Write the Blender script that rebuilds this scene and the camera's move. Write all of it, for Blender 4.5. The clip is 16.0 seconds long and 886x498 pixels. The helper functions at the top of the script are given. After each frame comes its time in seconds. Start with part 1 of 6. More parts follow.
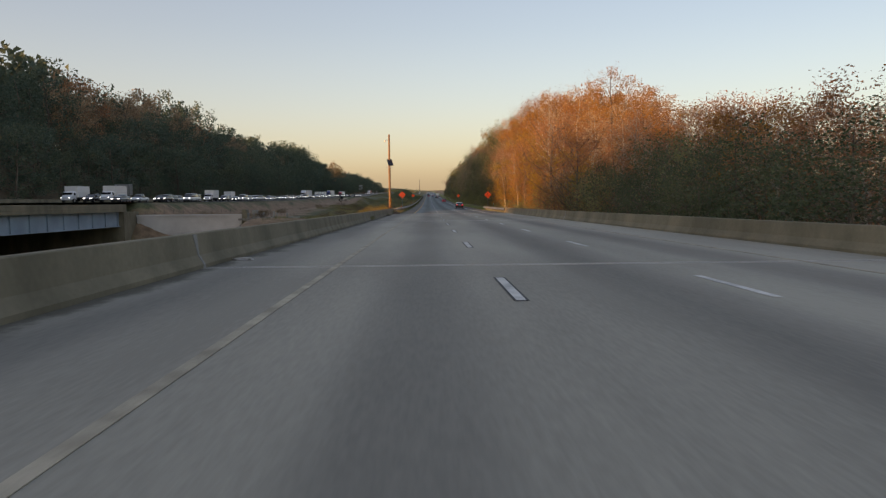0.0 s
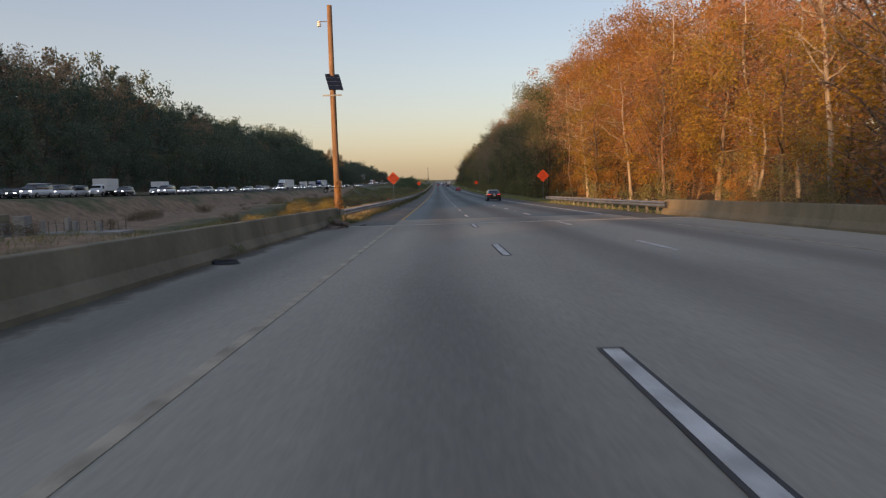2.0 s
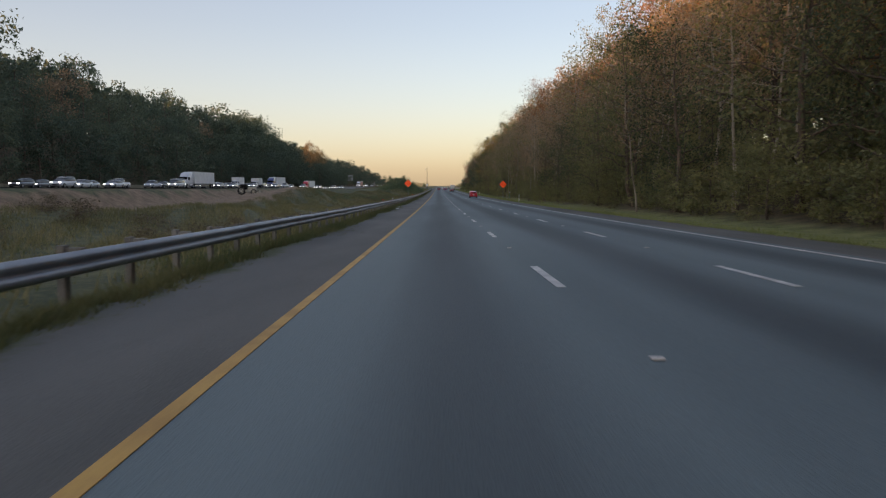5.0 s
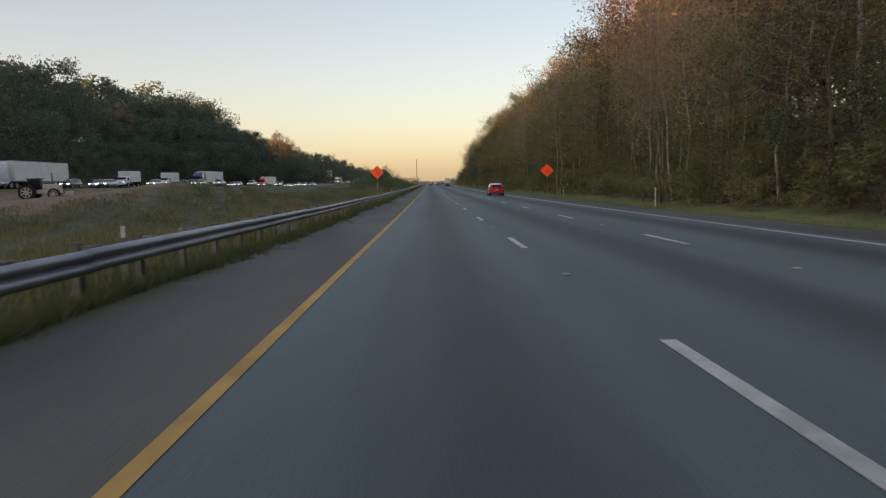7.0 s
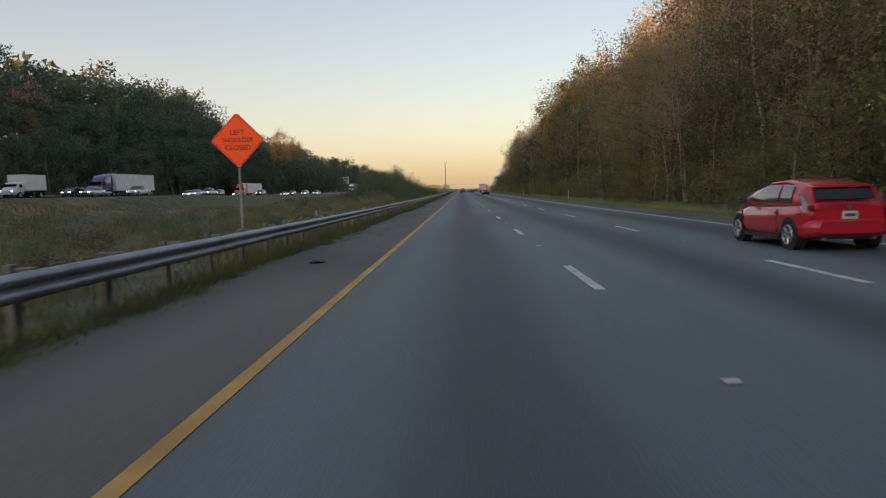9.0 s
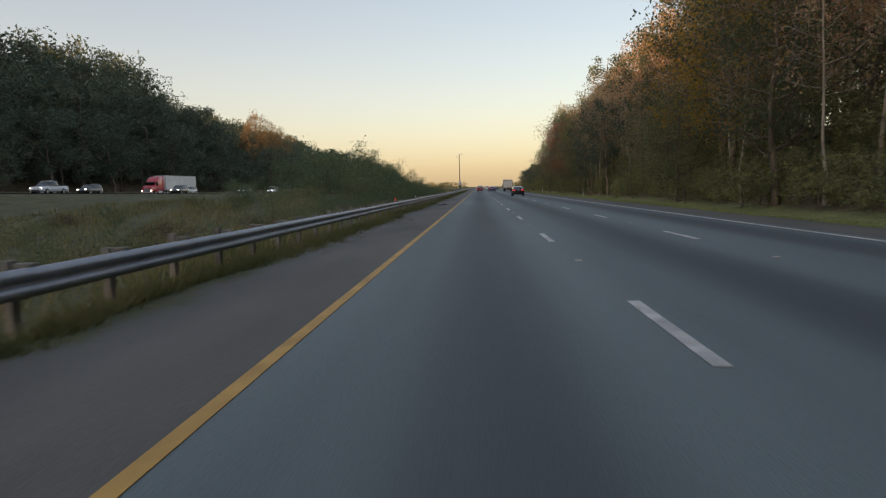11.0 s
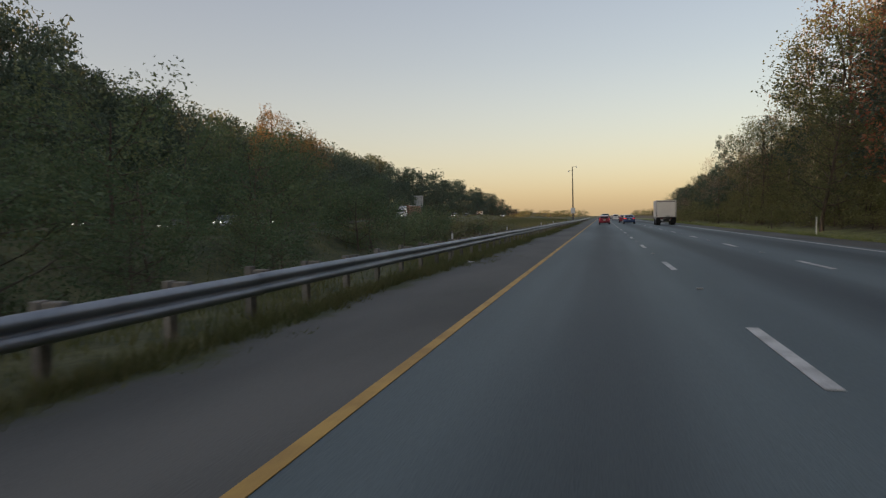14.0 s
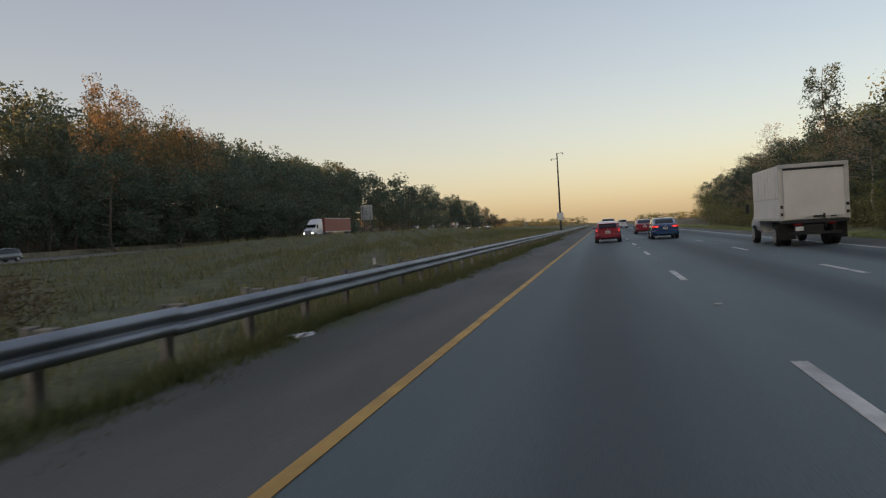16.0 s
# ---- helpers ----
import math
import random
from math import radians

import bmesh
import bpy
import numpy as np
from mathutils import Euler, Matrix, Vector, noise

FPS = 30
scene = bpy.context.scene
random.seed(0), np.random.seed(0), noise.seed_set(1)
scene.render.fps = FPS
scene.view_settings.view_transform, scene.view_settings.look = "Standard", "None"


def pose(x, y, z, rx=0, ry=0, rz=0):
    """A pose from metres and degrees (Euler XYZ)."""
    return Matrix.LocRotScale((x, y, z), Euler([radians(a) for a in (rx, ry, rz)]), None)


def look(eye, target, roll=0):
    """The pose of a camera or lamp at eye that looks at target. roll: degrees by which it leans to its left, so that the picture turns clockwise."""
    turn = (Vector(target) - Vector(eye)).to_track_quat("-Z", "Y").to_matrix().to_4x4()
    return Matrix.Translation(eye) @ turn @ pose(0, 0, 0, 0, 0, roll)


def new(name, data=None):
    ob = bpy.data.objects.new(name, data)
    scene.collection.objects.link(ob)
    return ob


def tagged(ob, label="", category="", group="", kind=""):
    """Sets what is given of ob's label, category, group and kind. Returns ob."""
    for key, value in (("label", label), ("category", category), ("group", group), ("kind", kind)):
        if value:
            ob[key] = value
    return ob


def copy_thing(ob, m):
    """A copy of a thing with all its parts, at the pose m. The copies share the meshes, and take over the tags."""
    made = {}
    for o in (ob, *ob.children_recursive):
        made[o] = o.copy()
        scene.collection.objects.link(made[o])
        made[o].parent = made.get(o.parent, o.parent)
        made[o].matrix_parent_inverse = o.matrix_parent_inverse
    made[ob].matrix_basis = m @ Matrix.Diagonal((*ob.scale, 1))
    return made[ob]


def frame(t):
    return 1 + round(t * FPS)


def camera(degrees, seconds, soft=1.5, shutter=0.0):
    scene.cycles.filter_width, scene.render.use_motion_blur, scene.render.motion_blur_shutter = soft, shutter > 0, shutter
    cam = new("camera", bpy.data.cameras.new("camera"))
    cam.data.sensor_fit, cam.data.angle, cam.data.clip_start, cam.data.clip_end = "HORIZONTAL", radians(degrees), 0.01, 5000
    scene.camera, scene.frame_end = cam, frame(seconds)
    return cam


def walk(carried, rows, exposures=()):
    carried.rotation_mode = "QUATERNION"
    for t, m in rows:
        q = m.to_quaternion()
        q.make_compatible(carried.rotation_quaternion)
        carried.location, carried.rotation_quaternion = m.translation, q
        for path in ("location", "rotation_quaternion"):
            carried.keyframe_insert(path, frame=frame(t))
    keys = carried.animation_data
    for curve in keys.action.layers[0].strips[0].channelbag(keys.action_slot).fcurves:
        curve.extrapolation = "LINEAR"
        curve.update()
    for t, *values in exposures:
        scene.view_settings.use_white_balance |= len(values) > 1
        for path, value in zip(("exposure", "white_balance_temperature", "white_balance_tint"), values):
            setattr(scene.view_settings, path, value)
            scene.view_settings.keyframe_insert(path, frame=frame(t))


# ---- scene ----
cam = camera(66.4, 16.0, soft=1.25, shutter=0.08)
# the road's grade: it runs downhill over the bridge and levels out along a long sag curve
GY = np.arange(-1000.0, 3600.0, 2.0)
_curve = np.interp(GY, [10, 60, 130, 185, 250, 320, 420, 520], [0.0, 0.32, 0.70, 0.86, 0.70, 0.48, 0.20, 0.0]) * 1e-4
GS = np.cumsum(_curve) * 2.0
GS -= GS[-1]
GZ = np.cumsum(GS) * 2.0
GZ -= GZ[-1]


def grade(y):
    return np.interp(y, GY, GZ)


def on_grade(y, tilted=True):
    """The pose of the road at y: raised by the grade, and tilted along it."""
    return pose(0, y, float(grade(y)), math.degrees(math.atan(float(np.interp(y, GY, GS)))) if tilted else 0)


# seconds, x, y, height over the road, tilt from straight down, roll, yaw, all in the road's own frame
PATH = [
    (0.0, 0.490, -0.00, 1.423, 86.22, 0.53, -1.23),
    (0.5, 0.454, 16.99, 1.423, 88.00, 1.93, 0.28),
    (1.0, 0.419, 33.98, 1.423, 87.56, 1.83, -0.05),
    (1.5, 0.384, 50.97, 1.423, 86.78, 1.99, -0.67),
    (2.0, 0.348, 67.96, 1.423, 85.30, 1.63, -0.41),
    (2.5, 0.313, 84.94, 1.423, 85.36, 1.97, 0.93),
    (3.0, 0.277, 101.93, 1.423, 86.03, 1.81, 0.02),
    (3.5, 0.242, 118.92, 1.423, 85.79, 1.81, 0.15),
    (4.0, 0.193, 136.02, 1.423, 85.62, 0.55, 0.08),
    (6.5, -0.052, 221.48, 1.423, 85.21, 0.32, -0.93),
    (7.0, -0.102, 238.57, 1.423, 84.75, 1.30, -1.12),
    (7.5, -0.052, 255.23, 1.423, 85.19, 1.48, -0.88),
    (8.0, -0.002, 271.89, 1.423, 85.21, 1.85, -0.17),
    (8.5, 0.048, 288.55, 1.423, 85.64, 0.99, -0.09),
    (9.0, 0.098, 305.21, 1.423, 85.23, 1.72, 1.53),
    (11.5, 0.146, 386.50, 1.423, 84.80, 1.31, 3.03),
    (12.0, 0.156, 402.76, 1.423, 82.84, 0.69, 2.19),
    (12.5, 0.176, 419.00, 1.423, 80.67, -0.01, 0.92),
    (13.0, 0.196, 435.24, 1.423, 80.84, 0.19, 0.93),
    (13.5, 0.216, 451.48, 1.423, 84.89, 3.05, 7.82),
    (14.0, 0.230, 467.22, 1.423, 87.51, 1.35, 13.22),
    (14.5, 0.244, 482.95, 1.423, 88.07, 1.38, 15.11),
    (15.0, 0.258, 498.69, 1.423, 89.23, 2.86, 14.51),
    (15.5, 0.272, 514.43, 1.423, 88.52, 2.97, 14.18),
    (16.0, 0.287, 530.17, 1.423, 88.56, 3.50, 13.33),
]
walk(cam, [(t, on_grade(y) @ pose(x, 0, z, *turn)) for t, x, y, z, *turn in PATH], [(0.0, 0.30, 6700, 14), (1.0, 0.28, 6600, 14), (2.0, 0.23, 6300, 15), (3.0, 0.28, 6250, 16), (3.5, 0.35, 6250, 16), (4.2, 0.42, 6300, 16), (6.5, 0.57, 6950, 14), (9.0, 0.52, 7000, 14), (11.5, 0.54, 7000, 13), (12.0, 0.50, 7000, 13), (12.5, 0.64, 7100, 14), (13.0, 0.72, 7150, 14), (13.5, 0.46, 7050, 14), (14.0, 0.26, 7150, 14), (14.5, 0.29, 7100, 14), (16.0, 0.30, 7050, 14)])

# ---- light: low evening sun from behind and to the left, clear hazy sky ----
SUN_AZ, SUN_EL = 222.0, 7.1
scene.view_settings.exposure = 0.55
world = bpy.data.worlds.new("evening_sky")
scene.world = world
world.use_nodes = True
wn, wl = world.node_tree.nodes, world.node_tree.links
wn.clear()
sky = wn.new("ShaderNodeTexSky")
sky.sky_type = "NISHITA"
sky.sun_disc = False
sky.sun_elevation = radians(SUN_EL)
sky.sun_rotation = radians(SUN_AZ)
sky.air_density, sky.dust_density, sky.ozone_density = 1.0, 2.0, 1.5
geo_w = wn.new("ShaderNodeTexCoord")
sep_w = wn.new("ShaderNodeSeparateXYZ")
wl.new(geo_w.outputs["Generated"], sep_w.inputs[0])
haze = wn.new("ShaderNodeValToRGB")
haze.color_ramp.interpolation = "B_SPLINE"
el = haze.color_ramp.elements
el[0].position, el[0].color = 0.0, (1.0, 0.73, 0.42, 1)
el[1].position, el[1].color = 0.60, (0.40, 0.43, 0.54, 1)
for p_, c_ in ((0.05, (0.93, 0.755, 0.56, 1)), (0.12, (0.81, 0.725, 0.66, 1)), (0.22, (0.63, 0.60, 0.62, 1)), (0.38, (0.46, 0.465, 0.55, 1))):
    e_ = el.new(p_)
    e_.color = c_
wl.new(sep_w.outputs["Z"], haze.inputs["Fac"])
bg_a, bg_b, add_w = wn.new("ShaderNodeBackground"), wn.new("ShaderNodeBackground"), wn.new("ShaderNodeAddShader")
wl.new(sky.outputs[0], bg_a.inputs["Color"])
bg_a.inputs["Strength"].default_value = 0.12
wl.new(haze.outputs[0], bg_b.inputs["Color"])
bg_b.inputs["Strength"].default_value = 0.37
wl.new(bg_a.outputs[0], add_w.inputs[0])
wl.new(bg_b.outputs[0], add_w.inputs[1])
out_w = wn.new("ShaderNodeOutputWorld")
wl.new(add_w.outputs[0], out_w.inputs["Surface"])
sun_data = bpy.data.lights.new("sun", "SUN")
sun_data.energy, sun_data.angle, sun_data.color = 5.0, radians(0.6), (1.0, 0.52, 0.20)
sun = new("sun", sun_data)
_a, _e = radians(SUN_AZ), radians(SUN_EL)
sun.matrix_world = look((math.sin(_a) * math.cos(_e) * 300, math.cos(_a) * math.cos(_e) * 300, math.sin(_e) * 300), (0, 0, 0))

# ---- materials ----
def nodes_of(name, rough=0.8, metal=0.0):
    m = bpy.data.materials.new(name)
    m.use_nodes = True
    n, l = m.node_tree.nodes, m.node_tree.links
    b = n["Principled BSDF"]
    b.inputs["Roughness"].default_value, b.inputs["Metallic"].default_value = rough, metal
    return m, n, l, b


def surf(name, c1, c2, scale=1.0, fine=40.0, rough=0.85, metal=0.0, bump=0.15, stretch=(1, 1, 1), obj_var=0.0, island_var=0.0, fine_mix=0.35, gen=False):
    """A surface with stains at a large scale, grain at a small one, and relief."""
    m, n, l, b = nodes_of(name, rough, metal)
    tc, mp = n.new("ShaderNodeTexCoord"), n.new("ShaderNodeMapping")
    mp.inputs["Scale"].default_value = stretch
    geo = n.new("ShaderNodeNewGeometry")
    l.new(tc.outputs["Object"] if gen else geo.outputs["Position"], mp.inputs["Vector"])
    big, small = n.new("ShaderNodeTexNoise"), n.new("ShaderNodeTexNoise")
    big.inputs["Scale"].default_value, big.inputs["Detail"].default_value = scale, 5
    small.inputs["Scale"].default_value, small.inputs["Detail"].default_value = fine, 3
    l.new(mp.outputs[0], big.inputs["Vector"])
    l.new(mp.outputs[0], small.inputs["Vector"])
    ramp = n.new("ShaderNodeValToRGB")
    ramp.color_ramp.elements[0].position, ramp.color_ramp.elements[1].position = 0.32, 0.68
    ramp.color_ramp.elements[0].color, ramp.color_ramp.elements[1].color = (*c1, 1), (*c2, 1)
    mix = n.new("ShaderNodeMath")
    mix.operation = "MULTIPLY_ADD"
    l.new(small.outputs["Fac"], mix.inputs[0])
    mix.inputs[1].default_value = fine_mix
    sub = n.new("ShaderNodeMath")
    sub.operation = "MULTIPLY_ADD"
    l.new(big.outputs["Fac"], sub.inputs[0])
    sub.inputs[1].default_value, sub.inputs[2].default_value = 1.0, -fine_mix / 2
    l.new(sub.outputs[0], mix.inputs[2])
    l.new(mix.outputs[0], ramp.inputs["Fac"])
    col = ramp.outputs["Color"]
    if obj_var or island_var:
        hsv = n.new("ShaderNodeHueSaturation")
        l.new(col, hsv.inputs["Color"])
        src = n.new("ShaderNodeObjectInfo").outputs["Random"] if obj_var else geo.outputs["Random Per Island"]
        mr = n.new("ShaderNodeMapRange")
        v_ = obj_var or island_var
        mr.inputs["To Min"].default_value, mr.inputs["To Max"].default_value = 1 - v_, 1 + v_
        l.new(src, mr.inputs["Value"])
        l.new(mr.outputs[0], hsv.inputs["Value"])
        col = hsv.outputs["Color"]
    l.new(col, b.inputs["Base Color"])
    if bump:
        bp = n.new("ShaderNodeBump")
        bp.inputs["Strength"].default_value, bp.inputs["Distance"].default_value = bump, 0.02
        l.new(small.outputs["Fac"], bp.inputs["Height"])
        l.new(bp.outputs[0], b.inputs["Normal"])
    return m


def leaf_mat(name, c1, c2, c3, translucent=0.3):
    """Foliage: each leaf and each plant differs in colour; light passes through in part."""
    m, n, l, b = nodes_of(name, 0.65)
    geo, oi = n.new("ShaderNodeNewGeometry"), n.new("ShaderNodeObjectInfo")
    ramp = n.new("ShaderNodeValToRGB")
    e = ramp.color_ramp.elements
    e[0].color, e[1].color = (*c1, 1), (*c3, 1)
    mid = e.new(0.5)
    mid.color = (*c2, 1)
    ns = n.new("ShaderNodeTexNoise")
    ns.inputs["Scale"].default_value, ns.inputs["Detail"].default_value = 0.35, 2
    l.new(geo.outputs["Position"], ns.inputs["Vector"])
    a = n.new("ShaderNodeMath")
    a.operation = "MULTIPLY_ADD"
    l.new(geo.outputs["Random Per Island"], a.inputs[0])
    a.inputs[1].default_value, a.inputs[2].default_value = 0.45, -0.35
    a2 = n.new("ShaderNodeMath")
    a2.operation = "ADD"
    l.new(a.outputs[0], a2.inputs[0])
    l.new(ns.outputs["Fac"], a2.inputs[1])
    a3 = n.new("ShaderNodeMath")
    a3.operation = "MULTIPLY_ADD"
    l.new(oi.outputs["Random"], a3.inputs[0])
    a3.inputs[1].default_value = 0.4
    l.new(a2.outputs[0], a3.inputs[2])
    l.new(a3.outputs[0], ramp.inputs["Fac"])
    l.new(ramp.outputs[0], b.inputs["Base Color"])
    tr = n.new("ShaderNodeBsdfTranslucent")
    l.new(ramp.outputs[0], tr.inputs["Color"])
    mx = n.new("ShaderNodeMixShader")
    mx.inputs[0].default_value = translucent
    l.new(b.outputs[0], mx.inputs[1])
    l.new(tr.outputs[0], mx.inputs[2])
    l.new(mx.outputs[0], n["Material Output"].inputs["Surface"])
    return m


def glow(name, color, strength):
    m, n, l, b = nodes_of(name, 0.3)
    b.inputs["Base Color"].default_value = (*color, 1)
    b.inputs["Emission Color"].default_value = (*color, 1)
    b.inputs["Emission Strength"].default_value = strength
    return m


def plain(name, color, rough=0.5, metal=0.0, coat=0.0):
    m = surf(name, tuple(c * 0.9 for c in color), tuple(min(1, c * 1.1) for c in color), 1.5, 25, rough, metal, 0.03, gen=True)
    m.node_tree.nodes["Principled BSDF"].inputs["Coat Weight"].default_value = coat
    return m


M = {}
def lane_wear(m, centres, width, dark):
    """Darkens a road material in soft lengthwise strips; in the lanes these are oil and rubber."""
    n, l = m.node_tree.nodes, m.node_tree.links
    b = n["Principled BSDF"]
    src = b.inputs["Base Color"].links[0].from_socket
    geo, sep = n.new("ShaderNodeNewGeometry"), n.new("ShaderNodeSeparateXYZ")
    l.new(geo.outputs["Position"], sep.inputs[0])
    ns, mp = n.new("ShaderNodeTexNoise"), n.new("ShaderNodeMapping")
    mp.inputs["Scale"].default_value = (1.5, 0.04, 1)
    l.new(geo.outputs["Position"], mp.inputs["Vector"])
    l.new(mp.outputs[0], ns.inputs["Vector"])
    ns.inputs["Scale"].default_value, ns.inputs["Detail"].default_value = 0.7, 4
    wob = n.new("ShaderNodeMath")
    wob.operation = "MULTIPLY_ADD"
    l.new(ns.outputs["Fac"], wob.inputs[0])
    wob.inputs[1].default_value = 0.9
    l.new(sep.outputs["X"], wob.inputs[2])
    total = None
    for c in centres:
        d = n.new("ShaderNodeMath")
        d.operation = "SUBTRACT"
        l.new(wob.outputs[0], d.inputs[0])
        d.inputs[1].default_value = c + 0.45
        ab = n.new("ShaderNodeMath")
        ab.operation = "ABSOLUTE"
        l.new(d.outputs[0], ab.inputs[0])
        mr = n.new("ShaderNodeMapRange")
        mr.interpolation_type = "SMOOTHSTEP"
        mr.inputs["From Min"].default_value, mr.inputs["From Max"].default_value = 0.1, width
        mr.inputs["To Min"].default_value, mr.inputs["To Max"].default_value = 1.0, 0.0
        l.new(ab.outputs[0], mr.inputs["Value"])
        if total is None:
            total = mr.outputs[0]
        else:
            ad = n.new("ShaderNodeMath")
            ad.operation = "MAXIMUM"
            l.new(total, ad.inputs[0])
            l.new(mr.outputs[0], ad.inputs[1])
            total = ad.outputs[0]
    mx = n.new("ShaderNodeMix")
    mx.data_type, mx.blend_type = "RGBA", "MULTIPLY"
    l.new(total, mx.inputs["Factor"])
    l.new(src, mx.inputs["A"])
    mx.inputs["B"].default_value = (dark, dark, dark * 1.02, 1)
    l.new(mx.outputs["Result"], b.inputs["Base Color"])


M["concrete_deck"] = surf("concrete_deck", (0.24, 0.228, 0.188), (0.37, 0.352, 0.288), 0.22, 14, 0.85, bump=0.25, stretch=(1.6, 0.25, 1))
M["concrete"] = surf("concrete", (0.135, 0.121, 0.078), (0.245, 0.217, 0.146), 0.6, 18, 0.9, bump=0.25, stretch=(1, 1, 0.4))
M["concrete_pale"] = surf("concrete_pale", (0.42, 0.40, 0.37), (0.58, 0.56, 0.52), 0.3, 12, 0.9, bump=0.2)
M["concrete_grey"] = surf("concrete_grey", (0.20, 0.20, 0.185), (0.33, 0.325, 0.30), 0.8, 12, 0.9, bump=0.2)
M["concrete_joint"] = surf("concrete_joint", (0.36, 0.35, 0.32), (0.50, 0.48, 0.44), 1.0, 12, 0.9, bump=0.2)
M["asphalt"] = surf("asphalt", (0.09212, 0.1241, 0.1297), (0.1504, 0.1927, 0.1955), 0.30, 60, 0.74, bump=0.3, stretch=(1.3, 0.12, 1))
M["asphalt_worn"] = surf("asphalt_worn", (0.105, 0.104, 0.092), (0.182, 0.176, 0.157), 0.4, 45, 0.9, bump=0.35, stretch=(1.2, 0.3, 1))
lane_wear(M["asphalt"], (0.3, 4.2, 7.9), 1.25, 0.5)
# the strip at -3.6 is a darker band along the left shoulder
lane_wear(M["concrete_deck"], (-3.6, 0.4, 4.4, 8.0), 1.25, 0.68)


def edge_dirt(m, edge, reach, c1, c2):
    """Soil, silt and low growth that has crept over a pavement from its edge, with a ragged soft border. edge: the x it creeps from; reach: how far, signed."""
    n, l = m.node_tree.nodes, m.node_tree.links
    b = n["Principled BSDF"]
    src = b.inputs["Base Color"].links[0].from_socket
    geo, sep = n.new("ShaderNodeNewGeometry"), n.new("ShaderNodeSeparateXYZ")
    l.new(geo.outputs["Position"], sep.inputs[0])
    far, fine = n.new("ShaderNodeTexNoise"), n.new("ShaderNodeTexNoise")
    for t, sc in ((far, 0.55), (fine, 7.0)):
        t.inputs["Scale"].default_value, t.inputs["Detail"].default_value = sc, 5
        l.new(geo.outputs["Position"], t.inputs["Vector"])
    d = n.new("ShaderNodeMapRange")
    d.clamp = False
    d.inputs["From Min"].default_value, d.inputs["From Max"].default_value = edge, edge + reach
    l.new(sep.outputs["X"], d.inputs["Value"])
    w = n.new("ShaderNodeMath")
    w.operation = "MULTIPLY_ADD"
    l.new(far.outputs["Fac"], w.inputs[0])
    w.inputs[1].default_value = -1.8
    l.new(d.outputs[0], w.inputs[2])
    w2 = n.new("ShaderNodeMath")
    w2.operation = "MULTIPLY_ADD"
    l.new(fine.outputs["Fac"], w2.inputs[0])
    w2.inputs[1].default_value = -0.9
    l.new(w.outputs[0], w2.inputs[2])
    mask = n.new("ShaderNodeMapRange")
    mask.interpolation_type = "SMOOTHSTEP"
    mask.inputs["From Min"].default_value, mask.inputs["From Max"].default_value = -1.15, -0.55
    mask.inputs["To Min"].default_value, mask.inputs["To Max"].default_value = 1.0, 0.0
    l.new(w2.outputs[0], mask.inputs["Value"])
    soil = n.new("ShaderNodeMix")
    soil.data_type = "RGBA"
    soil.inputs["A"].default_value, soil.inputs["B"].default_value = (*c1, 1), (*c2, 1)
    l.new(fine.outputs["Fac"], soil.inputs["Factor"])
    mx = n.new("ShaderNodeMix")
    mx.data_type = "RGBA"
    l.new(mask.outputs[0], mx.inputs["Factor"])
    l.new(src, mx.inputs["A"])
    l.new(soil.outputs["Result"], mx.inputs["B"])
    l.new(mx.outputs["Result"], b.inputs["Base Color"])


edge_dirt(M["concrete_deck"], -4.72, 0.75, (0.05, 0.047, 0.036), (0.15, 0.14, 0.105))
M["shoulder_verge"] = surf("shoulder_verge", (0.086, 0.088, 0.078), (0.152, 0.15, 0.134), 0.4, 45, 0.9, bump=0.35, stretch=(1.2, 0.3, 1))
edge_dirt(M["shoulder_verge"], -4.4, 0.85, (0.03, 0.042, 0.016), (0.115, 0.125, 0.05))
edge_dirt(M["shoulder_verge"], 11.95, -0.7, (0.06, 0.06, 0.028), (0.17, 0.16, 0.075))
M["seal"] = surf("seal", (0.02, 0.02, 0.02), (0.045, 0.045, 0.045), 1, 30, 0.7)
M["white_paint"] = surf("white_paint", (0.38, 0.38, 0.36), (0.68, 0.68, 0.65), 2.2, 35, 0.7, bump=0.1)
M["yellow_paint"] = surf("yellow_paint", (0.42, 0.24, 0.06), (0.62, 0.37, 0.09), 1.6, 35, 0.7, bump=0.1)
M["faded_paint"] = surf("faded_paint", (0.24, 0.215, 0.16), (0.46, 0.41, 0.31), 1.8, 30, 0.8, bump=0.1)
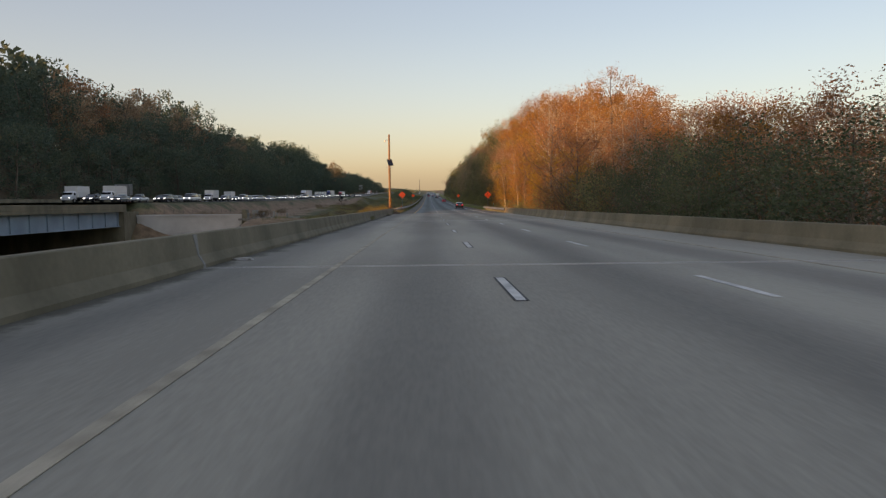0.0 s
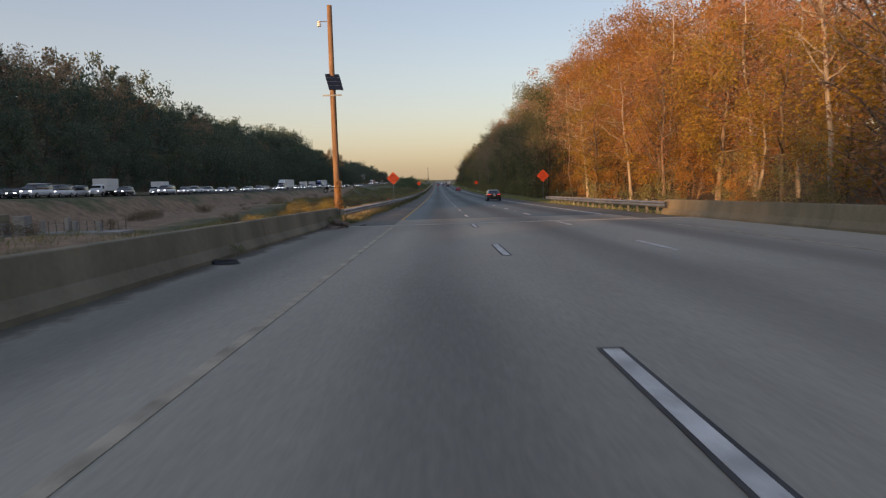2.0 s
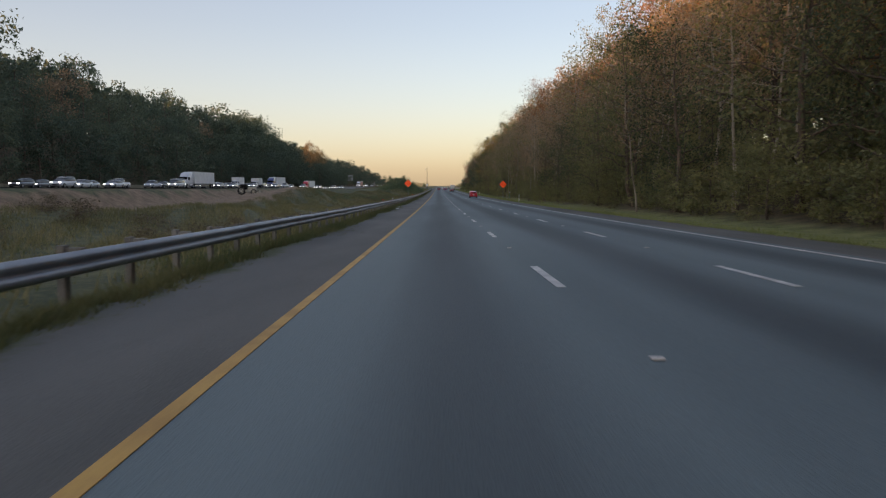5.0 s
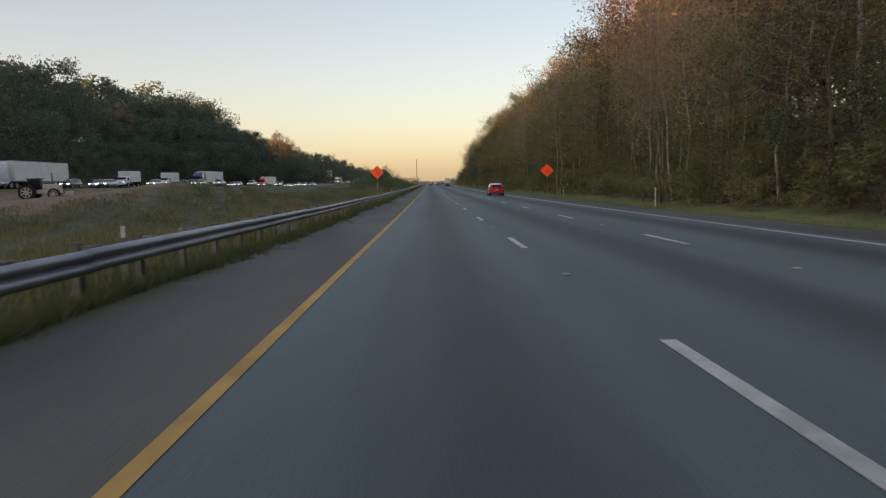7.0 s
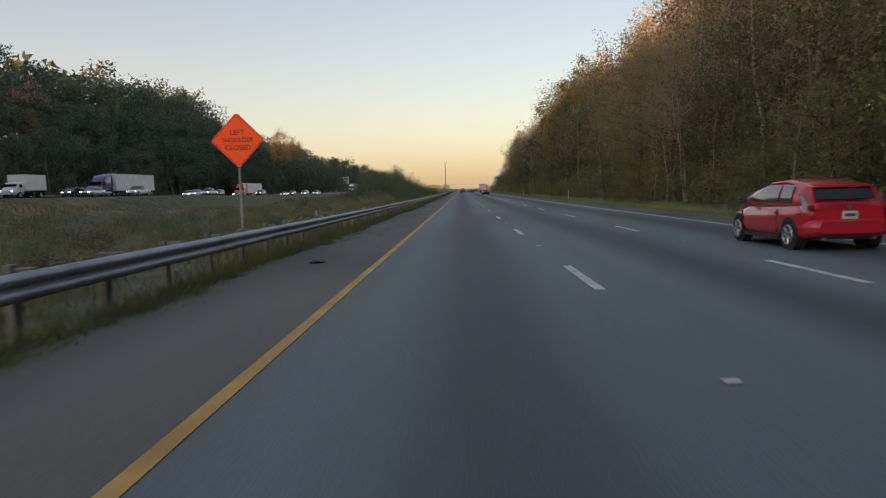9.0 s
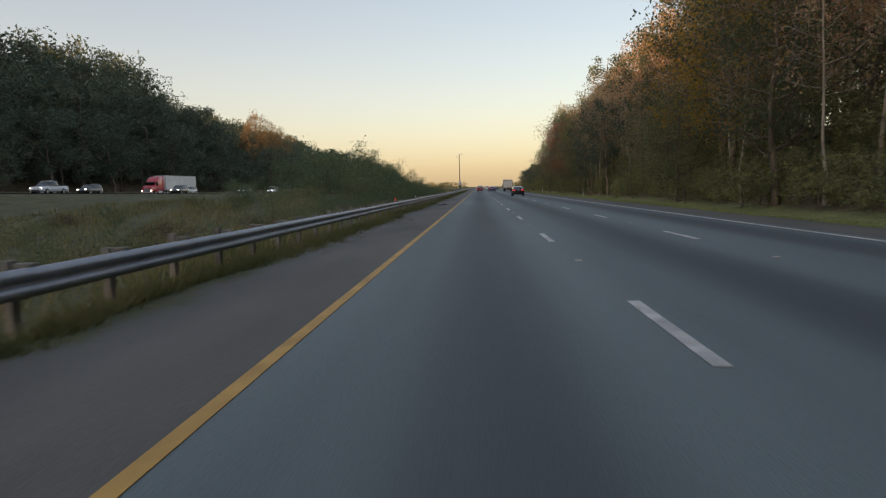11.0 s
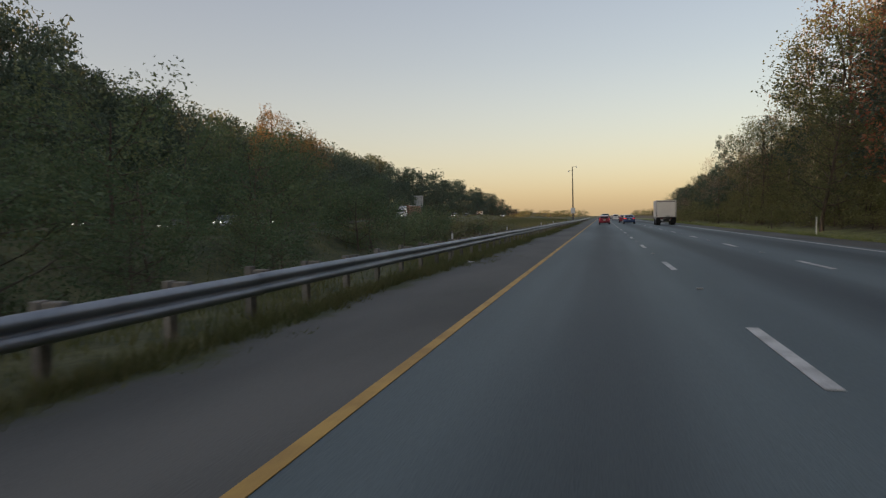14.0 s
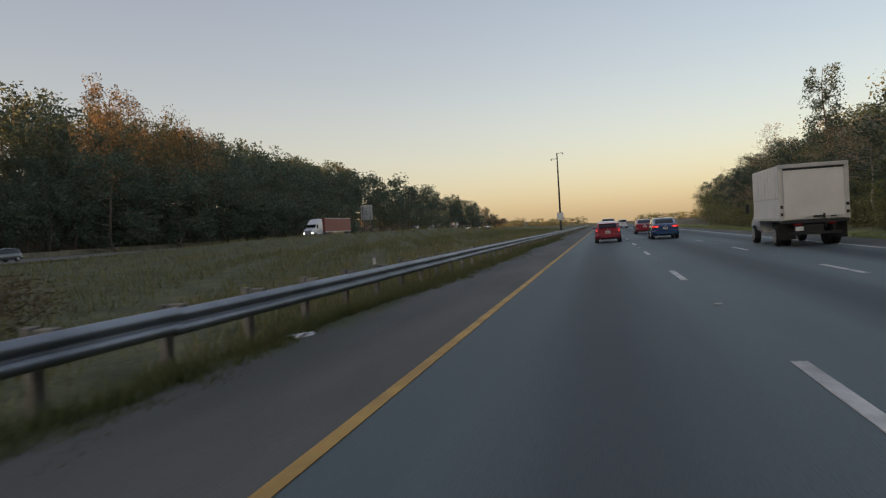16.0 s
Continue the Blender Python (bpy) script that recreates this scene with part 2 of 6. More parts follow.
def ground_mix(name):
    """Grass with bare earth in the median and leaf litter under the woods, with ragged soft borders."""
    mt, n, l, b = nodes_of(name, 0.95)
    geo, sep = n.new("ShaderNodeNewGeometry"), n.new("ShaderNodeSeparateXYZ")
    l.new(geo.outputs["Position"], sep.inputs[0])

    def noise(scale, detail=5):
        t = n.new("ShaderNodeTexNoise")
        t.inputs["Scale"].default_value, t.inputs["Detail"].default_value = scale, detail
        l.new(geo.outputs["Position"], t.inputs["Vector"])
        return t.outputs["Fac"]

    def calc(op, a, c, d=None):
        t = n.new("ShaderNodeMath")
        t.operation = op
        for i, s in enumerate((a, c, d)):
            if s is None:
                continue
            if isinstance(s, (int, float)):
                t.inputs[i].default_value = s
            else:
                l.new(s, t.inputs[i])
        return t.outputs[0]

    def step(v, lo, hi):
        t = n.new("ShaderNodeMapRange")
        t.interpolation_type = "SMOOTHSTEP"
        rev = lo > hi
        t.inputs["From Min"].default_value, t.inputs["From Max"].default_value = min(lo, hi), max(lo, hi)
        t.inputs["To Min"].default_value, t.inputs["To Max"].default_value = (1, 0) if rev else (0, 1)
        l.new(v, t.inputs["Value"])
        return t.outputs[0]

    def two(c1, c2, fac):
        t = n.new("ShaderNodeMix")
        t.data_type = "RGBA"
        for k_, c in (("A", c1), ("B", c2)):
            if isinstance(c, tuple):
                t.inputs[k_].default_value = (*c, 1)
            else:
                l.new(c, t.inputs[k_])
        l.new(fac, t.inputs["Factor"])
        return t.outputs["Result"]
    fine, mid, big = noise(9, 4), noise(0.8), noise(0.12)
    warp = calc("MULTIPLY_ADD", noise(0.22), 14.0, -7.0)
    xw, yw = calc("ADD", sep.outputs["X"], warp), calc("ADD", sep.outputs["Y"], warp)
    tone = step(calc("MULTIPLY_ADD", fine, 0.6, calc("MULTIPLY_ADD", mid, 0.7, -0.15)), 0.3, 0.7)
    grass = two((0.034, 0.047, 0.018), (0.135, 0.13, 0.054), tone)
    dirt = two((0.15, 0.102, 0.062), (0.31, 0.214, 0.13), tone)
    litter = two((0.06, 0.05, 0.027), (0.17, 0.13, 0.072), tone)
    m_d = calc("MULTIPLY", calc("MULTIPLY", step(xw, -50, -46), step(xw, -16, -20)), calc("MULTIPLY", step(yw, 90, 98), step(yw, 400, 385)))
    near = calc("MULTIPLY", step(sep.outputs["Y"], 122, 138), step(xw, -32, -27))
    m_d = calc("MULTIPLY", m_d, calc("SUBTRACT", 1.0, near))
    m_d = calc("MULTIPLY", m_d, step(calc("MULTIPLY_ADD", mid, 0.5, big), 0.42, 0.58))
    m_f = calc("MAXIMUM", step(calc("MULTIPLY_ADD", warp, 0.35, sep.outputs["X"]), 15.5, 18), step(xw, -84, -88))
    verge = two((0.11, 0.13, 0.045), (0.27, 0.28, 0.11), tone)
    m_v = calc("MULTIPLY", step(sep.outputs["X"], 10.5, 11.2), step(sep.outputs["Y"], 120, 135))
    grass = two(grass, verge, m_v)
    l.new(two(two(grass, dirt, m_d), litter, m_f), b.inputs["Base Color"])
    bp = n.new("ShaderNodeBump")
    bp.inputs["Strength"].default_value, bp.inputs["Distance"].default_value = 0.8, 0.03
    l.new(fine, bp.inputs["Height"])
    l.new(bp.outputs[0], b.inputs["Normal"])
    return mt


M["ground"] = ground_mix("ground")
M["galvanised"] = surf("galvanised", (0.22, 0.24, 0.26), (0.36, 0.385, 0.41), 0.8, 22, 0.5, 0.75, bump=0.08)
M["wood_post"] = surf("wood_post", (0.15, 0.14, 0.12), (0.27, 0.255, 0.225), 3, 30, 0.9, obj_var=0.25)
M["pole_wood"] = surf("pole_wood", (0.17, 0.105, 0.06), (0.30, 0.19, 0.11), 2, 30, 0.85, stretch=(4, 4, 0.4))
M["steel_dark"] = plain("steel_dark", (0.04, 0.045, 0.05), 0.45, 0.6)
M["steel_grey"] = plain("steel_grey", (0.32, 0.33, 0.34), 0.4, 0.7)
M["girder"] = surf("girder", (0.20, 0.27, 0.33), (0.30, 0.38, 0.45), 0.3, 10, 0.6)
M["bark"] = surf("bark", (0.088, 0.0672, 0.0512), (0.208, 0.16, 0.12), 2, 14, 0.95, bump=0.5, stretch=(3, 3, 0.6), obj_var=0.25)
M["bark_pale"] = surf("bark_pale", (0.224, 0.1904, 0.1512), (0.4704, 0.4144, 0.336), 1.2, 12, 0.9, bump=0.4, stretch=(3, 3, 0.6), obj_var=0.25)
M["leaf_orange"] = leaf_mat("leaf_orange", (0.19, 0.088, 0.024), (0.36, 0.175, 0.038), (0.46, 0.265, 0.065))
M["leaf_rust"] = leaf_mat("leaf_rust", (0.175, 0.085, 0.045), (0.31, 0.145, 0.068), (0.42, 0.22, 0.10))
M["leaf_gold"] = leaf_mat("leaf_gold", (0.13, 0.12, 0.02), (0.32, 0.21, 0.03), (0.46, 0.28, 0.04))
M["leaf_olive"] = leaf_mat("leaf_olive", (0.1048, 0.1223, 0.05591), (0.2009, 0.2096, 0.08736), (0.3319, 0.3058, 0.131))
M["leaf_green"] = leaf_mat("leaf_green", (0.051, 0.086, 0.060), (0.098, 0.138, 0.094), (0.172, 0.195, 0.111))
M["leaf_thicket"] = leaf_mat("leaf_thicket", (0.07, 0.128, 0.06), (0.128, 0.19, 0.092), (0.215, 0.245, 0.114))
# darker green for trees in shade; the shade is put into the colour
M["leaf_shade"] = leaf_mat("leaf_shade", (0.045, 0.068, 0.034), (0.085, 0.112, 0.052), (0.15, 0.155, 0.07))
M["leaf_pine"] = leaf_mat("leaf_pine", (0.036, 0.064, 0.047), (0.073, 0.112, 0.076), (0.118, 0.152, 0.095), 0.15)
M["leaf_brown"] = leaf_mat("leaf_brown", (0.1995, 0.1426, 0.09266), (0.3564, 0.2495, 0.1497), (0.5133, 0.3707, 0.2138))
M["leaf_red"] = leaf_mat("leaf_red", (0.20, 0.075, 0.05), (0.34, 0.13, 0.075), (0.45, 0.20, 0.10))
# olive to orange: low sun on three far trees is put into the colour
M["leaf_sunlit"] = leaf_mat("leaf_sunlit", (0.12, 0.12, 0.055), (0.25, 0.19, 0.085), (0.40, 0.24, 0.11))
M["leaf_brush"] = leaf_mat("leaf_brush", (0.07, 0.055, 0.03), (0.14, 0.105, 0.055), (0.24, 0.18, 0.09))
M["leaf_yellow"] = leaf_mat("leaf_yellow", (0.10, 0.11, 0.03), (0.27, 0.22, 0.045), (0.42, 0.33, 0.07))
M["verge_blade"] = leaf_mat("verge_blade", (0.132, 0.169, 0.050), (0.252, 0.284, 0.094), (0.384, 0.392, 0.144))
M["straw_blade"] = leaf_mat("straw_blade", (0.114, 0.1176, 0.048), (0.222, 0.2016, 0.0888), (0.336, 0.282, 0.132))
M["grass_blade"] = leaf_mat("grass_blade", (0.05, 0.082, 0.027), (0.11, 0.138, 0.046), (0.21, 0.195, 0.078))
M["sign_orange_glow"] = surf("sign_orange_glow", (0.98, 0.095, 0.016), (1.0, 0.12, 0.022), 1.0, 60, 0.6, bump=0.02, gen=True)
# emission added to brighten the orange sheeting; no lamp stands behind it
M["sign_orange_glow"].node_tree.nodes["Principled BSDF"].inputs["Emission Color"].default_value = (1.0, 0.085, 0.015, 1)
M["sign_orange_glow"].node_tree.nodes["Principled BSDF"].inputs["Emission Strength"].default_value = 0.18
M["sign_black"] = plain("sign_black", (0.02, 0.015, 0.012), 0.6)
M["sign_white"] = plain("sign_white", (0.72, 0.72, 0.70), 0.5)
M["sign_green"] = plain("sign_green", (0.01, 0.20, 0.13), 0.45)
M["aluminium"] = plain("aluminium", (0.5, 0.52, 0.54), 0.4, 0.8)
M["solar"] = plain("solar", (0.012, 0.016, 0.03), 0.15, 0.2)
M["glass"] = plain("glass", (0.012, 0.014, 0.016), 0.06)
# paler than the other glass: sky in the panes is put into the colour
M["glass_side"] = plain("glass_side", (0.075, 0.085, 0.085), 0.05, 0.0, 1)
M["tyre"] = plain("tyre", (0.018, 0.018, 0.018), 0.85)
M["rim"] = plain("rim", (0.45, 0.46, 0.48), 0.3, 0.85)
M["trim"] = plain("trim", (0.025, 0.025, 0.027), 0.6)
M["tail"] = glow("tail", (0.85, 0.02, 0.02), 0.35)
M["tail_core"] = glow("tail_core", (1.0, 0.10, 0.07), 2.2)
M["head_off"] = plain("head_off", (0.5, 0.52, 0.54), 0.1, 0.3, 1)
M["tail_off"] = plain("tail_off", (0.35, 0.012, 0.012), 0.2, coat=1)
M["head"] = glow("head", (1.0, 0.97, 0.9), 2.6)
M["lamp_clear"] = plain("lamp_clear", (0.42, 0.24, 0.24), 0.15, 0.2, 1)
M["plate"] = plain("plate", (0.7, 0.7, 0.68), 0.5)
M["red"] = plain("red", (0.60, 0.012, 0.030), 0.35, 0.0, 1)
M["red_dark"] = plain("red_dark", (0.30, 0.008, 0.026), 0.35, 0.0, 1)
M["black"] = plain("black", (0.012, 0.013, 0.016), 0.22, 0.3, 1)
M["blue"] = plain("blue", (0.015, 0.06, 0.17), 0.3, 0.3, 1)
M["white"] = plain("white", (0.66, 0.67, 0.68), 0.4, 0.0, 0.6)
M["silver"] = plain("silver", (0.38, 0.40, 0.42), 0.32, 0.6, 1)
M["grey"] = plain("grey", (0.12, 0.13, 0.14), 0.32, 0.5, 1)
M["navy"] = plain("navy", (0.02, 0.035, 0.16), 0.35, 0.2, 1)
M["box_white"] = surf("box_white", (0.70, 0.69, 0.65), (0.80, 0.79, 0.75), 0.8, 12, 0.55, bump=0.05, gen=True)
M["box_frame"] = plain("box_frame", (0.60, 0.585, 0.55), 0.5, 0.1)
M["trailer_red"] = plain("trailer_red", (0.30, 0.10, 0.075), 0.6)
M["machine"] = plain("machine", (0.55, 0.50, 0.40), 0.6)

# ---- mesh tools ----
def obj(name, verts, faces, mats, parent=None, idx=None, smooth=False, label="", kind=""):
    me = bpy.data.meshes.new(name)
    me.from_pydata(verts if isinstance(verts, list) else np.asarray(verts).tolist(), [], faces if isinstance(faces, list) else np.asarray(faces).tolist())
    for m in (mats if isinstance(mats, (list, tuple)) else [mats]):
        me.materials.append(m)
    if idx is not None:
        me.polygons.foreach_set("material_index", np.asarray(idx, dtype=np.int32))
    if smooth:
        me.polygons.foreach_set("use_smooth", np.ones(len(me.polygons), dtype=bool))
    me.update()
    ob = new(name, me)
    ob.parent = parent
    if label or kind:
        tagged(ob, label=label, kind=kind)
    return ob


def part(name, bm, material, parent, label="", smooth=False):
    """Links a bmesh as one mesh object under a thing or a part."""
    me = bpy.data.meshes.new(name)
    bm.to_mesh(me)
    bm.free()
    me.materials.append(material)
    if smooth:
        for p in me.polygons:
            p.use_smooth = True
    ob = new(name, me)
    ob.parent = parent
    if label:
        tagged(ob, label=label)
    return ob


def box(x0, y0, z0, x1, y1, z1, bevel=0.0, bm=None):
    own = bmesh.new()
    bmesh.ops.create_cube(own, size=1.0, matrix=Matrix.Translation(((x0 + x1) / 2, (y0 + y1) / 2, (z0 + z1) / 2)) @ Matrix.Diagonal((x1 - x0, y1 - y0, z1 - z0, 1)))
    if bevel:
        bmesh.ops.bevel(own, geom=list(own.edges), offset=bevel, segments=2, affect="EDGES", profile=0.6)
    if bm is None:
        return own
    me = bpy.data.meshes.new("tmp")
    own.to_mesh(me)
    own.free()
    bm.from_mesh(me)
    bpy.data.meshes.remove(me)
    return bm


def cyl(p0, p1, r0, r1=None, sides=16, bm=None):
    bm = bm or bmesh.new()
    p0, p1 = Vector(p0), Vector(p1)
    d = p1 - p0
    m = Matrix.Translation((p0 + p1) / 2) @ d.to_track_quat("Z", "Y").to_matrix().to_4x4()
    bmesh.ops.create_cone(bm, cap_ends=True, segments=sides, radius1=r0, radius2=r0 if r1 is None else r1, depth=d.length, matrix=m)
    return bm


def empty(name, x, y, z, rz=0.0, label="", category="", group="", kind=""):
    e = new(name)
    e.matrix_basis = pose(x, y, z, 0, 0, rz)
    return tagged(e, label, category, group, kind)


def sstep(a, b, v):
    t = np.clip((np.asarray(v, float) - a) / (b - a), 0, 1)
    return t * t * (3 - 2 * t)


def strip(name, xs, ys, zf, mat, parent=None, label="", kind="", wobble=0.0, idx_fn=None):
    """A sheet over the grid xs by ys at the height zf(x, y)."""
    X, Y = np.meshgrid(xs, ys)
    Z = zf(X, Y)
    v = np.stack([X, Y, Z], -1).reshape(-1, 3)
    n, m = len(ys), len(xs)
    i = (np.arange(n - 1)[:, None] * m + np.arange(m - 1)[None]).ravel()
    f = np.stack([i, i + 1, i + m + 1, i + m], -1)
    idx = None
    if idx_fn:
        c = v[f].mean(1)
        idx = idx_fn(c)
    return obj(name, v, f, mat, parent, idx, True, label, kind)


def tube(pts, radii, sides):
    """Vertices and faces of a tapered tube along pts."""
    pts = np.asarray(pts, float)
    d = np.gradient(pts, axis=0)
    d /= np.linalg.norm(d, axis=1, keepdims=True) + 1e-9
    ref = np.where(np.abs(d[:, 2:3]) < 0.9, np.array([[0, 0, 1.0]]), np.array([[1.0, 0, 0]]))
    u = np.cross(d, ref)
    u /= np.linalg.norm(u, axis=1, keepdims=True) + 1e-9
    w = np.cross(d, u)
    a = np.linspace(0, 2 * np.pi, sides, endpoint=False)
    ring = pts[:, None] + np.asarray(radii)[:, None, None] * (np.cos(a)[None, :, None] * u[:, None] + np.sin(a)[None, :, None] * w[:, None])
    n = len(pts)
    f = [(i * sides + j, i * sides + (j + 1) % sides, (i + 1) * sides + (j + 1) % sides, (i + 1) * sides + j) for i in range(n - 1) for j in range(sides)]
    return ring.reshape(-1, 3), f


def leaves(rng, centres, spread, size, flat=0.0, tri=False):
    """A quad at each centre plus a random step, turned at random."""
    n = len(centres)
    c = centres + np.clip(rng.normal(size=(n, 3)), -1.35, 1.35) * np.asarray(spread).reshape(-1, 1)
    a = rng.normal(size=(n, 3))
    a[:, 2] *= 1 - flat
    a /= np.linalg.norm(a, axis=1, keepdims=True)
    b = np.cross(a, rng.normal(size=(n, 3)))
    b /= np.linalg.norm(b, axis=1, keepdims=True)
    s = size * rng.uniform(0.6, 1.35, (n, 1))
    if tri:
        v = np.stack([c - a * s, c + a * s + b * s * 0.5, c + a * s * 0.3 - b * s * 0.75], 1).reshape(-1, 3)
        return v, np.arange(3 * n).reshape(-1, 3)
    v = np.stack([c - a * s, c + b * s * 0.55, c + a * s, c - b * s * 0.55], 1).reshape(-1, 3)
    f = np.arange(4 * n).reshape(-1, 4)
    return v, f

# ---- the lie of the land ----
def opp_z(y):
    return np.interp(y, [-200, 420, 560, 690, 1500], [2.1, 2.2, 0.8, 1.9, 2.0])


def bumps(x, y, s):
    return np.sin(x / s + 1.3) * np.cos(y / (s * 1.3) + 0.4) + 0.5 * np.sin(x / (s * 0.43) + y / (s * 0.6))


def valley(x, y):
    near = sstep(-31, -27, x)
    far_side = near * sstep(104, 78, y) + (1 - near) * sstep(120, 108, y)
    return far_side * sstep(-75, -50, y)


def land(x, y):
    x, y = np.asarray(x, float), np.asarray(y, float)
    oz = opp_z(y)
    med = -1.1 + 0.35 * bumps(x, y, 9.0)
    mound = 3.2 * np.exp(-((x + 33) / 9) ** 2 - ((y - 330) / 55) ** 2) + 1.6 * np.exp(-((x + 30) / 9) ** 2 - ((y - 215) / 28) ** 2)
    berm = 2.2 * sstep(-9, -15, x) * sstep(395, 440, y) * sstep(530, 500, y)
    late = sstep(520, 575, y)
    crest = 0.9 * np.exp(-((x + 40) / 6.0) ** 2) * sstep(570, 610, y) * sstep(760, 700, y)
    med = (med + mound + berm) * (1 - late) + late * (0.2 + (oz - 0.3) * sstep(-8, -50, x))
    med = med * (1 - sstep(760, 900, y)) + 0.6 * sstep(760, 900, y)
    left = np.where(x > -6.2, -0.05, -0.05 + (med + 0.05) * sstep(-6.2, -15, x))
    left = left + crest
    left = left + (oz - 0.12 - left) * sstep(-43, -49.5, x)
    hill = (19 + 2 * bumps(x, y, 30)) * sstep(-83, -128, x) * (1 - 0.55 * sstep(560, 800, y))
    left = left + hill
    bank = (7.5 + 0.8 * bumps(x, y, 17)) * sstep(15.5, 38, x) * (0.35 + 0.65 * sstep(150, 210, y)) * (1 - 0.5 * sstep(560, 700, y)) * (1 - 0.9 * sstep(690, 760, y))
    right = np.where(x < 13.4, -0.05, -0.05 + bank - 0.12 * sstep(13.4, 14.5, x) * sstep(17, 15, x))
    z = np.where(x < 0, left, right)
    v = valley(x, y) * sstep(-150, -100, x) * sstep(90, 55, x)
    z = z * (1 - v) + (-7.5 + 0.3 * bumps(x, y, 6)) * v
    return z


gx = np.concatenate([[-3000, -1200, -500, -300, -200, -160], np.arange(-140, -60, 4), np.arange(-60, -6, 1.5), np.arange(-6, 14, 2.0), np.arange(14, 40, 1.5), [42, 46, 52, 60, 75, 95, 130, 200, 300, 500, 1200, 3000]])
gy = np.concatenate([[-900, -400, -200, -120], np.arange(-90, 140, 3.0), np.arange(140, 720, 4.0), np.arange(720, 1000, 14), [1050, 1150, 1300, 1600, 2000, 2600, 3400]])
tagged(strip("ground", gx, gy, land, M["ground"], kind="structure"), "grassy verges, bare brown earth and dark leaf litter")

# ---- carriageway ----
BR0, BR1 = -60.0, 99.0


def slab(name, x0, x1, y0, y1, z, mat, label="", parent=None, kind="structure", thick=0.25):
    ob = part(name, box(x0, y0, z - thick, x1, y1, z), mat, parent, label)
    return tagged(ob, kind=kind) if kind else ob


road = slab("road", -1.735, 9.75, 105.0, 1500.0, 0.0, M["asphalt"], "dark blue-grey asphalt motorway with three lanes")
shoulder_l = slab("pavement_left_shoulder", -4.35, -1.735, BR1, 1500.0, -0.003, M["shoulder_verge"], "brownish worn asphalt shoulder beside the guard rail")
shoulder_r = slab("pavement_right_shoulder", 9.75, 11.9, BR1, 1500.0, -0.003, M["shoulder_verge"], "worn grey asphalt shoulder beside the grass verge")
approach = slab("road_approach_slab", -1.735, 9.75, BR1 + 0.06, 105.0, 0.0, M["concrete_deck"], "pale grey concrete slab before the bridge end")
deck = empty("bridge_deck", 0, 0, 0, 0, "weathered grey concrete bridge deck with expansion joints", "bridge", kind="structure")
for ya, yb in ((-26.0, 15.7), (15.82, 57.5), (57.62, 99.0), (-60.0, -26.12)):
    part("span", box(-5.3, ya, -0.35, 12.65, yb, 0.0), M["concrete_deck"], deck)
for yj in (-26.06, 15.76, 57.56, 99.03):
    part("expansion_joint", box(-4.9, yj - 0.055, -0.3, 12.2, yj + 0.055, -0.006), M["seal"], deck, "dark rubber joint seal")
    for s in (-1, 1):
        part("joint_edge", box(-4.9, yj + s * 0.12 - 0.06, -0.004, 12.2, yj + s * 0.12 + 0.06, 0.004), M["concrete_joint"], deck, "pale concrete joint nosing")
for xg in (-3.8, -0.6, 2.6, 5.8, 9.0, 11.6):
    part("beam", box(xg - 0.3, -60, -1.9, xg + 0.3, 99, -0.36), M["concrete"], deck)
for yp in (-26.06, 15.76, 57.56):
    for xp in (-2.5, 3.6, 9.8):
        part("pier", cyl((xp, yp, -9), (xp, yp, -2.6), 0.6, None, 14), M["concrete"], deck)
    part("pier_cap", box(-4.6, yp - 0.7, -2.65, 12, yp + 0.7, -1.92), M["concrete"], deck)

# painted lines: left edge, two rows of broken lines, right edge
slab("edge_line_yellow", -1.725, -1.59, 105.1, 1200, 0.0085, M["yellow_paint"], "solid amber yellow edge line", road, "", 0.006)
slab("edge_line_faded", -1.735, -1.595, -60, 98.8, 0.0085, M["faded_paint"], "worn pale yellow edge line", deck, "", 0.006)
slab("edge_line_white", 9.25, 9.40, 105.1, 1200, 0.0085, M["white_paint"], "solid white edge line", road, "", 0.006)
slab("edge_line_worn", 9.26, 9.38, -60, 98.8, 0.0085, M["faded_paint"], "worn pale edge line", deck, "", 0.006)


def dash_mesh(w):
    bm = box(-w / 2, 0, 0.002, w / 2, 3.05, 0.009)
    me = bpy.data.meshes.new("lane_dash")
    bm.to_mesh(me)
    bm.free()
    me.materials.append(M["white_paint"])
    return me


dash_me = dash_mesh(0.15)
bm_ = box(-0.115, -0.06, 0.001, 0.115, 3.12, 0.006)
edge_me = bpy.data.meshes.new("dash_backing")
bm_.to_mesh(edge_me)
bm_.free()
edge_me.materials.append(M["seal"])
for k in range(-5, 80):
    y0 = 0.7 + 12.19 * k - 3.05
    for xd in (2.0, 5.66):
        on_deck = y0 < 96
        if on_deck and xd == 2.0:
            xd = 1.84
        if on_deck and xd == 1.84:
            b_ = new("dash_backing", edge_me)
            b_.parent = deck
            b_.matrix_basis = pose(xd, y0, 0.004)
        d_ = new("lane_dash", dash_me)
        d_.parent = deck if on_deck else road
        d_.matrix_basis = pose(xd, y0, 0.003)

# ---- the other carriageway and its bridge ----
opp_y = np.concatenate([np.arange(-60, 760, 8.0), np.arange(760, 1500, 40)])
opp_y2 = opp_y[opp_y > 112]
opp = strip("road_opposite", np.array([-80.5, -80, -66, -51, -50.5]), np.concatenate([[112.0], opp_y2]), lambda X, Y: opp_z(Y) + 0.0 * X, M["asphalt_worn"], kind="structure", label="grey asphalt carriageway of the oncoming traffic")
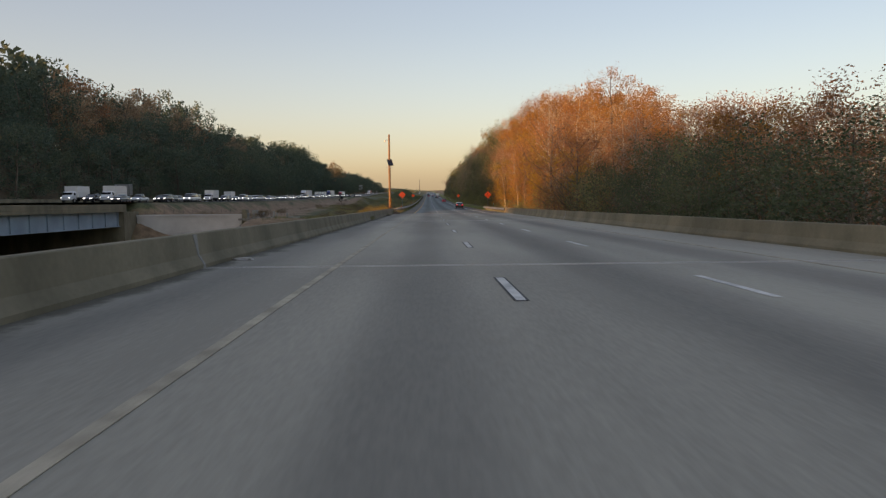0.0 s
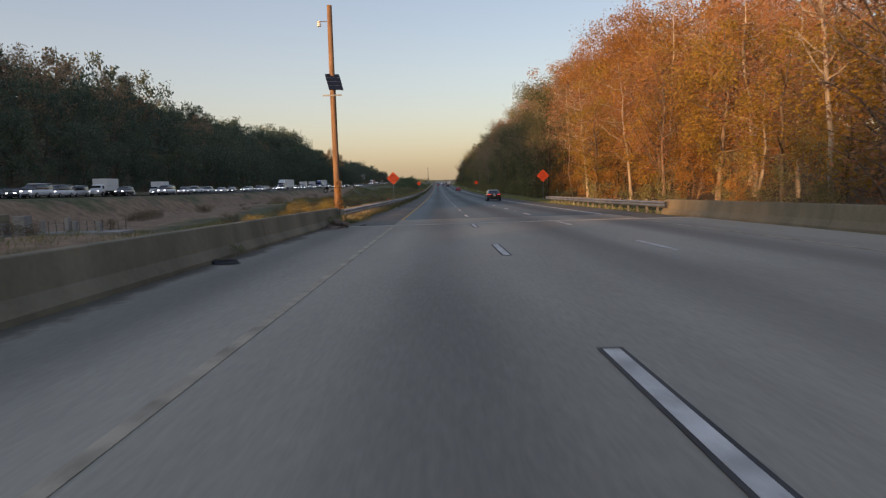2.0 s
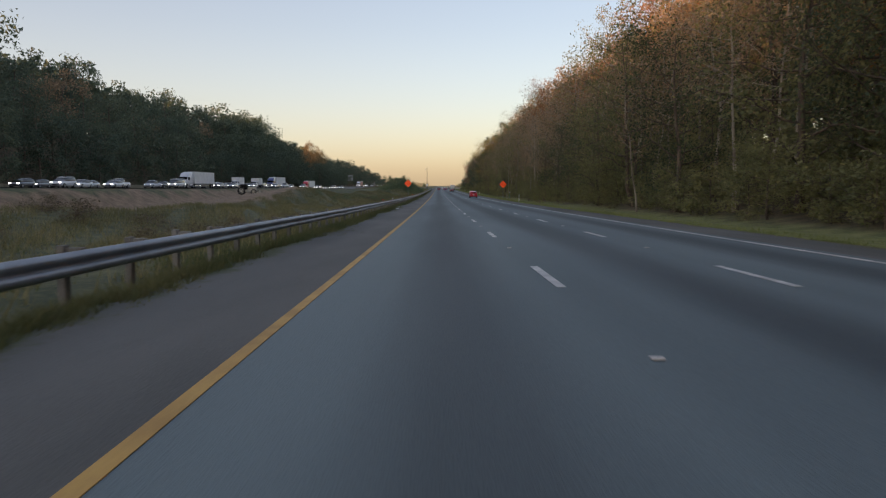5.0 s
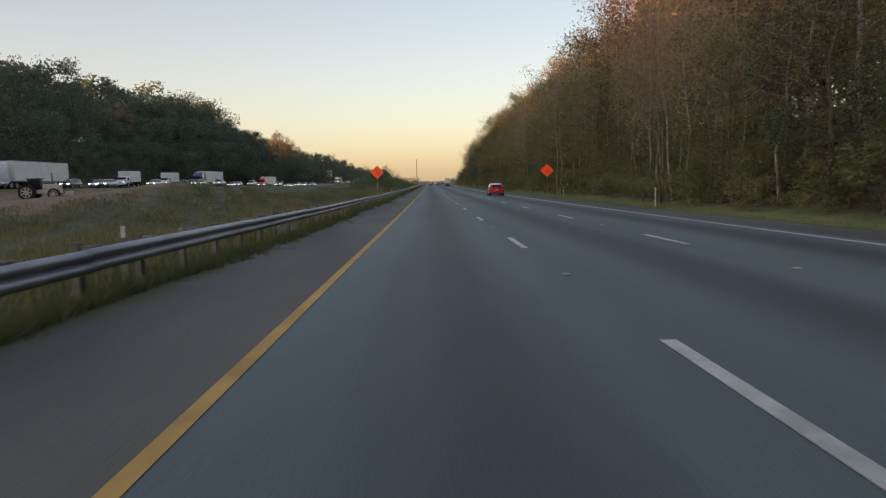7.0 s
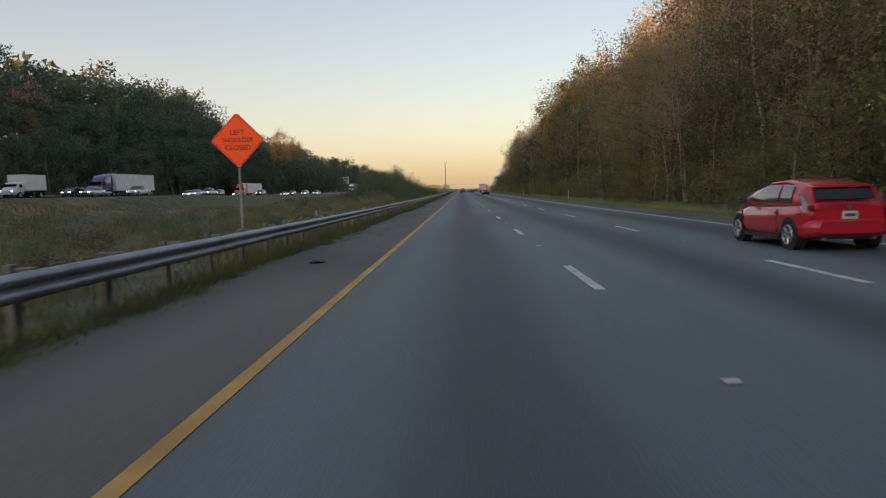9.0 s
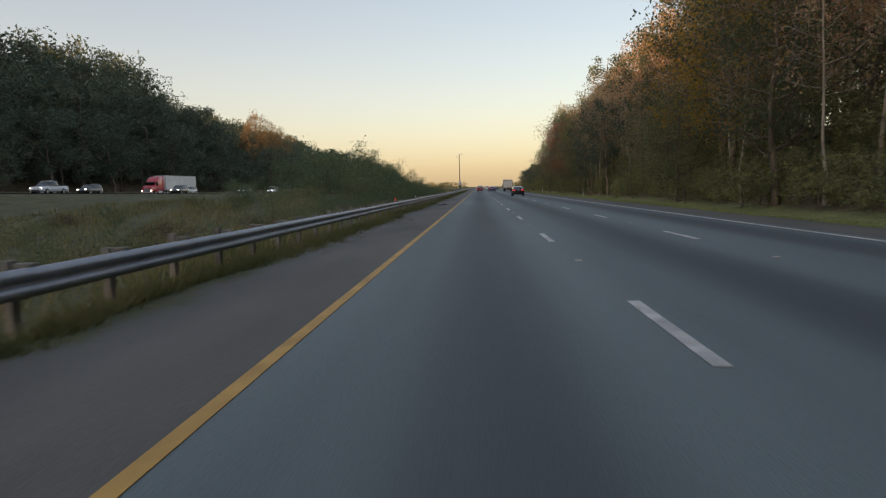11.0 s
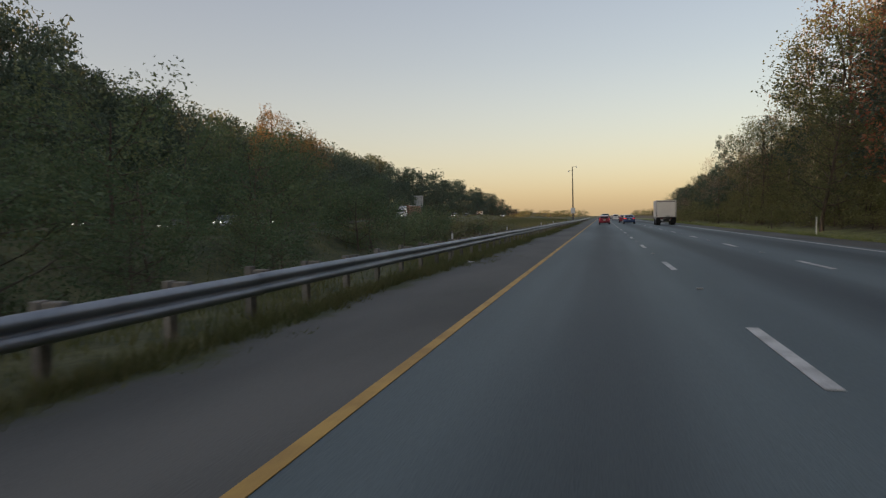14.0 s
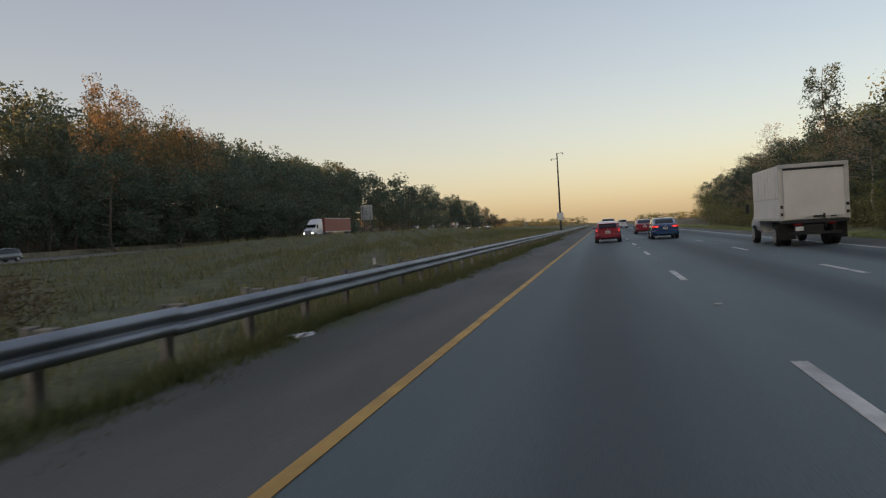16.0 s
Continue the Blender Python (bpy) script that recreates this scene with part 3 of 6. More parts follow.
for xl_ in (-55.2, -58.9, -62.6, -66.3):
    strip("lane_line", np.array([xl_ - 0.07, xl_ + 0.07]), np.concatenate([[112.0], opp_y2]), lambda X, Y: opp_z(Y) + 0.012, M["white_paint"], opp)
for xb_, nm_ in ((-79.6, "outer_barrier"),):
    bar_ = empty(nm_, xb_, 0, 0, 0, "long grey concrete barrier beside the oncoming lanes", "barrier", kind="structure")
    yy_ = 112.0
    while yy_ < 760:
        z_ = float(opp_z(yy_ + 6))
        b_ = part("barrier_unit", box(-0.15, yy_, z_ - 0.15, 0.15, yy_ + 11.96, z_ + 0.82, 0.03), M["concrete"], bar_)
        yy_ += 12.0
ob_ = empty("girder_bridge", -65, 0, 0, 0, "older bridge with blue-grey steel girders and a dark concrete deck", "bridge", kind="structure")
part("deck", box(-15.8, -60, 0.55, 16.1, 112, 1.0), M["concrete"], ob_)
part("parapet", box(15.7, -60, 1.0, 16.1, 112, 1.75, 0.03), M["concrete"], ob_, "dark weathered concrete parapet")
part("parapet", box(-15.8, -60, 1.0, -15.4, 112, 1.75, 0.03), M["concrete"], ob_, "dark weathered concrete parapet")
for xg in (15.3, 11.0, 6.5, 2.0, -2.5, -7, -11.5, -15.2):
    bm_ = box(xg - 0.02, -60, -1.75, xg + 0.02, 111, 0.5)
    box(xg - 0.28, -60, -1.85, xg + 0.28, 111, -1.75, 0, bm_)
    box(xg - 0.28, -60, 0.48, xg + 0.28, 111, 0.54, 0, bm_)
    for ys_ in np.arange(-58, 111, 4.0):
        box(xg - 0.2, ys_, -1.75, xg + 0.2, ys_ + 0.02, 0.48, 0, bm_)
    part("girder", bm_, M["girder"], ob_, "blue-grey painted steel girder")
for yp in (10.0, 62.0):
    part("pier", box(-14, yp - 0.6, -9, 15, yp + 0.6, -1.87, 0.1), M["concrete"], ob_)
part("abutment", box(-15.9, 110.8, -8.5, 16.2, 116.5, 0.54), M["concrete"], ob_)
wall_ = empty("wall_abutment", -40.5, 115.7, 0, 0, "pale new concrete abutment wall with form lines", "wall", kind="structure")
part("panel", box(-8.2, -0.4, -8.0, 9.4, 0.4, -0.35, 0.03), M["concrete_pale"], wall_)
part("coping", box(-8.25, -0.55, -0.34, 9.5, 0.55, -0.05, 0.03), M["concrete_pale"], wall_)
part("end_post", box(9.52, -0.7, -8.0, 10.3, 0.7, 0.75, 0.04), M["concrete"], wall_)
part("form_beam", box(9.0, -1.2, -1.1, 13.0, -0.75, -0.75), M["wood_post"], wall_, "timber formwork beam")
for dx_ in np.arange(-7, 9.5, 1.6):
    part("rebar", cyl((dx_, 0.2, -0.04), (dx_, 0.2, 0.75), 0.025, None, 6), M["steel_dark"], wall_)

# unfinished abutment beside the wall: concrete columns, a bearing slab and short stubs
form_ = empty("unfinished_abutment", -28.7, 115.7, 0, 0, "unfinished grey concrete abutment with columns and a slab", "abutment", kind="structure")
part("column", box(-1.95, -0.45, -3.2, -1.30, 0.45, 0.12, 0.04), M["concrete_grey"], form_)
part("column", box(-0.62, -0.45, -3.2, 0.22, 0.45, 0.62, 0.04), M["concrete_grey"], form_)
part("tie_beam", box(-1.29, -0.3, -1.35, -0.63, 0.3, -0.85, 0.03), M["concrete_grey"], form_)
part("slab", box(0.24, -1.3, -0.85, 7.1, 1.2, -0.60, 0.03), M["concrete_grey"], form_, "pale cast concrete slab")
part("footing", box(0.6, -0.4, -3.4, 6.6, 0.9, -0.86, 0.05), M["concrete"], form_)
for xs_, hs_ in ((1.2, 0.25), (3.0, 0.42), (3.5, 0.15), (5.2, 0.1)):
    part("stub", box(xs_ - 0.14, -0.2, -0.59, xs_ + 0.14, 0.1, hs_, 0.02), M["concrete_grey"], form_)
for xs_ in np.arange(0.7, 6.8, 0.55):
    part("rebar", cyl((xs_, 0.6, -0.6), (xs_, 0.6, 0.12), 0.02, None, 5), M["steel_dark"], form_)

# ---- bridge parapets ----
def parapet(name, x, sgn, y0, y1, h, label):
    """A sloped concrete parapet in units; its road face is at x and it goes back towards sgn."""
    e = empty(name, x, 0, 0, 0, label, "parapet", kind="structure")
    prof = [(0, 0), (0, 0.09), (0.13, 0.30), (0.21, h - 0.02), (0.23, h), (0.43, h), (0.45, h - 0.02), (0.45, -0.34), (0.1, -0.34)]
    edges_ = [y0]
    for yj in (-26.06, 15.76, 57.56):
        if y0 < yj < y1:
            edges_.append(yj)
    edges_.append(y1)
    for a, b in zip(edges_[:-1], edges_[1:]):
        n_ = max(1, round((b - a) / 14))
        for i in range(n_):
            ya, yb = a + (b - a) * i / n_ + 0.012, a + (b - a) * (i + 1) / n_ - 0.012
            vs = [(sgn * px, yy, pz) for yy in (ya, yb) for px, pz in prof]
            k = len(prof)
            fs = [(j, (j + 1) % k, k + (j + 1) % k, k + j) for j in range(k)] + [tuple(range(k)), tuple(range(2 * k - 1, k - 1, -1))]
            obj("parapet_unit", vs, fs, M["concrete"], e)
    return e


def joint_cover(parent, sgn, yj, h):
    """A pale patched strip of mortar over the open joint of a parapet."""
    pr = [(0.0, 0.0), (0.0, 0.09), (0.13, 0.30), (0.21, h - 0.02)]
    vs = [(sgn * (px - 0.006), yj + s * (0.09 + 0.05 * math.sin(7 * pz + yj)), pz) for px, pz in pr for s in (-1, 1)]
    fs = [(2 * i, 2 * i + 1, 2 * i + 3, 2 * i + 2) for i in range(len(pr) - 1)]
    o = obj("joint_cover", vs, fs, M["concrete_grey"], parent, None, False, "grey mortar patch over the joint")
    sol = o.modifiers.new("thick", "SOLIDIFY")
    sol.thickness, sol.offset = 0.012, 0.0


for par_, sg_, h_ in ((parapet("parapet_left", -4.72, -1, -60, 103.5, 0.80, "stained tan concrete bridge parapet with joints"), -1, 0.80), (parapet("parapet_right", 12.0, 1, -60, 103.5, 0.76, "stained tan concrete bridge parapet with joints"), 1, 0.76)):
    for yj_ in (15.76, 57.56):
        joint_cover(par_, sg_, yj_, h_)

# ---- guard rails ----
W_PROF = [(0.0, 0.0), (0.03, 0.012), (0.08, 0.055), (0.08, 0.10), (0.03, 0.135), (0.012, 0.155), (0.03, 0.175), (0.08, 0.21), (0.08, 0.255), (0.03, 0.298), (0.0, 0.31)]


def rail_meshes(L, sgn):
    n = len(W_PROF)
    vs = [(sgn * (px + d), yy, pz) for yy in (0, L) for d in (0, -0.006) for px, pz in W_PROF]
    fs = []
    for j in range(n - 1):
        fs.append((j, j + 1, 2 * n + j + 1, 2 * n + j))
        fs.append((n + j + 1, n + j, 3 * n + j, 3 * n + j + 1))
    fs += [(0, 2 * n, 3 * n, n), (n - 1, 2 * n - 1, 4 * n - 1, 3 * n - 1)]
    me = bpy.data.meshes.new("rail_panel")
    me.from_pydata(vs, [], fs)
    me.polygons.foreach_set("use_smooth", np.ones(len(me.polygons), dtype=bool))
    me.materials.append(M["galvanised"])
    return me


def to_mesh(name, bm, mat):
    me = bpy.data.meshes.new(name)
    bm.to_mesh(me)
    bm.free()
    me.materials.append(mat)
    return me


POST = to_mesh("rail_post", box(-0.05, -0.075, -0.9, 0.05, 0.075, 0.74, 0.01), M["wood_post"])
BLOCK = to_mesh("rail_block", box(-0.1, -0.07, 0.42, 0.1, 0.07, 0.76, 0.012), M["wood_post"])


def guard_rail(x, sgn, y0, n_panels, top, label, group="guard rails"):
    """W-beam panels of 7.62 m on posts and blocks; sgn points from the rail to the traffic."""
    L = 7.62
    e = empty("guard_rail", x, y0, 0, 0, label, "guard rail", group)
    me = rail_meshes(L + 0.12, sgn)
    for i in range(n_panels):
        o = new("rail_panel", me)
        o.parent = e
        o.matrix_basis = pose(0.003 * (i % 2) * sgn, i * L, top - 0.31 + R0.uniform(-0.012, 0.012), 0, R0.uniform(-1, 1), 0)
        for j in range(4):
            lean_ = R0.uniform(-1.5, 1.5)
            p_ = new("post", POST)
            p_.parent = e
            p_.matrix_basis = pose(-0.29 * sgn, i * L + j * L / 4 + 0.3, top - 0.70 + R0.uniform(-0.03, 0.05), lean_, lean_, 0)
            b_ = new("block", BLOCK)
            b_.parent = e
            b_.matrix_basis = pose(-0.11 * sgn, i * L + j * L / 4 + 0.3, top - 0.73)
    return e


R0 = random.Random(3)
for s_ in range(6):
    guard_rail(-4.5, 1, 102.5 + s_ * 14 * 7.62, 14, (0.72, 0.72, 0.72, 0.73, 0.745, 0.75)[s_], "dull galvanised steel guard rail on timber posts")
guard_rail(11.95, -1, 102.5, 5, 0.66, "galvanised guard rail lit by low sun at the bridge end")

# ---- grass and weeds ----
def blades(name, n, xr, yr, h, w, mat, seed, label, parent=None):
    """Loose grass blades over a stretch of the ground."""
    rng = np.random.default_rng(seed)
    x, yv = rng.uniform(*xr, n), rng.uniform(*yr, n)
    keep = (np.sin(x * 1.7 + yv * 0.6) + np.sin(yv * 0.23 + x) + rng.normal(size=n) * 0.9) > -0.6
    x, yv = x[keep], yv[keep]
    n = len(x)
    z = land(x, yv) - 0.03
    a = rng.uniform(0, 2 * np.pi, n)
    hh = h * rng.uniform(0.35, 1.3, n)
    dx, dy = np.cos(a) * w, np.sin(a) * w
    lx, ly = rng.normal(size=n) * hh * 0.35, rng.normal(size=n) * hh * 0.35
    v = np.stack([np.stack([x - dx, yv - dy, z], -1), np.stack([x + dx, yv + dy, z], -1), np.stack([x + lx, yv + ly, z + hh], -1)], 1).reshape(-1, 3)
    return tagged(obj(name, v, np.arange(3 * n).reshape(-1, 3), mat), label, "grass", kind="stuff")


def fringe(name, n, x_in, reach, yr, h, mat, seed, label):
    """Tufts of grass that thin out from the rail over the edge of the pavement."""
    rng = np.random.default_rng(seed)
    ty = rng.uniform(*yr, n // 26)
    tx = x_in + reach * np.abs(rng.normal(size=len(ty))) * (0.45 + 0.4 * np.sin(ty * 0.31) * np.sin(ty * 0.117 + 1))
    k = rng.integers(0, len(ty), n)
    x, yv = tx[k] + rng.normal(size=n) * 0.07, ty[k] + rng.normal(size=n) * 0.16
    fade = np.clip(1.25 - np.abs(x - x_in) / abs(reach), 0.25, 1.0)
    hh = h * fade * rng.uniform(0.35, 1.25, n)
    a = rng.uniform(0, 2 * np.pi, n)
    w = 0.009 + 0.006 * rng.uniform(size=n)
    dx, dy = np.cos(a) * w, np.sin(a) * w
    lx, ly = rng.normal(size=n) * hh * 0.5, rng.normal(size=n) * hh * 0.5
    z = np.full(n, -0.03)
    v = np.stack([np.stack([x - dx, yv - dy, z], -1), np.stack([x + dx, yv + dy, z], -1), np.stack([x + lx, yv + ly, z + hh], -1)], 1).reshape(-1, 3)
    return tagged(obj(name, v, np.arange(3 * n).reshape(-1, 3), mat), label, "grass", kind="stuff")


fringe("verge_grass", 90000, -4.5, 0.75, (130, 345), 0.22, M["grass_blade"], 8, "green grass tufts creeping over the shoulder's edge")
fringe("verge_grass", 100000, -4.5, 0.75, (345, 600), 0.24, M["grass_blade"], 12, "green grass tufts creeping over the shoulder's edge")
# pale straw stands where low sun strikes: sunlight put into the grass colour
fringe("verge_grass", 16000, -4.5, 0.6, (103, 132), 0.24, M["straw_blade"], 13, "straw-coloured grass under the guard rail, sunlight in its colour")
fringe("verge_grass", 60000, 12.0, -0.45, (125, 640), 0.14, M["verge_blade"], 9, "dry tufts creeping over the right shoulder's edge")
# straw again for sunlit grass behind the rail, the light in its colour
blades("verge_grass", 14000, (-10, -4.35), (102, 132), 0.30, 0.014, M["straw_blade"], 14, "straw-coloured grass beside the bridge end, sunlight in its colour")
blades("verge_grass", 145000, (-7.5, -4.35), (130, 620), 0.26, 0.014, M["grass_blade"], 1, "uneven green and straw grass under the guard rail")
blades("verge_grass", 110000, (11.7, 16.2), (104, 690), 0.13, 0.014, M["verge_blade"], 2, "short dry grass on the right verge")
blades("median_weeds", 110000, (-26, -7.5), (100, 720), 0.36, 0.02, M["grass_blade"], 3, "tall straw-coloured weeds in the median")
blades("roadside_weeds", 50000, (-13, -5.0), (500, 660), 0.34, 0.014, M["straw_blade"], 6, "brown and green weeds behind the guard rail")
blades("roadside_weeds", 110000, (-24, -5.0), (132, 430), 0.42, 0.024, M["straw_blade"], 10, "tall straw-coloured grass behind the guard rail")
blades("roadside_weeds", 50000, (-14, -4.9), (215, 400), 0.28, 0.014, M["grass_blade"], 7, "tall green weeds behind the guard rail")
blades("median_weeds", 35000, (-31, -23), (190, 440), 0.42, 0.03, M["straw_blade"], 15, "tall olive and straw grass on the median's slope")
blades("median_weeds", 60000, (-50, -14), (505, 760), 0.42, 0.03, M["straw_blade"], 4, "tall straw-coloured weeds in the median")

# ---- trees ----
def make_tree(name, seed, height, crown_base, crown_r, n_limbs, n_leaf, leaf, spread, bark, leafmat, trunk_r, subs=3, droop=0.0, shape="round", sides=7):
    """A tapered trunk with limbs and twigs, and a crown of leaves in clumps round the twig ends. Returns (trunk mesh, crown mesh)."""
    rng = np.random.default_rng(seed)
    nz = 9
    tz = np.linspace(0, height * 0.93, nz)
    wob = np.cumsum(rng.normal(size=(nz, 2)) * height * 0.011, 0)
    wob[0] = 0
    tp = np.column_stack([wob, tz])
    tr = trunk_r * (1 - 0.88 * tz / tz[-1]) + 0.015
    tr[0] *= 1.35
    V, F, off = [], [], 0

    def add(v, f):
        nonlocal off
        V.append(v)
        F.extend([tuple(i + off for i in q) for q in f])
        off += len(v)
    add(*tube(tp, tr, sides))
    ends, wts = [], []
    for i in range(n_limbs):
        h = crown_base + (0.96 - crown_base) * (i + rng.uniform(0, 1)) / n_limbs
        z = h * height * 0.93
        p = np.array([np.interp(z, tz, tp[:, 0]), np.interp(z, tz, tp[:, 1]), z])
        u = (h - crown_base) / (1 - crown_base)
        if shape == "cone":
            prof = 1.05 - u
        elif shape == "tall":
            prof = 0.55 + 0.45 * math.sin(math.pi * min(1, u * 1.1))
        else:
            prof = math.sqrt(max(0.05, 1 - (1.7 * u - 0.75) ** 2))
        a = i * 2.399 + rng.uniform(-0.5, 0.5)
        L = crown_r * prof * rng.uniform(0.7, 1.15)
        rise = rng.uniform(0.15, 0.8) * L * (1 - droop) - droop * 0.25 * L
        dirv = np.array([math.cos(a), math.sin(a), 0])
        s = np.linspace(0, 1, 5)[:, None]
        lp = p + dirv * L * s + np.array([0, 0, 1]) * rise * s ** 1.4 + rng.normal(size=(5, 3)) * 0.05 * L * s
        r0 = float(np.interp(z, tz, tr)) * 0.5
        add(*tube(lp, np.linspace(r0, 0.02, 5), 4) if sides > 5 else tube(lp[[0, 2, 4]], np.linspace(r0, 0.02, 3), 3))
        ends.append(lp[-1]); ends.append(lp[3]); wts += [1.0, 0.7]
        for j in range(subs):
            k = rng.integers(2, 5)
            b = lp[k - 1] + (lp[k] - lp[k - 1]) * rng.uniform()
            dv = rng.normal(size=3) * 0.7 + dirv * 0.6 + np.array([0, 0, 0.5])
            dv /= np.linalg.norm(dv)
            l2 = L * rng.uniform(0.3, 0.6)
            sp = b + dv * l2 * np.linspace(0, 1, 3)[:, None] + rng.normal(size=(3, 3)) * 0.03 * l2
            add(*tube(sp, np.linspace(max(0.018, r0 * 0.35), 0.012, 3), 3))
            ends.append(sp[-1]); wts.append(1.0)
            ends.append(sp[1]); wts.append(0.5)
    me = bpy.data.meshes.new(name + "_trunk")
    me.from_pydata(np.concatenate(V).tolist(), [], F)
    me.polygons.foreach_set("use_smooth", np.ones(len(me.polygons), dtype=bool))
    me.materials.append(bark)
    ends, wts = np.array(ends), np.array(wts) * rng.choice([0.0, 0.35, 1.0, 2.2], len(wts), p=[0.22, 0.28, 0.3, 0.2])
    pick = rng.choice(len(ends), n_leaf, p=wts / wts.sum())
    v, f = leaves(rng, ends[pick], spread * rng.uniform(0.6, 1.2, len(ends))[pick], leaf, 0.0, sides <= 5 or n_leaf < 4000)
    cm = bpy.data.meshes.new(name + "_crown")
    cm.from_pydata(v.tolist(), [], f.tolist())
    cm.materials.append(leafmat)
    return me, cm


BULK = []


def plant(kind, x, y, rz, sc, scz=None, lean=(0, 0), group="", z=None, bulk=False):
    """Sets one tree with its trunk and crown on the ground."""
    name, label, cat, tm, cm = kind
    zz = float(land(x, y)) - 0.15 if z is None else z
    if bulk:
        m = pose(x, y, zz, lean[0], lean[1], rz) @ Matrix.Diagonal((sc, sc, scz or sc, 1))
        BULK.append((tm, m))
        BULK.append((cm, m))
        return None
    e = new(name)
    e.matrix_basis = pose(x, y, zz, lean[0], lean[1], rz) @ Matrix.Diagonal((sc, sc, scz or sc, 1))
    tagged(e, label, cat, group)
    for nm, me in (("trunk", tm), ("crown", cm)):
        o = new(nm, me)
        o.parent = e
    return e


def family(name, label, cat, n, seed, **kw):
    return [(name, label, cat, *make_tree(name, seed + i, **kw)) for i in range(n)]


ORANGE = family("oak_tree", "tall oak in orange autumn leaf at the road side", "tree", 3, 11, height=20, crown_base=0.22, crown_r=5.2, n_limbs=30, n_leaf=8000, leaf=0.115, spread=0.66, bark=M["bark"], leafmat=M["leaf_orange"], trunk_r=0.2)
RUST = family("maple_tree", "maple with thin rust-red autumn leaves", "tree", 3, 31, height=19, crown_base=0.3, crown_r=4.2, n_limbs=24, n_leaf=3950, leaf=0.115, spread=0.72, bark=M["bark_pale"], leafmat=M["leaf_rust"], trunk_r=0.22, shape="tall")
GOLD = family("hickory_tree", "hickory with green and gold leaves", "tree", 2, 51, height=19, crown_base=0.2, crown_r=5.0, n_limbs=26, n_leaf=7500, leaf=0.12, spread=0.68, bark=M["bark"], leafmat=M["leaf_gold"], trunk_r=0.26)
BARE = family("bare_tree", "nearly bare tree with pale trunk and few leaves", "tree", 3, 71, height=20, crown_base=0.4, crown_r=3.6, n_limbs=22, n_leaf=900, leaf=0.15, spread=0.6, bark=M["bark_pale"], leafmat=M["leaf_brown"], trunk_r=0.12, subs=4, shape="tall")
DENSE = family("broadleaf_tree", "dark green broadleaf tree at the foot of the woods", "tree", 3, 95, height=15, crown_base=0.12, crown_r=4.6, n_limbs=24, n_leaf=5400, leaf=0.105, spread=0.74, bark=M["bark"], leafmat=M["leaf_shade"], trunk_r=0.2)
TWIGS = family("bare_tree", "leafless grey tree with fine twigs above the woods", "tree", 1, 81, height=20, crown_base=0.35, crown_r=2.8, n_limbs=34, n_leaf=400, leaf=0.06, spread=0.5, bark=M["bark_pale"], leafmat=M["leaf_brown"], trunk_r=0.16, subs=8, droop=-0.9, shape="tall")
RED = family("maple_tree", "maple in dull red leaf at the wood's edge", "tree", 1, 85, height=16, crown_base=0.25, crown_r=4.8, n_limbs=26, n_leaf=6500, leaf=0.115, spread=0.7, bark=M["bark"], leafmat=M["leaf_red"], trunk_r=0.2)
OLIVE = family("olive_tree", "dull olive-green broadleaf tree in shade", "tree", 3, 91, height=15, crown_base=0.15, crown_r=4.4, n_limbs=22, n_leaf=5200, leaf=0.11, spread=0.72, bark=M["bark"], leafmat=M["leaf_olive"], trunk_r=0.2)
FAR_OLIVE = family("woodland_tree", "dark olive woodland tree on the far slope", "tree", 3, 111, height=21, crown_base=0.2, crown_r=5.6, n_limbs=18, n_leaf=3800, leaf=0.22, spread=1.05, bark=M["bark"], leafmat=M["leaf_green"], trunk_r=0.3, subs=1, sides=5)
FAR_BROWN = family("woodland_tree", "brownish autumn woodland tree on the far slope", "tree", 2, 131, height=22, crown_base=0.3, crown_r=5.0, n_limbs=16, n_leaf=2600, leaf=0.21, spread=1.0, bark=M["bark"], leafmat=M["leaf_brown"], trunk_r=0.28, subs=2, sides=5)
FAR_RUST = family("woodland_tree", "reddish autumn woodland tree on the far slope", "tree", 2, 151, height=22, crown_base=0.25, crown_r=5.4, n_limbs=20, n_leaf=2800, leaf=0.22, spread=1.0, bark=M["bark"], leafmat=M["leaf_rust"], trunk_r=0.28, subs=2, sides=5)
FAR_PINE = family("pine_tree", "dark green pine on the far slope", "tree", 3, 171, height=25, crown_base=0.35, crown_r=4.0, n_limbs=22, n_leaf=3200, leaf=0.2, spread=0.8, bark=M["bark"], leafmat=M["leaf_pine"], trunk_r=0.28, subs=1, droop=0.5, shape="tall", sides=5)
PINE = family("pine_tree", "dark green pine among bare trees", "tree", 2, 191, height=22, crown_base=0.3, crown_r=3.8, n_limbs=30, n_leaf=3200, leaf=0.2, spread=0.6, bark=M["bark"], leafmat=M["leaf_pine"], trunk_r=0.25, subs=3, droop=0.4, shape="tall")
SHRUB = family("shrub", "tangled olive-green shrub on the bank", "shrub", 3, 211, height=3.2, crown_base=0.05, crown_r=2.2, n_limbs=9, n_leaf=900, leaf=0.12, spread=0.45, bark=M["bark"], leafmat=M["leaf_olive"], trunk_r=0.06, subs=1, sides=5)
THICKET = family("shrub", "dense green shrub behind the guard rail", "shrub", 3, 231, height=4.6, crown_base=0.05, crown_r=2.6, n_limbs=12, n_leaf=4600, leaf=0.072, spread=0.56, bark=M["bark"], leafmat=M["leaf_thicket"], trunk_r=0.07, subs=2, sides=5)

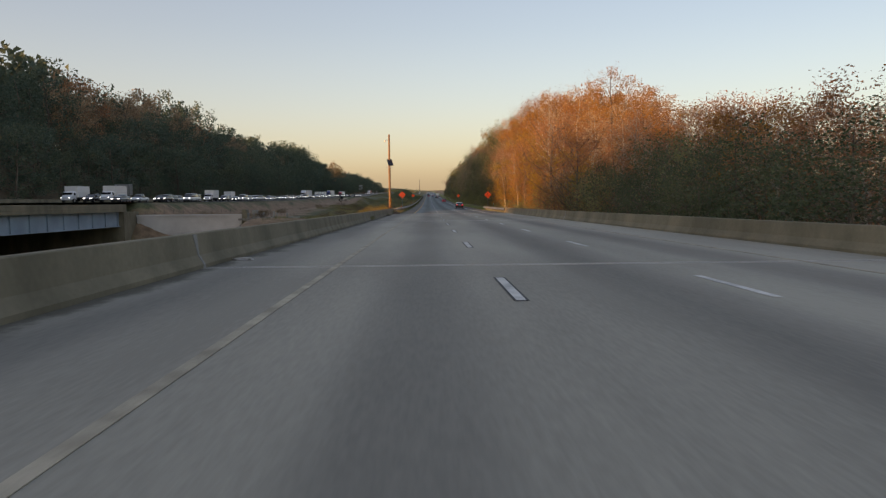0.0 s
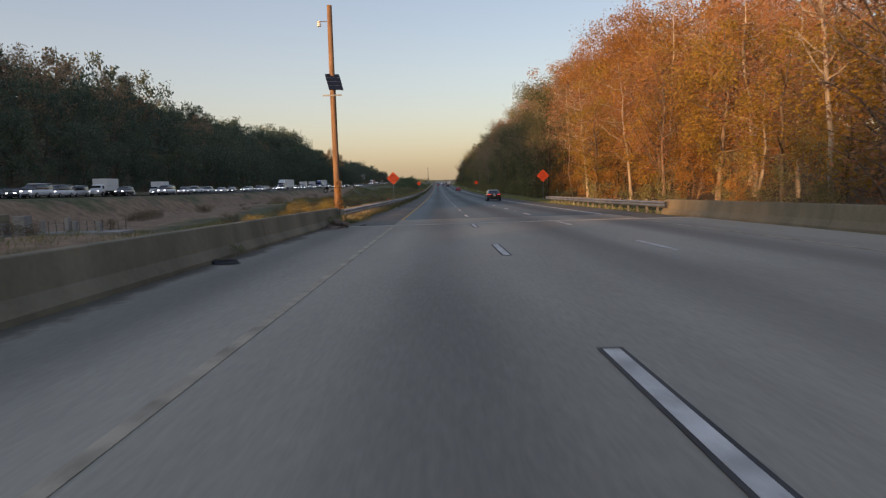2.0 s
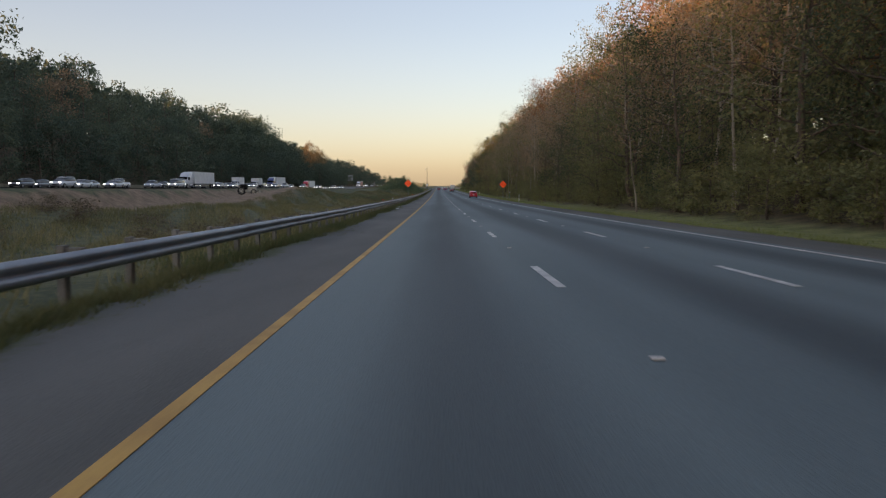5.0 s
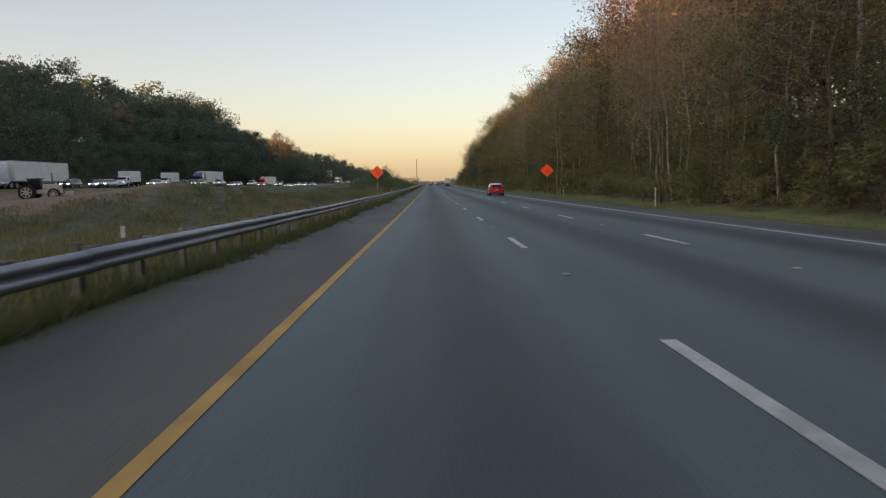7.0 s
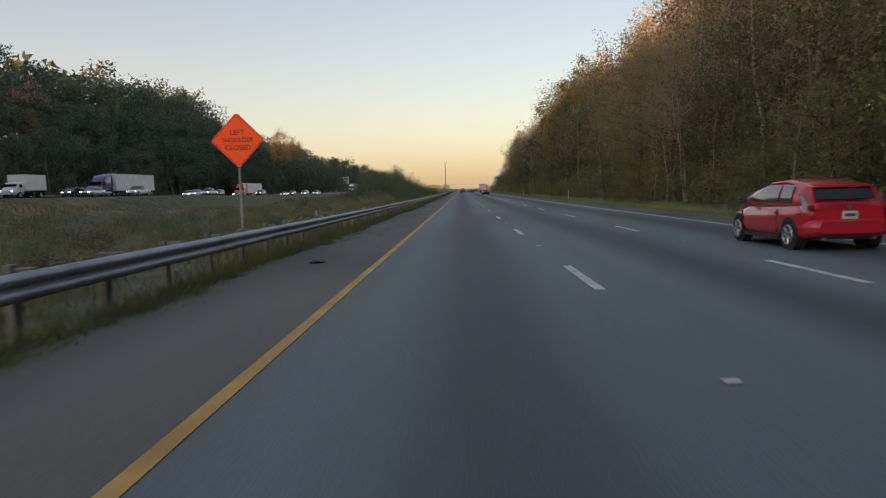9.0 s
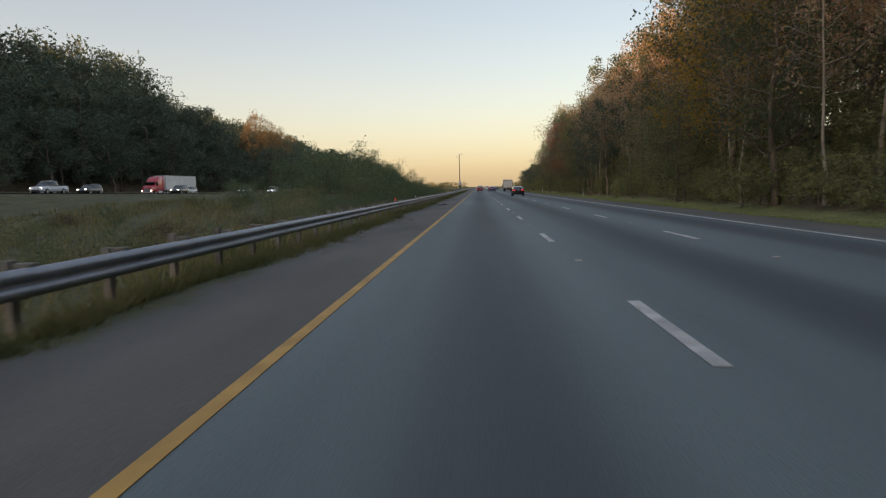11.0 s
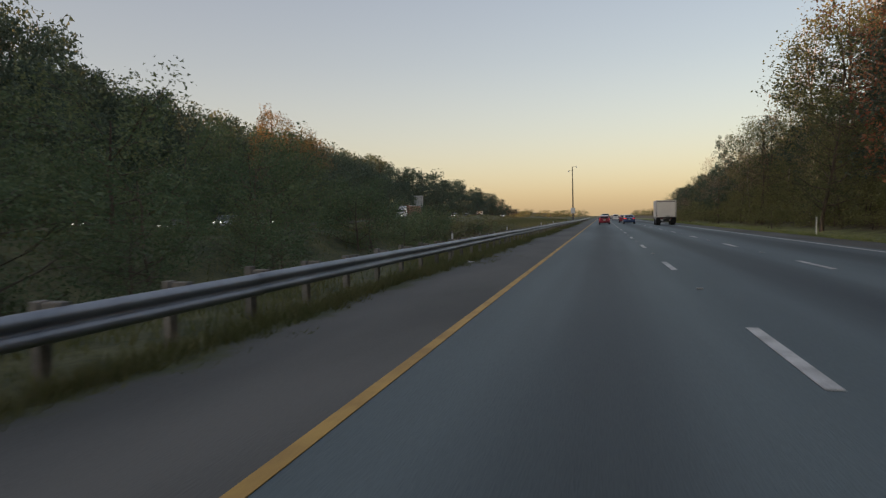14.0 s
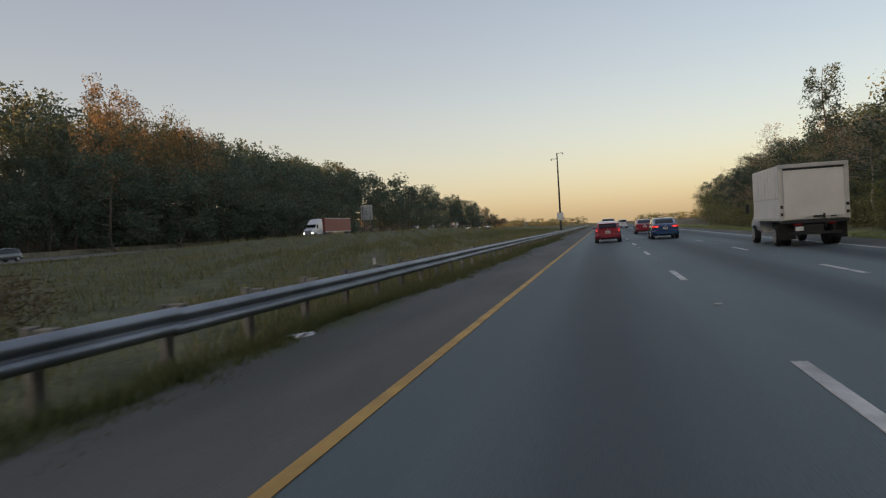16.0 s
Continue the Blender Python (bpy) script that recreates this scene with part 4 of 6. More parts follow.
UNDER = family("understory_tree", "low dense olive understory tree on the bank", "tree", 3, 251, height=8.5, crown_base=0.04, crown_r=3.4, n_limbs=13, n_leaf=3000, leaf=0.11, spread=0.74, bark=M["bark"], leafmat=M["leaf_olive"], trunk_r=0.1, subs=1, sides=5)
UNDER_O = family("understory_tree", "low understory tree with orange-brown leaves", "tree", 2, 271, height=8.5, crown_base=0.04, crown_r=3.2, n_limbs=13, n_leaf=3000, leaf=0.11, spread=0.74, bark=M["bark"], leafmat=M["leaf_orange"], trunk_r=0.1, subs=1, sides=5)
FRONT = family("woodland_tree", "full dark green tree at the wood's edge", "tree", 3, 291, height=17, crown_base=0.03, crown_r=5.6, n_limbs=18, n_leaf=4200, leaf=0.22, spread=1.15, bark=M["bark"], leafmat=M["leaf_green"], trunk_r=0.26, subs=1, sides=5)
GOLDROD = family("goldenrod", "yellow-flowered roadside weed by the pole", "weed", 2, 311, height=1.5, crown_base=0.1, crown_r=0.9, n_limbs=16, n_leaf=1700, leaf=0.036, spread=0.22, bark=M["bark"], leafmat=M["leaf_yellow"], trunk_r=0.03, subs=2, sides=5)
BACK = family("woodland_tree", "dark tree deep in the woods", "tree", 3, 331, height=21, crown_base=0.1, crown_r=5.6, n_limbs=14, n_leaf=1100, leaf=0.42, spread=1.4, bark=M["bark"], leafmat=M["leaf_green"], trunk_r=0.3, subs=0, sides=4) + family("woodland_tree", "brown tree deep in the woods", "tree", 1, 341, height=21, crown_base=0.2, crown_r=5.0, n_limbs=14, n_leaf=1100, leaf=0.38, spread=1.3, bark=M["bark"], leafmat=M["leaf_brown"], trunk_r=0.3, subs=0, sides=4)
BACK_R = family("woodland_tree", "dull brown tree deep in the woods", "tree", 2, 351, height=21, crown_base=0.05, crown_r=5.4, n_limbs=18, n_leaf=2900, leaf=0.21, spread=1.4, bark=M["bark"], leafmat=M["leaf_brown"], trunk_r=0.25, subs=0, sides=4)
SUNLIT = family("woodland_tree", "tall tree with orange and green leaves above the woods", "tree", 2, 371, height=22, crown_base=0.3, crown_r=5.4, n_limbs=30, n_leaf=7000, leaf=0.17, spread=0.85, bark=M["bark"], leafmat=M["leaf_sunlit"], trunk_r=0.28)
SHADE_TREE = family("woodland_tree", "tall tree on the crest of the slope", "tree", 2, 381, height=21, crown_base=0.05, crown_r=5.6, n_limbs=12, n_leaf=380, leaf=0.95, spread=1.5, bark=M["bark"], leafmat=M["leaf_green"], trunk_r=0.3, subs=0, sides=4)
DARK = family("dark_tree", "dark-barked tree with dense twigs and rusty leaves", "tree", 1, 391, height=19, crown_base=0.16, crown_r=4.6, n_limbs=34, n_leaf=5000, leaf=0.11, spread=0.75, bark=M["bark"], leafmat=M["leaf_rust"], trunk_r=0.26, subs=5, droop=-0.7)
UNDER_B = family("understory_tree", "low olive understory tree deep in the woods", "tree", 2, 401, height=8.5, crown_base=0.04, crown_r=3.4, n_limbs=12, n_leaf=1200, leaf=0.16, spread=0.8, bark=M["bark"], leafmat=M["leaf_olive"], trunk_r=0.1, subs=0, sides=4)
BANK = family("understory_tree", "low olive growth on the bank", "tree", 3, 431, height=8.5, crown_base=0.04, crown_r=3.4, n_limbs=10, n_leaf=700, leaf=0.25, spread=0.8, bark=M["bark"], leafmat=M["leaf_olive"], trunk_r=0.1, subs=0, sides=4)
BRUSH = family("bush", "tangled brown bush among tall weeds in the median", "bush", 3, 411, height=1.5, crown_base=0.05, crown_r=1.5, n_limbs=11, n_leaf=1700, leaf=0.05, spread=0.34, bark=M["bark"], leafmat=M["leaf_brush"], trunk_r=0.03, subs=1, sides=5)
GREEN_BRUSH = family("bush", "weedy olive-green bush behind the guard rail", "bush", 3, 421, height=1.8, crown_base=0.03, crown_r=1.6, n_limbs=11, n_leaf=1700, leaf=0.055, spread=0.4, bark=M["bark"], leafmat=M["leaf_olive"], trunk_r=0.03, subs=1, sides=5)
HEIGHT = {}
for fam_ in (ORANGE, RUST, GOLD, BARE, TWIGS, RED, DENSE, OLIVE, FAR_OLIVE, FAR_BROWN, FAR_RUST, FAR_PINE, PINE, UNDER, UNDER_O, FRONT, BACK, BACK_R, SUNLIT, SHADE_TREE, DARK):
    for k_ in fam_:
        HEIGHT[k_[4].name] = max(v.co.z for v in k_[4].vertices)

R = random.Random(5)


def plant_to(kind, x, y, top, group, lean=(0, 0), widen=1.0, bulk=False):
    """Sets a tree whose crown reaches the height top above the road."""
    z = float(land(x, y))
    s = max(0.25, (top - z) / HEIGHT[kind[4].name])
    w = min(1.25, max(0.6, s)) * R.uniform(0.88, 1.15) * widen
    return plant(kind, x, y, R.uniform(0, 360), w, s, lean, group, None, bulk)


# the skyline of the woods to the right and to the left: height at 22 m and 105 m from the road's axis
def top_right(x, y):
    return 1.4 + (np.interp(y, [0, 55, 75, 110, 150, 200, 320, 535, 558, 575, 640, 700], [8.5, 10.5, 13, 16.5, 19.5, 22, 23, 21, 16, 10.5, 10.5, 9.5]) - 1.4) * x / 22


def top_left(x, y):
    # the first four heights are for unseen trees, set to shade the right woods
    return 1.4 + (np.interp(y, [50, 75, 100, 125, 145, 200, 270, 300, 340, 400, 480, 560, 597, 607, 626, 645, 680, 760, 850, 1000], [28.5, 36, 48, 46, 37, 42, 42, 45.5, 43, 39, 37.5, 44, 43, 29, 25.5, 33, 31, 28, 27, 27]) - 1.4) * -x / 105


for row, (xo, step, low, high) in enumerate(((17.8, 5.5, 0.5, 0.92), (21.5, 6.0, 0.72, 1.04), (26.5, 7.0, 0.78, 1.08), (33.0, 11.5, 0.8, 1.06))):
    y = 8.0 + row * 4
    while y < 700:
        # sunlit stretches get orange kinds, shaded ones dark green: light put into leaf colour
        if y < 80:
            pool = [DENSE, DENSE, DENSE, OLIVE] if row < 2 else [RUST, ORANGE, RUST]
        elif y < 180:
            pool = [DENSE, DENSE, OLIVE] if row == 0 and y > 166 else [ORANGE, ORANGE, GOLD, RUST, BARE] if row < 2 else [ORANGE, RUST, ORANGE, BARE]
        elif y < 215:
            pool = [DENSE, OLIVE, DENSE, BARE] if row < 2 else [ORANGE, RUST, OLIVE, RUST]
        elif y < 440:
            pool = [OLIVE, BARE, BARE, DENSE, OLIVE] if row == 0 else [BARE, BARE, BARE, DENSE] if row == 1 else [RUST, BARE, BARE, DENSE, OLIVE]
        elif y < 560:
            pool = [DENSE, BARE, OLIVE, PINE] if row == 0 else [BARE, BARE, BARE, OLIVE, PINE] if row == 1 else [PINE, PINE, BARE, RUST]
        else:
            pool = [PINE, PINE, OLIVE, BARE] if row < 2 else [PINE, FAR_PINE, PINE, BARE]
        k = R.choice(R.choice(pool))
        x = xo + R.uniform(-1.2, 2.2) + 1.2 * math.sin(y * 0.13) + 8 * float(sstep(590, 760, y))
        plant_to(k, x, y, float(top_right(x, y)) * R.uniform(low, high) * (1.0 if y >= 112 else 0.8 if y > 92 else 0.67 if y > 62 else (0.60, 0.72, 0.80, 0.80)[row]), "right-hand woods", (R.uniform(-4, 4), R.uniform(-4, 3)))
        y += R.uniform(0.7, 1.3) * step
# dense growth behind the right-hand rows
y = 120.0
while y < 640:
    x = 41 + R.uniform(-2.5, 3.5)
    plant_to(R.choice(BACK_R), x, y, float(top_right(x, y)) * R.uniform(0.7, 0.95) * float(np.interp(y, [120, 200, 250], [0.72, 0.86, 1.0])), "right-hand woods", (0, 0), 1.0, True)
    y += R.uniform(3.2, 6)
y = 12.0
while y < 122:
    x = R.uniform(31, 43)
    plant_to(R.choice(RUST), x, y, float(top_right(x, y)) * R.uniform(0.5, 0.66), "right-hand woods", (0, 0), 1.1, True)
    y += R.uniform(1.8, 3.2)
y = 150.0
while y < 640:
    x = 47 + R.uniform(-2, 3)
    plant_to(R.choice(BACK_R), x, y, float(top_right(x, y)) * R.uniform(0.66, 0.85) * float(np.interp(y, [120, 200, 250], [0.75, 0.88, 1.0])), "right-hand woods", (0, 0), 1.15, True)
    y += R.uniform(4, 6.5)
y = 180.0
while y < 640:
    x = 34 + R.uniform(-3, 4)
    s = R.uniform(0.8, 1.3)
    plant(R.choice(UNDER_B), x, y, R.uniform(0, 360), s, s, (0, 0), "understory", None, True)
    y += R.uniform(3.0, 5.0)
# a tall bare tree that stands out over the others
plant_to(DARK[0], 17.2, 91, 14.5, "right-hand woods")
plant_to(DARK[0], 17.0, 76, 11.5, "right-hand woods")
plant_to(DARK[0], 17.6, 120, 13.0, "right-hand woods")
plant_to(TWIGS[0], 18.6, 99, 18.5, "right-hand woods")
plant_to(TWIGS[0], 24.0, 80, 14.0, "right-hand woods")
plant_to(BARE[1], 25.5, 640, 15.0, "right-hand woods")
plant_to(TWIGS[0], 22.5, 553, 23.0, "right-hand woods", (0, -7), 1.15)
plant_to(PINE[0], 24.3, 611, 17.0, "right-hand woods", (0, 0), 0.8)
# stands of slim pale trunks at the foot of the bank
for cx_, cy_, n_ in ((16.9, 472, 10), (18.0, 289, 9), (18.2, 364, 9), (17.6, 318, 5)):
    for i in range(n_):
        plant_to(R.choice(BARE), cx_ + R.uniform(-1.6, 1.6), cy_ + R.uniform(-9, 9), R.uniform(11, 16), "right-hand woods", (R.uniform(-4, 4), R.uniform(-5, 3)), 0.72)
# low growth under the right-hand trees
for xo, step in ((17.8, 6.5), (21.5, 7.5), (26.5, 10)):
    y = 10.0
    while y < 685:
        k = R.choice(UNDER_O if 80 < y < 180 and R.random() < 0.6 else UNDER if xo < 26 else UNDER_B)
        s = R.uniform(0.45, 0.9) * (0.7 if xo < 18 else 1)
        plant(k, xo + R.uniform(-1.0, 1.5) + 7 * float(sstep(590, 760, y)), y, R.uniform(0, 360), s, s * R.uniform(0.75, 1.1), (0, 0), "understory", None, xo > 26)
        y += R.uniform(0.7, 1.3) * step
# left-hand woods, beyond the other carriageway; open along the stream
for row, (xo, step, low, high) in enumerate(((-86.5, 9.5, 0.3, 0.62), (-93, 9.0, 0.55, 0.84), (-102, 9.5, 0.74, 1.0), (-113, 11.0, 0.84, 1.08))):
    y = 58.0 + 1.11 * (xo + 86.5)
    while y < 860:
        # brown and rust kinds also put the light on high crowns into leaf colour
        pool = [FRONT] if row == 0 else [FRONT, FAR_OLIVE, FAR_PINE, FAR_OLIVE] if row == 1 else [FAR_OLIVE, FAR_OLIVE, FAR_PINE, FAR_BROWN, FAR_OLIVE, FAR_PINE, FAR_BROWN, FAR_RUST if y < 330 else FAR_PINE]
        k = R.choice(R.choice(pool)) if row < 3 else R.choice(BACK if y < 440 else BACK[:3])
        if y > 470 and row < 3:
            k = R.choice(FRONT + FAR_OLIVE + FAR_OLIVE + FAR_PINE)
        sx = float(np.interp(y, [0, 600, 800, 1000], [0, 0, 26, 42]))
        x = xo + sx + R.uniform(-3, 3)
        if 690 < y < 742 and x > -78:
            x -= 14
        # before y = 128 the trees are unseen, raised to cast shade
        plant_to(k, x, y, float(top_left(x - sx * 0.4, y)) * R.uniform(low, high) * (1 + (0.75 - low) * float(sstep(128, 105, y))), "woods on the far slope", (0, 0), 1.2 if y > 470 else 1.0, row > 2)
        y += R.uniform(0.7, 1.35) * step
for xo, low in ((-97, 0.62), (-107, 0.8)):
    y = 470.0
    while y < 660:
        x = xo + R.uniform(-2, 2)
        plant_to(R.choice(FRONT), x, y, float(top_left(x, y)) * R.uniform(low - 0.14, low + 0.2), "woods on the far slope", (0, 0), 1.25, True)
        y += R.uniform(4.5, 7.5)
# low trees along the far horizon
for i in range(250):
    x, y = R.uniform(-90, 230), R.uniform(980, 1150)
    if -12 < x < 24:
        continue
    s = R.uniform(0.3, 0.75)
    plant(R.choice(BANK), x, y, R.uniform(0, 360), s * 1.6, s, (0, 0), "woods on the far slope", None, True)
# far crest, cut by the stream's valley: mostly unseen trees added to block sun
for xo, ya, yb in ((-138, 14, 900), (-149, 6, 900), (-138, -330, -92), (-149, -330, -100)):
    y = float(ya)
    while y < yb:
        x = xo + R.uniform(-3, 3)
        # low from 555 to 612 so that sun reaches the far sunlit trees
        plant_to(R.choice(SHADE_TREE if y < 540 else BACK[:3]), x, y, (27 if 555 < y < 612 else 47 if 260 < y < 540 else 55 if 90 < y <= 260 else 50 if 66 < y < 540 else 44 if 8 < y <= 66 else 40 if 0 < y <= 8 else 43) * R.uniform(0.92, 1.04), "woods on the far slope", (0, 0), 1.15, True)
        y += R.uniform(6.5, 10)
# unseen woods before the stream, added to shade the bridge
for row, (xo, step) in enumerate(((-92, 7.5), (-104, 8.5))):
    y = -200.0
    while y < -42:
        x = xo + R.uniform(-4, 4)
        plant_to(R.choice(SHADE_TREE), x, y, 31 * R.uniform(0.9, 1.05), "woods on the far slope", (0, 0), 1.0, True)
        y += R.uniform(0.7, 1.3) * step
# lower unseen growth along the stream, added for shade; a thinner stretch passes sun
for xo in (-89, -97):
    y = -40.0
    while y < 60:
        thin = 4 < y < 17
        top_ = R.uniform(8, 13) if thin else float(np.interp(y, [-40, -30, -20, -12, 4, 17, 30, 34, 40, 60], [27, 23, 18.5, 17.5, 14.5, 12.5, 13, 20, 24, 28])) * R.uniform(0.92, 1.06)
        plant_to(R.choice(BACK), xo + R.uniform(-3, 3), y, top_, "woods on the far slope", (0, 0), 1.0, True)
        y += R.uniform(5.5, 8.5) if thin else R.uniform(3.2, 5.0)
plant_to(SUNLIT[0], -88, 640, 34.0, "woods on the far slope", (0, 0), 0.95)
plant_to(SUNLIT[1], -86, 651, 31.0, "woods on the far slope", (0, 0), 0.9)
plant_to(SUNLIT[0], -85, 661, 28.5, "woods on the far slope", (0, 0), 0.9)
for x_, y_ in ((-79.5, 628), (-80, 637), (-79, 645), (-80, 653), (-79, 662), (-80, 671)):
    plant_to(R.choice(FRONT), x_, y_, R.uniform(17, 20), "woods on the far slope", (0, 0), 1.2, True)
y = 585.0
while y < 720:
    plant_to(R.choice(BACK[:3]), -83 + R.uniform(-1.5, 1.5) + 0.12 * max(0, y - 640), y, R.uniform(8, 12.5) + float(opp_z(y)), "woods on the far slope", (0, 0), 1.1, True)
    y += R.uniform(3.2, 5.5)
# thicket on the berm behind the left rail
y = 392.0
while y < 519:
    for xo, k_, first in ((-8.6, 0.45, 396), (-12.0, 0.78, 415), (-16.5, 1.0, 432), (-20.5, 0.55, 422), (-22.0, 1.15, 470), (-28, 1.2, 500)):
        if y < first:
            continue
        s = R.uniform(0.75, 1.1) * k_ * float(np.interp(y, [415, 450, 506, 520] if xo > -20 else [415, 450, 470, 503], [0.75, 1.0, 1.0, 0.5]))
        if 409 < y < 429 and -20 < xo < -10:
            continue
        plant(R.choice(THICKET), xo + R.uniform(-1.5, 1.5), y + R.uniform(-2, 2), R.uniform(0, 360), s, s * R.uniform(0.75, 1.1), (0, 0), "thicket behind the guard rail")
    y += 4.8
# shrubs along the foot of the right bank and in the median
y = 14.0
while y < 640:
    s = R.uniform(0.4, 0.9)
    plant(R.choice(SHRUB), 15.8 + R.uniform(-0.6, 2.0), y, R.uniform(0, 360), s, s * R.uniform(0.5, 0.9), (0, 0), "shrubs on the bank")
    y += R.uniform(4.5, 8.0)
for i in range(30):
    y = R.uniform(300, 425)
    s = R.uniform(0.18, 0.36)
    plant(R.choice(THICKET), R.uniform(-26, -11), y, R.uniform(0, 360), s, s * 0.8, (0, 0), "shrubs in the median")
for x_, y_, s_ in ((-4.66, 61.6, 0.11), (-4.64, 62.1, 0.13), (-4.66, 62.7, 0.09), (-4.6, 99.6, 0.14), (-4.4, 101.2, 0.18), (-4.62, 84.6, 0.1)):
    plant(R.choice(SHRUB), x_, y_, R.uniform(0, 360), s_, s_ * 0.8, (0, 0), "weeds along the parapet", 0.0)
for i in range(20):
    plant(R.choice(GOLDROD), R.uniform(-10.5, -5.7), R.uniform(90, 117), R.uniform(0, 360), R.uniform(0.6, 1.05), None, (0, 0), "goldenrod by the pole")


for i in range(44):
    y = R.uniform(112, 225)
    s = R.uniform(0.35, 0.9)
    plant(R.choice(BRUSH), R.uniform(-40, -8.5), y, R.uniform(0, 360), s * 1.3, s * R.uniform(0.6, 1.0), (0, 0), "brush in the median")
for i in range(40):
    y = R.uniform(290, 430)
    s = R.uniform(0.3, 0.75)
    plant(R.choice(GREEN_BRUSH + BRUSH[:1]), R.uniform(-24, -7.5), y, R.uniform(0, 360), s * 1.35, s * R.uniform(0.6, 1.0), (0, 0), "brush in the median")
for i in range(34):
    y = R.uniform(510, 548)
    s = R.uniform(0.4, 1.0)
    plant(R.choice(GREEN_BRUSH + BRUSH), R.uniform(-28, -9.0), y, R.uniform(0, 360), s * 1.35, s * R.uniform(0.6, 1.0), (0, 0), "brush in the median")


R = random.Random(41)
# dense undergrowth that covers the right-hand bank
for xo, step, s0 in ((17.6, 2.6, 0.30), (20.5, 2.9, 0.38), (24.5, 3.4, 0.48)):
    y = 172.0
    while y < 640:
        s = s0 * R.uniform(0.7, 1.25)
        plant(R.choice(BANK), xo + R.uniform(-0.9, 1.3), y, R.uniform(0, 360), s * 1.35, s, (0, 0), "understory", None, True)
        y += R.uniform(0.6, 1.4) * step
# single trees that stand out by their colour
plant_to(RED[0], 16.9, 503, 14.5, "right-hand woods", (0, 0), 0.95)
plant_to(RED[0], 18.6, 509, 16.5, "right-hand woods", (0, 0), 1.0)
plant_to(GOLD[0], 18.4, 420, 19.0, "right-hand woods")
plant_to(GOLD[1], 20.0, 427, 21.0, "right-hand woods")
# the low far end of the woods on the other side
for i in range(34):
    y = 862 + 80 * (i + R.random()) / 34
    x = float(np.interp(y, [862, 942], [-72, -58])) + R.uniform(-6, 3)
    plant_to(R.choice(FAR_OLIVE + FAR_PINE + FAR_BROWN), x, y, float(np.interp(y, [862, 900, 942], [19, 14, 5])) * R.uniform(0.75, 1.15), "woods on the far slope", (0, 0), 0.9, True)


def join_stuff(name, items, label, category, side):
    """One mesh out of many trees that are too far off to tell apart."""
    mats, V, F, I, off = [], [], [], [], 0
    for me, m in items:
        a = np.empty(len(me.vertices) * 3)
        me.vertices.foreach_get("co", a)
        m4 = np.array(m)
        a = a.reshape(-1, 3) @ m4[:3, :3].T + m4[:3, 3]
        q = np.empty(len(me.loops), dtype=np.int64)
        me.loops.foreach_get("vertex_index", q)
        if me.materials[0] not in mats:
            mats.append(me.materials[0])
        V.append(a)
        F.append(q.reshape(-1, side) + off)
        I.append(np.full(len(q) // side, mats.index(me.materials[0])))
        off += len(a)
    return tagged(obj(name, np.concatenate(V), np.concatenate(F), mats, None, np.concatenate(I)), label, category, kind="stuff")


join_stuff("far_woods", BULK[1::2], "dense mixed woods, with unseen trees added for shade", "woods", 3)
join_stuff("far_trunks", BULK[0::2], "dark trunks and limbs deep in the woods", "woods", 4)

# ---- vehicles ----
def ring(w, zb, zt):
    h = zt - zb
    half = [(0.80 * w, zb), (0.96 * w, zb + 0.08 * h), (1.0 * w, zb + 0.36 * h), (0.985 * w, zb + 0.62 * h), (0.93 * w, zt - 0.10 * h), (0.86 * w, zt - 0.02 * h), (0.70 * w, zt)]
    return half + [(-x, z) for x, z in reversed(half)]


def loft(rings, ys):
    n = len(rings[0])
    v = [(x, y, z) for r, y in zip(rings, ys) for x, z in r]
    f = []
    for i in range(len(ys) - 1):
        for j in range(n):
            a, b = i * n + j, i * n + (j + 1) % n
            f.append((a, b, b + n, a + n))
    f.append(tuple(range(n)))
    f.append(tuple((len(ys) - 1) * n + j for j in reversed(range(n))))
    return v, f


def mesh_part(name, v, f, mat, parent, label="", smooth=True):
    o = obj(name, v, f, mat, parent, None, smooth, label)
    for p in o.data.polygons:
        if len(p.vertices) > 4:
            p.use_smooth = False
    return o


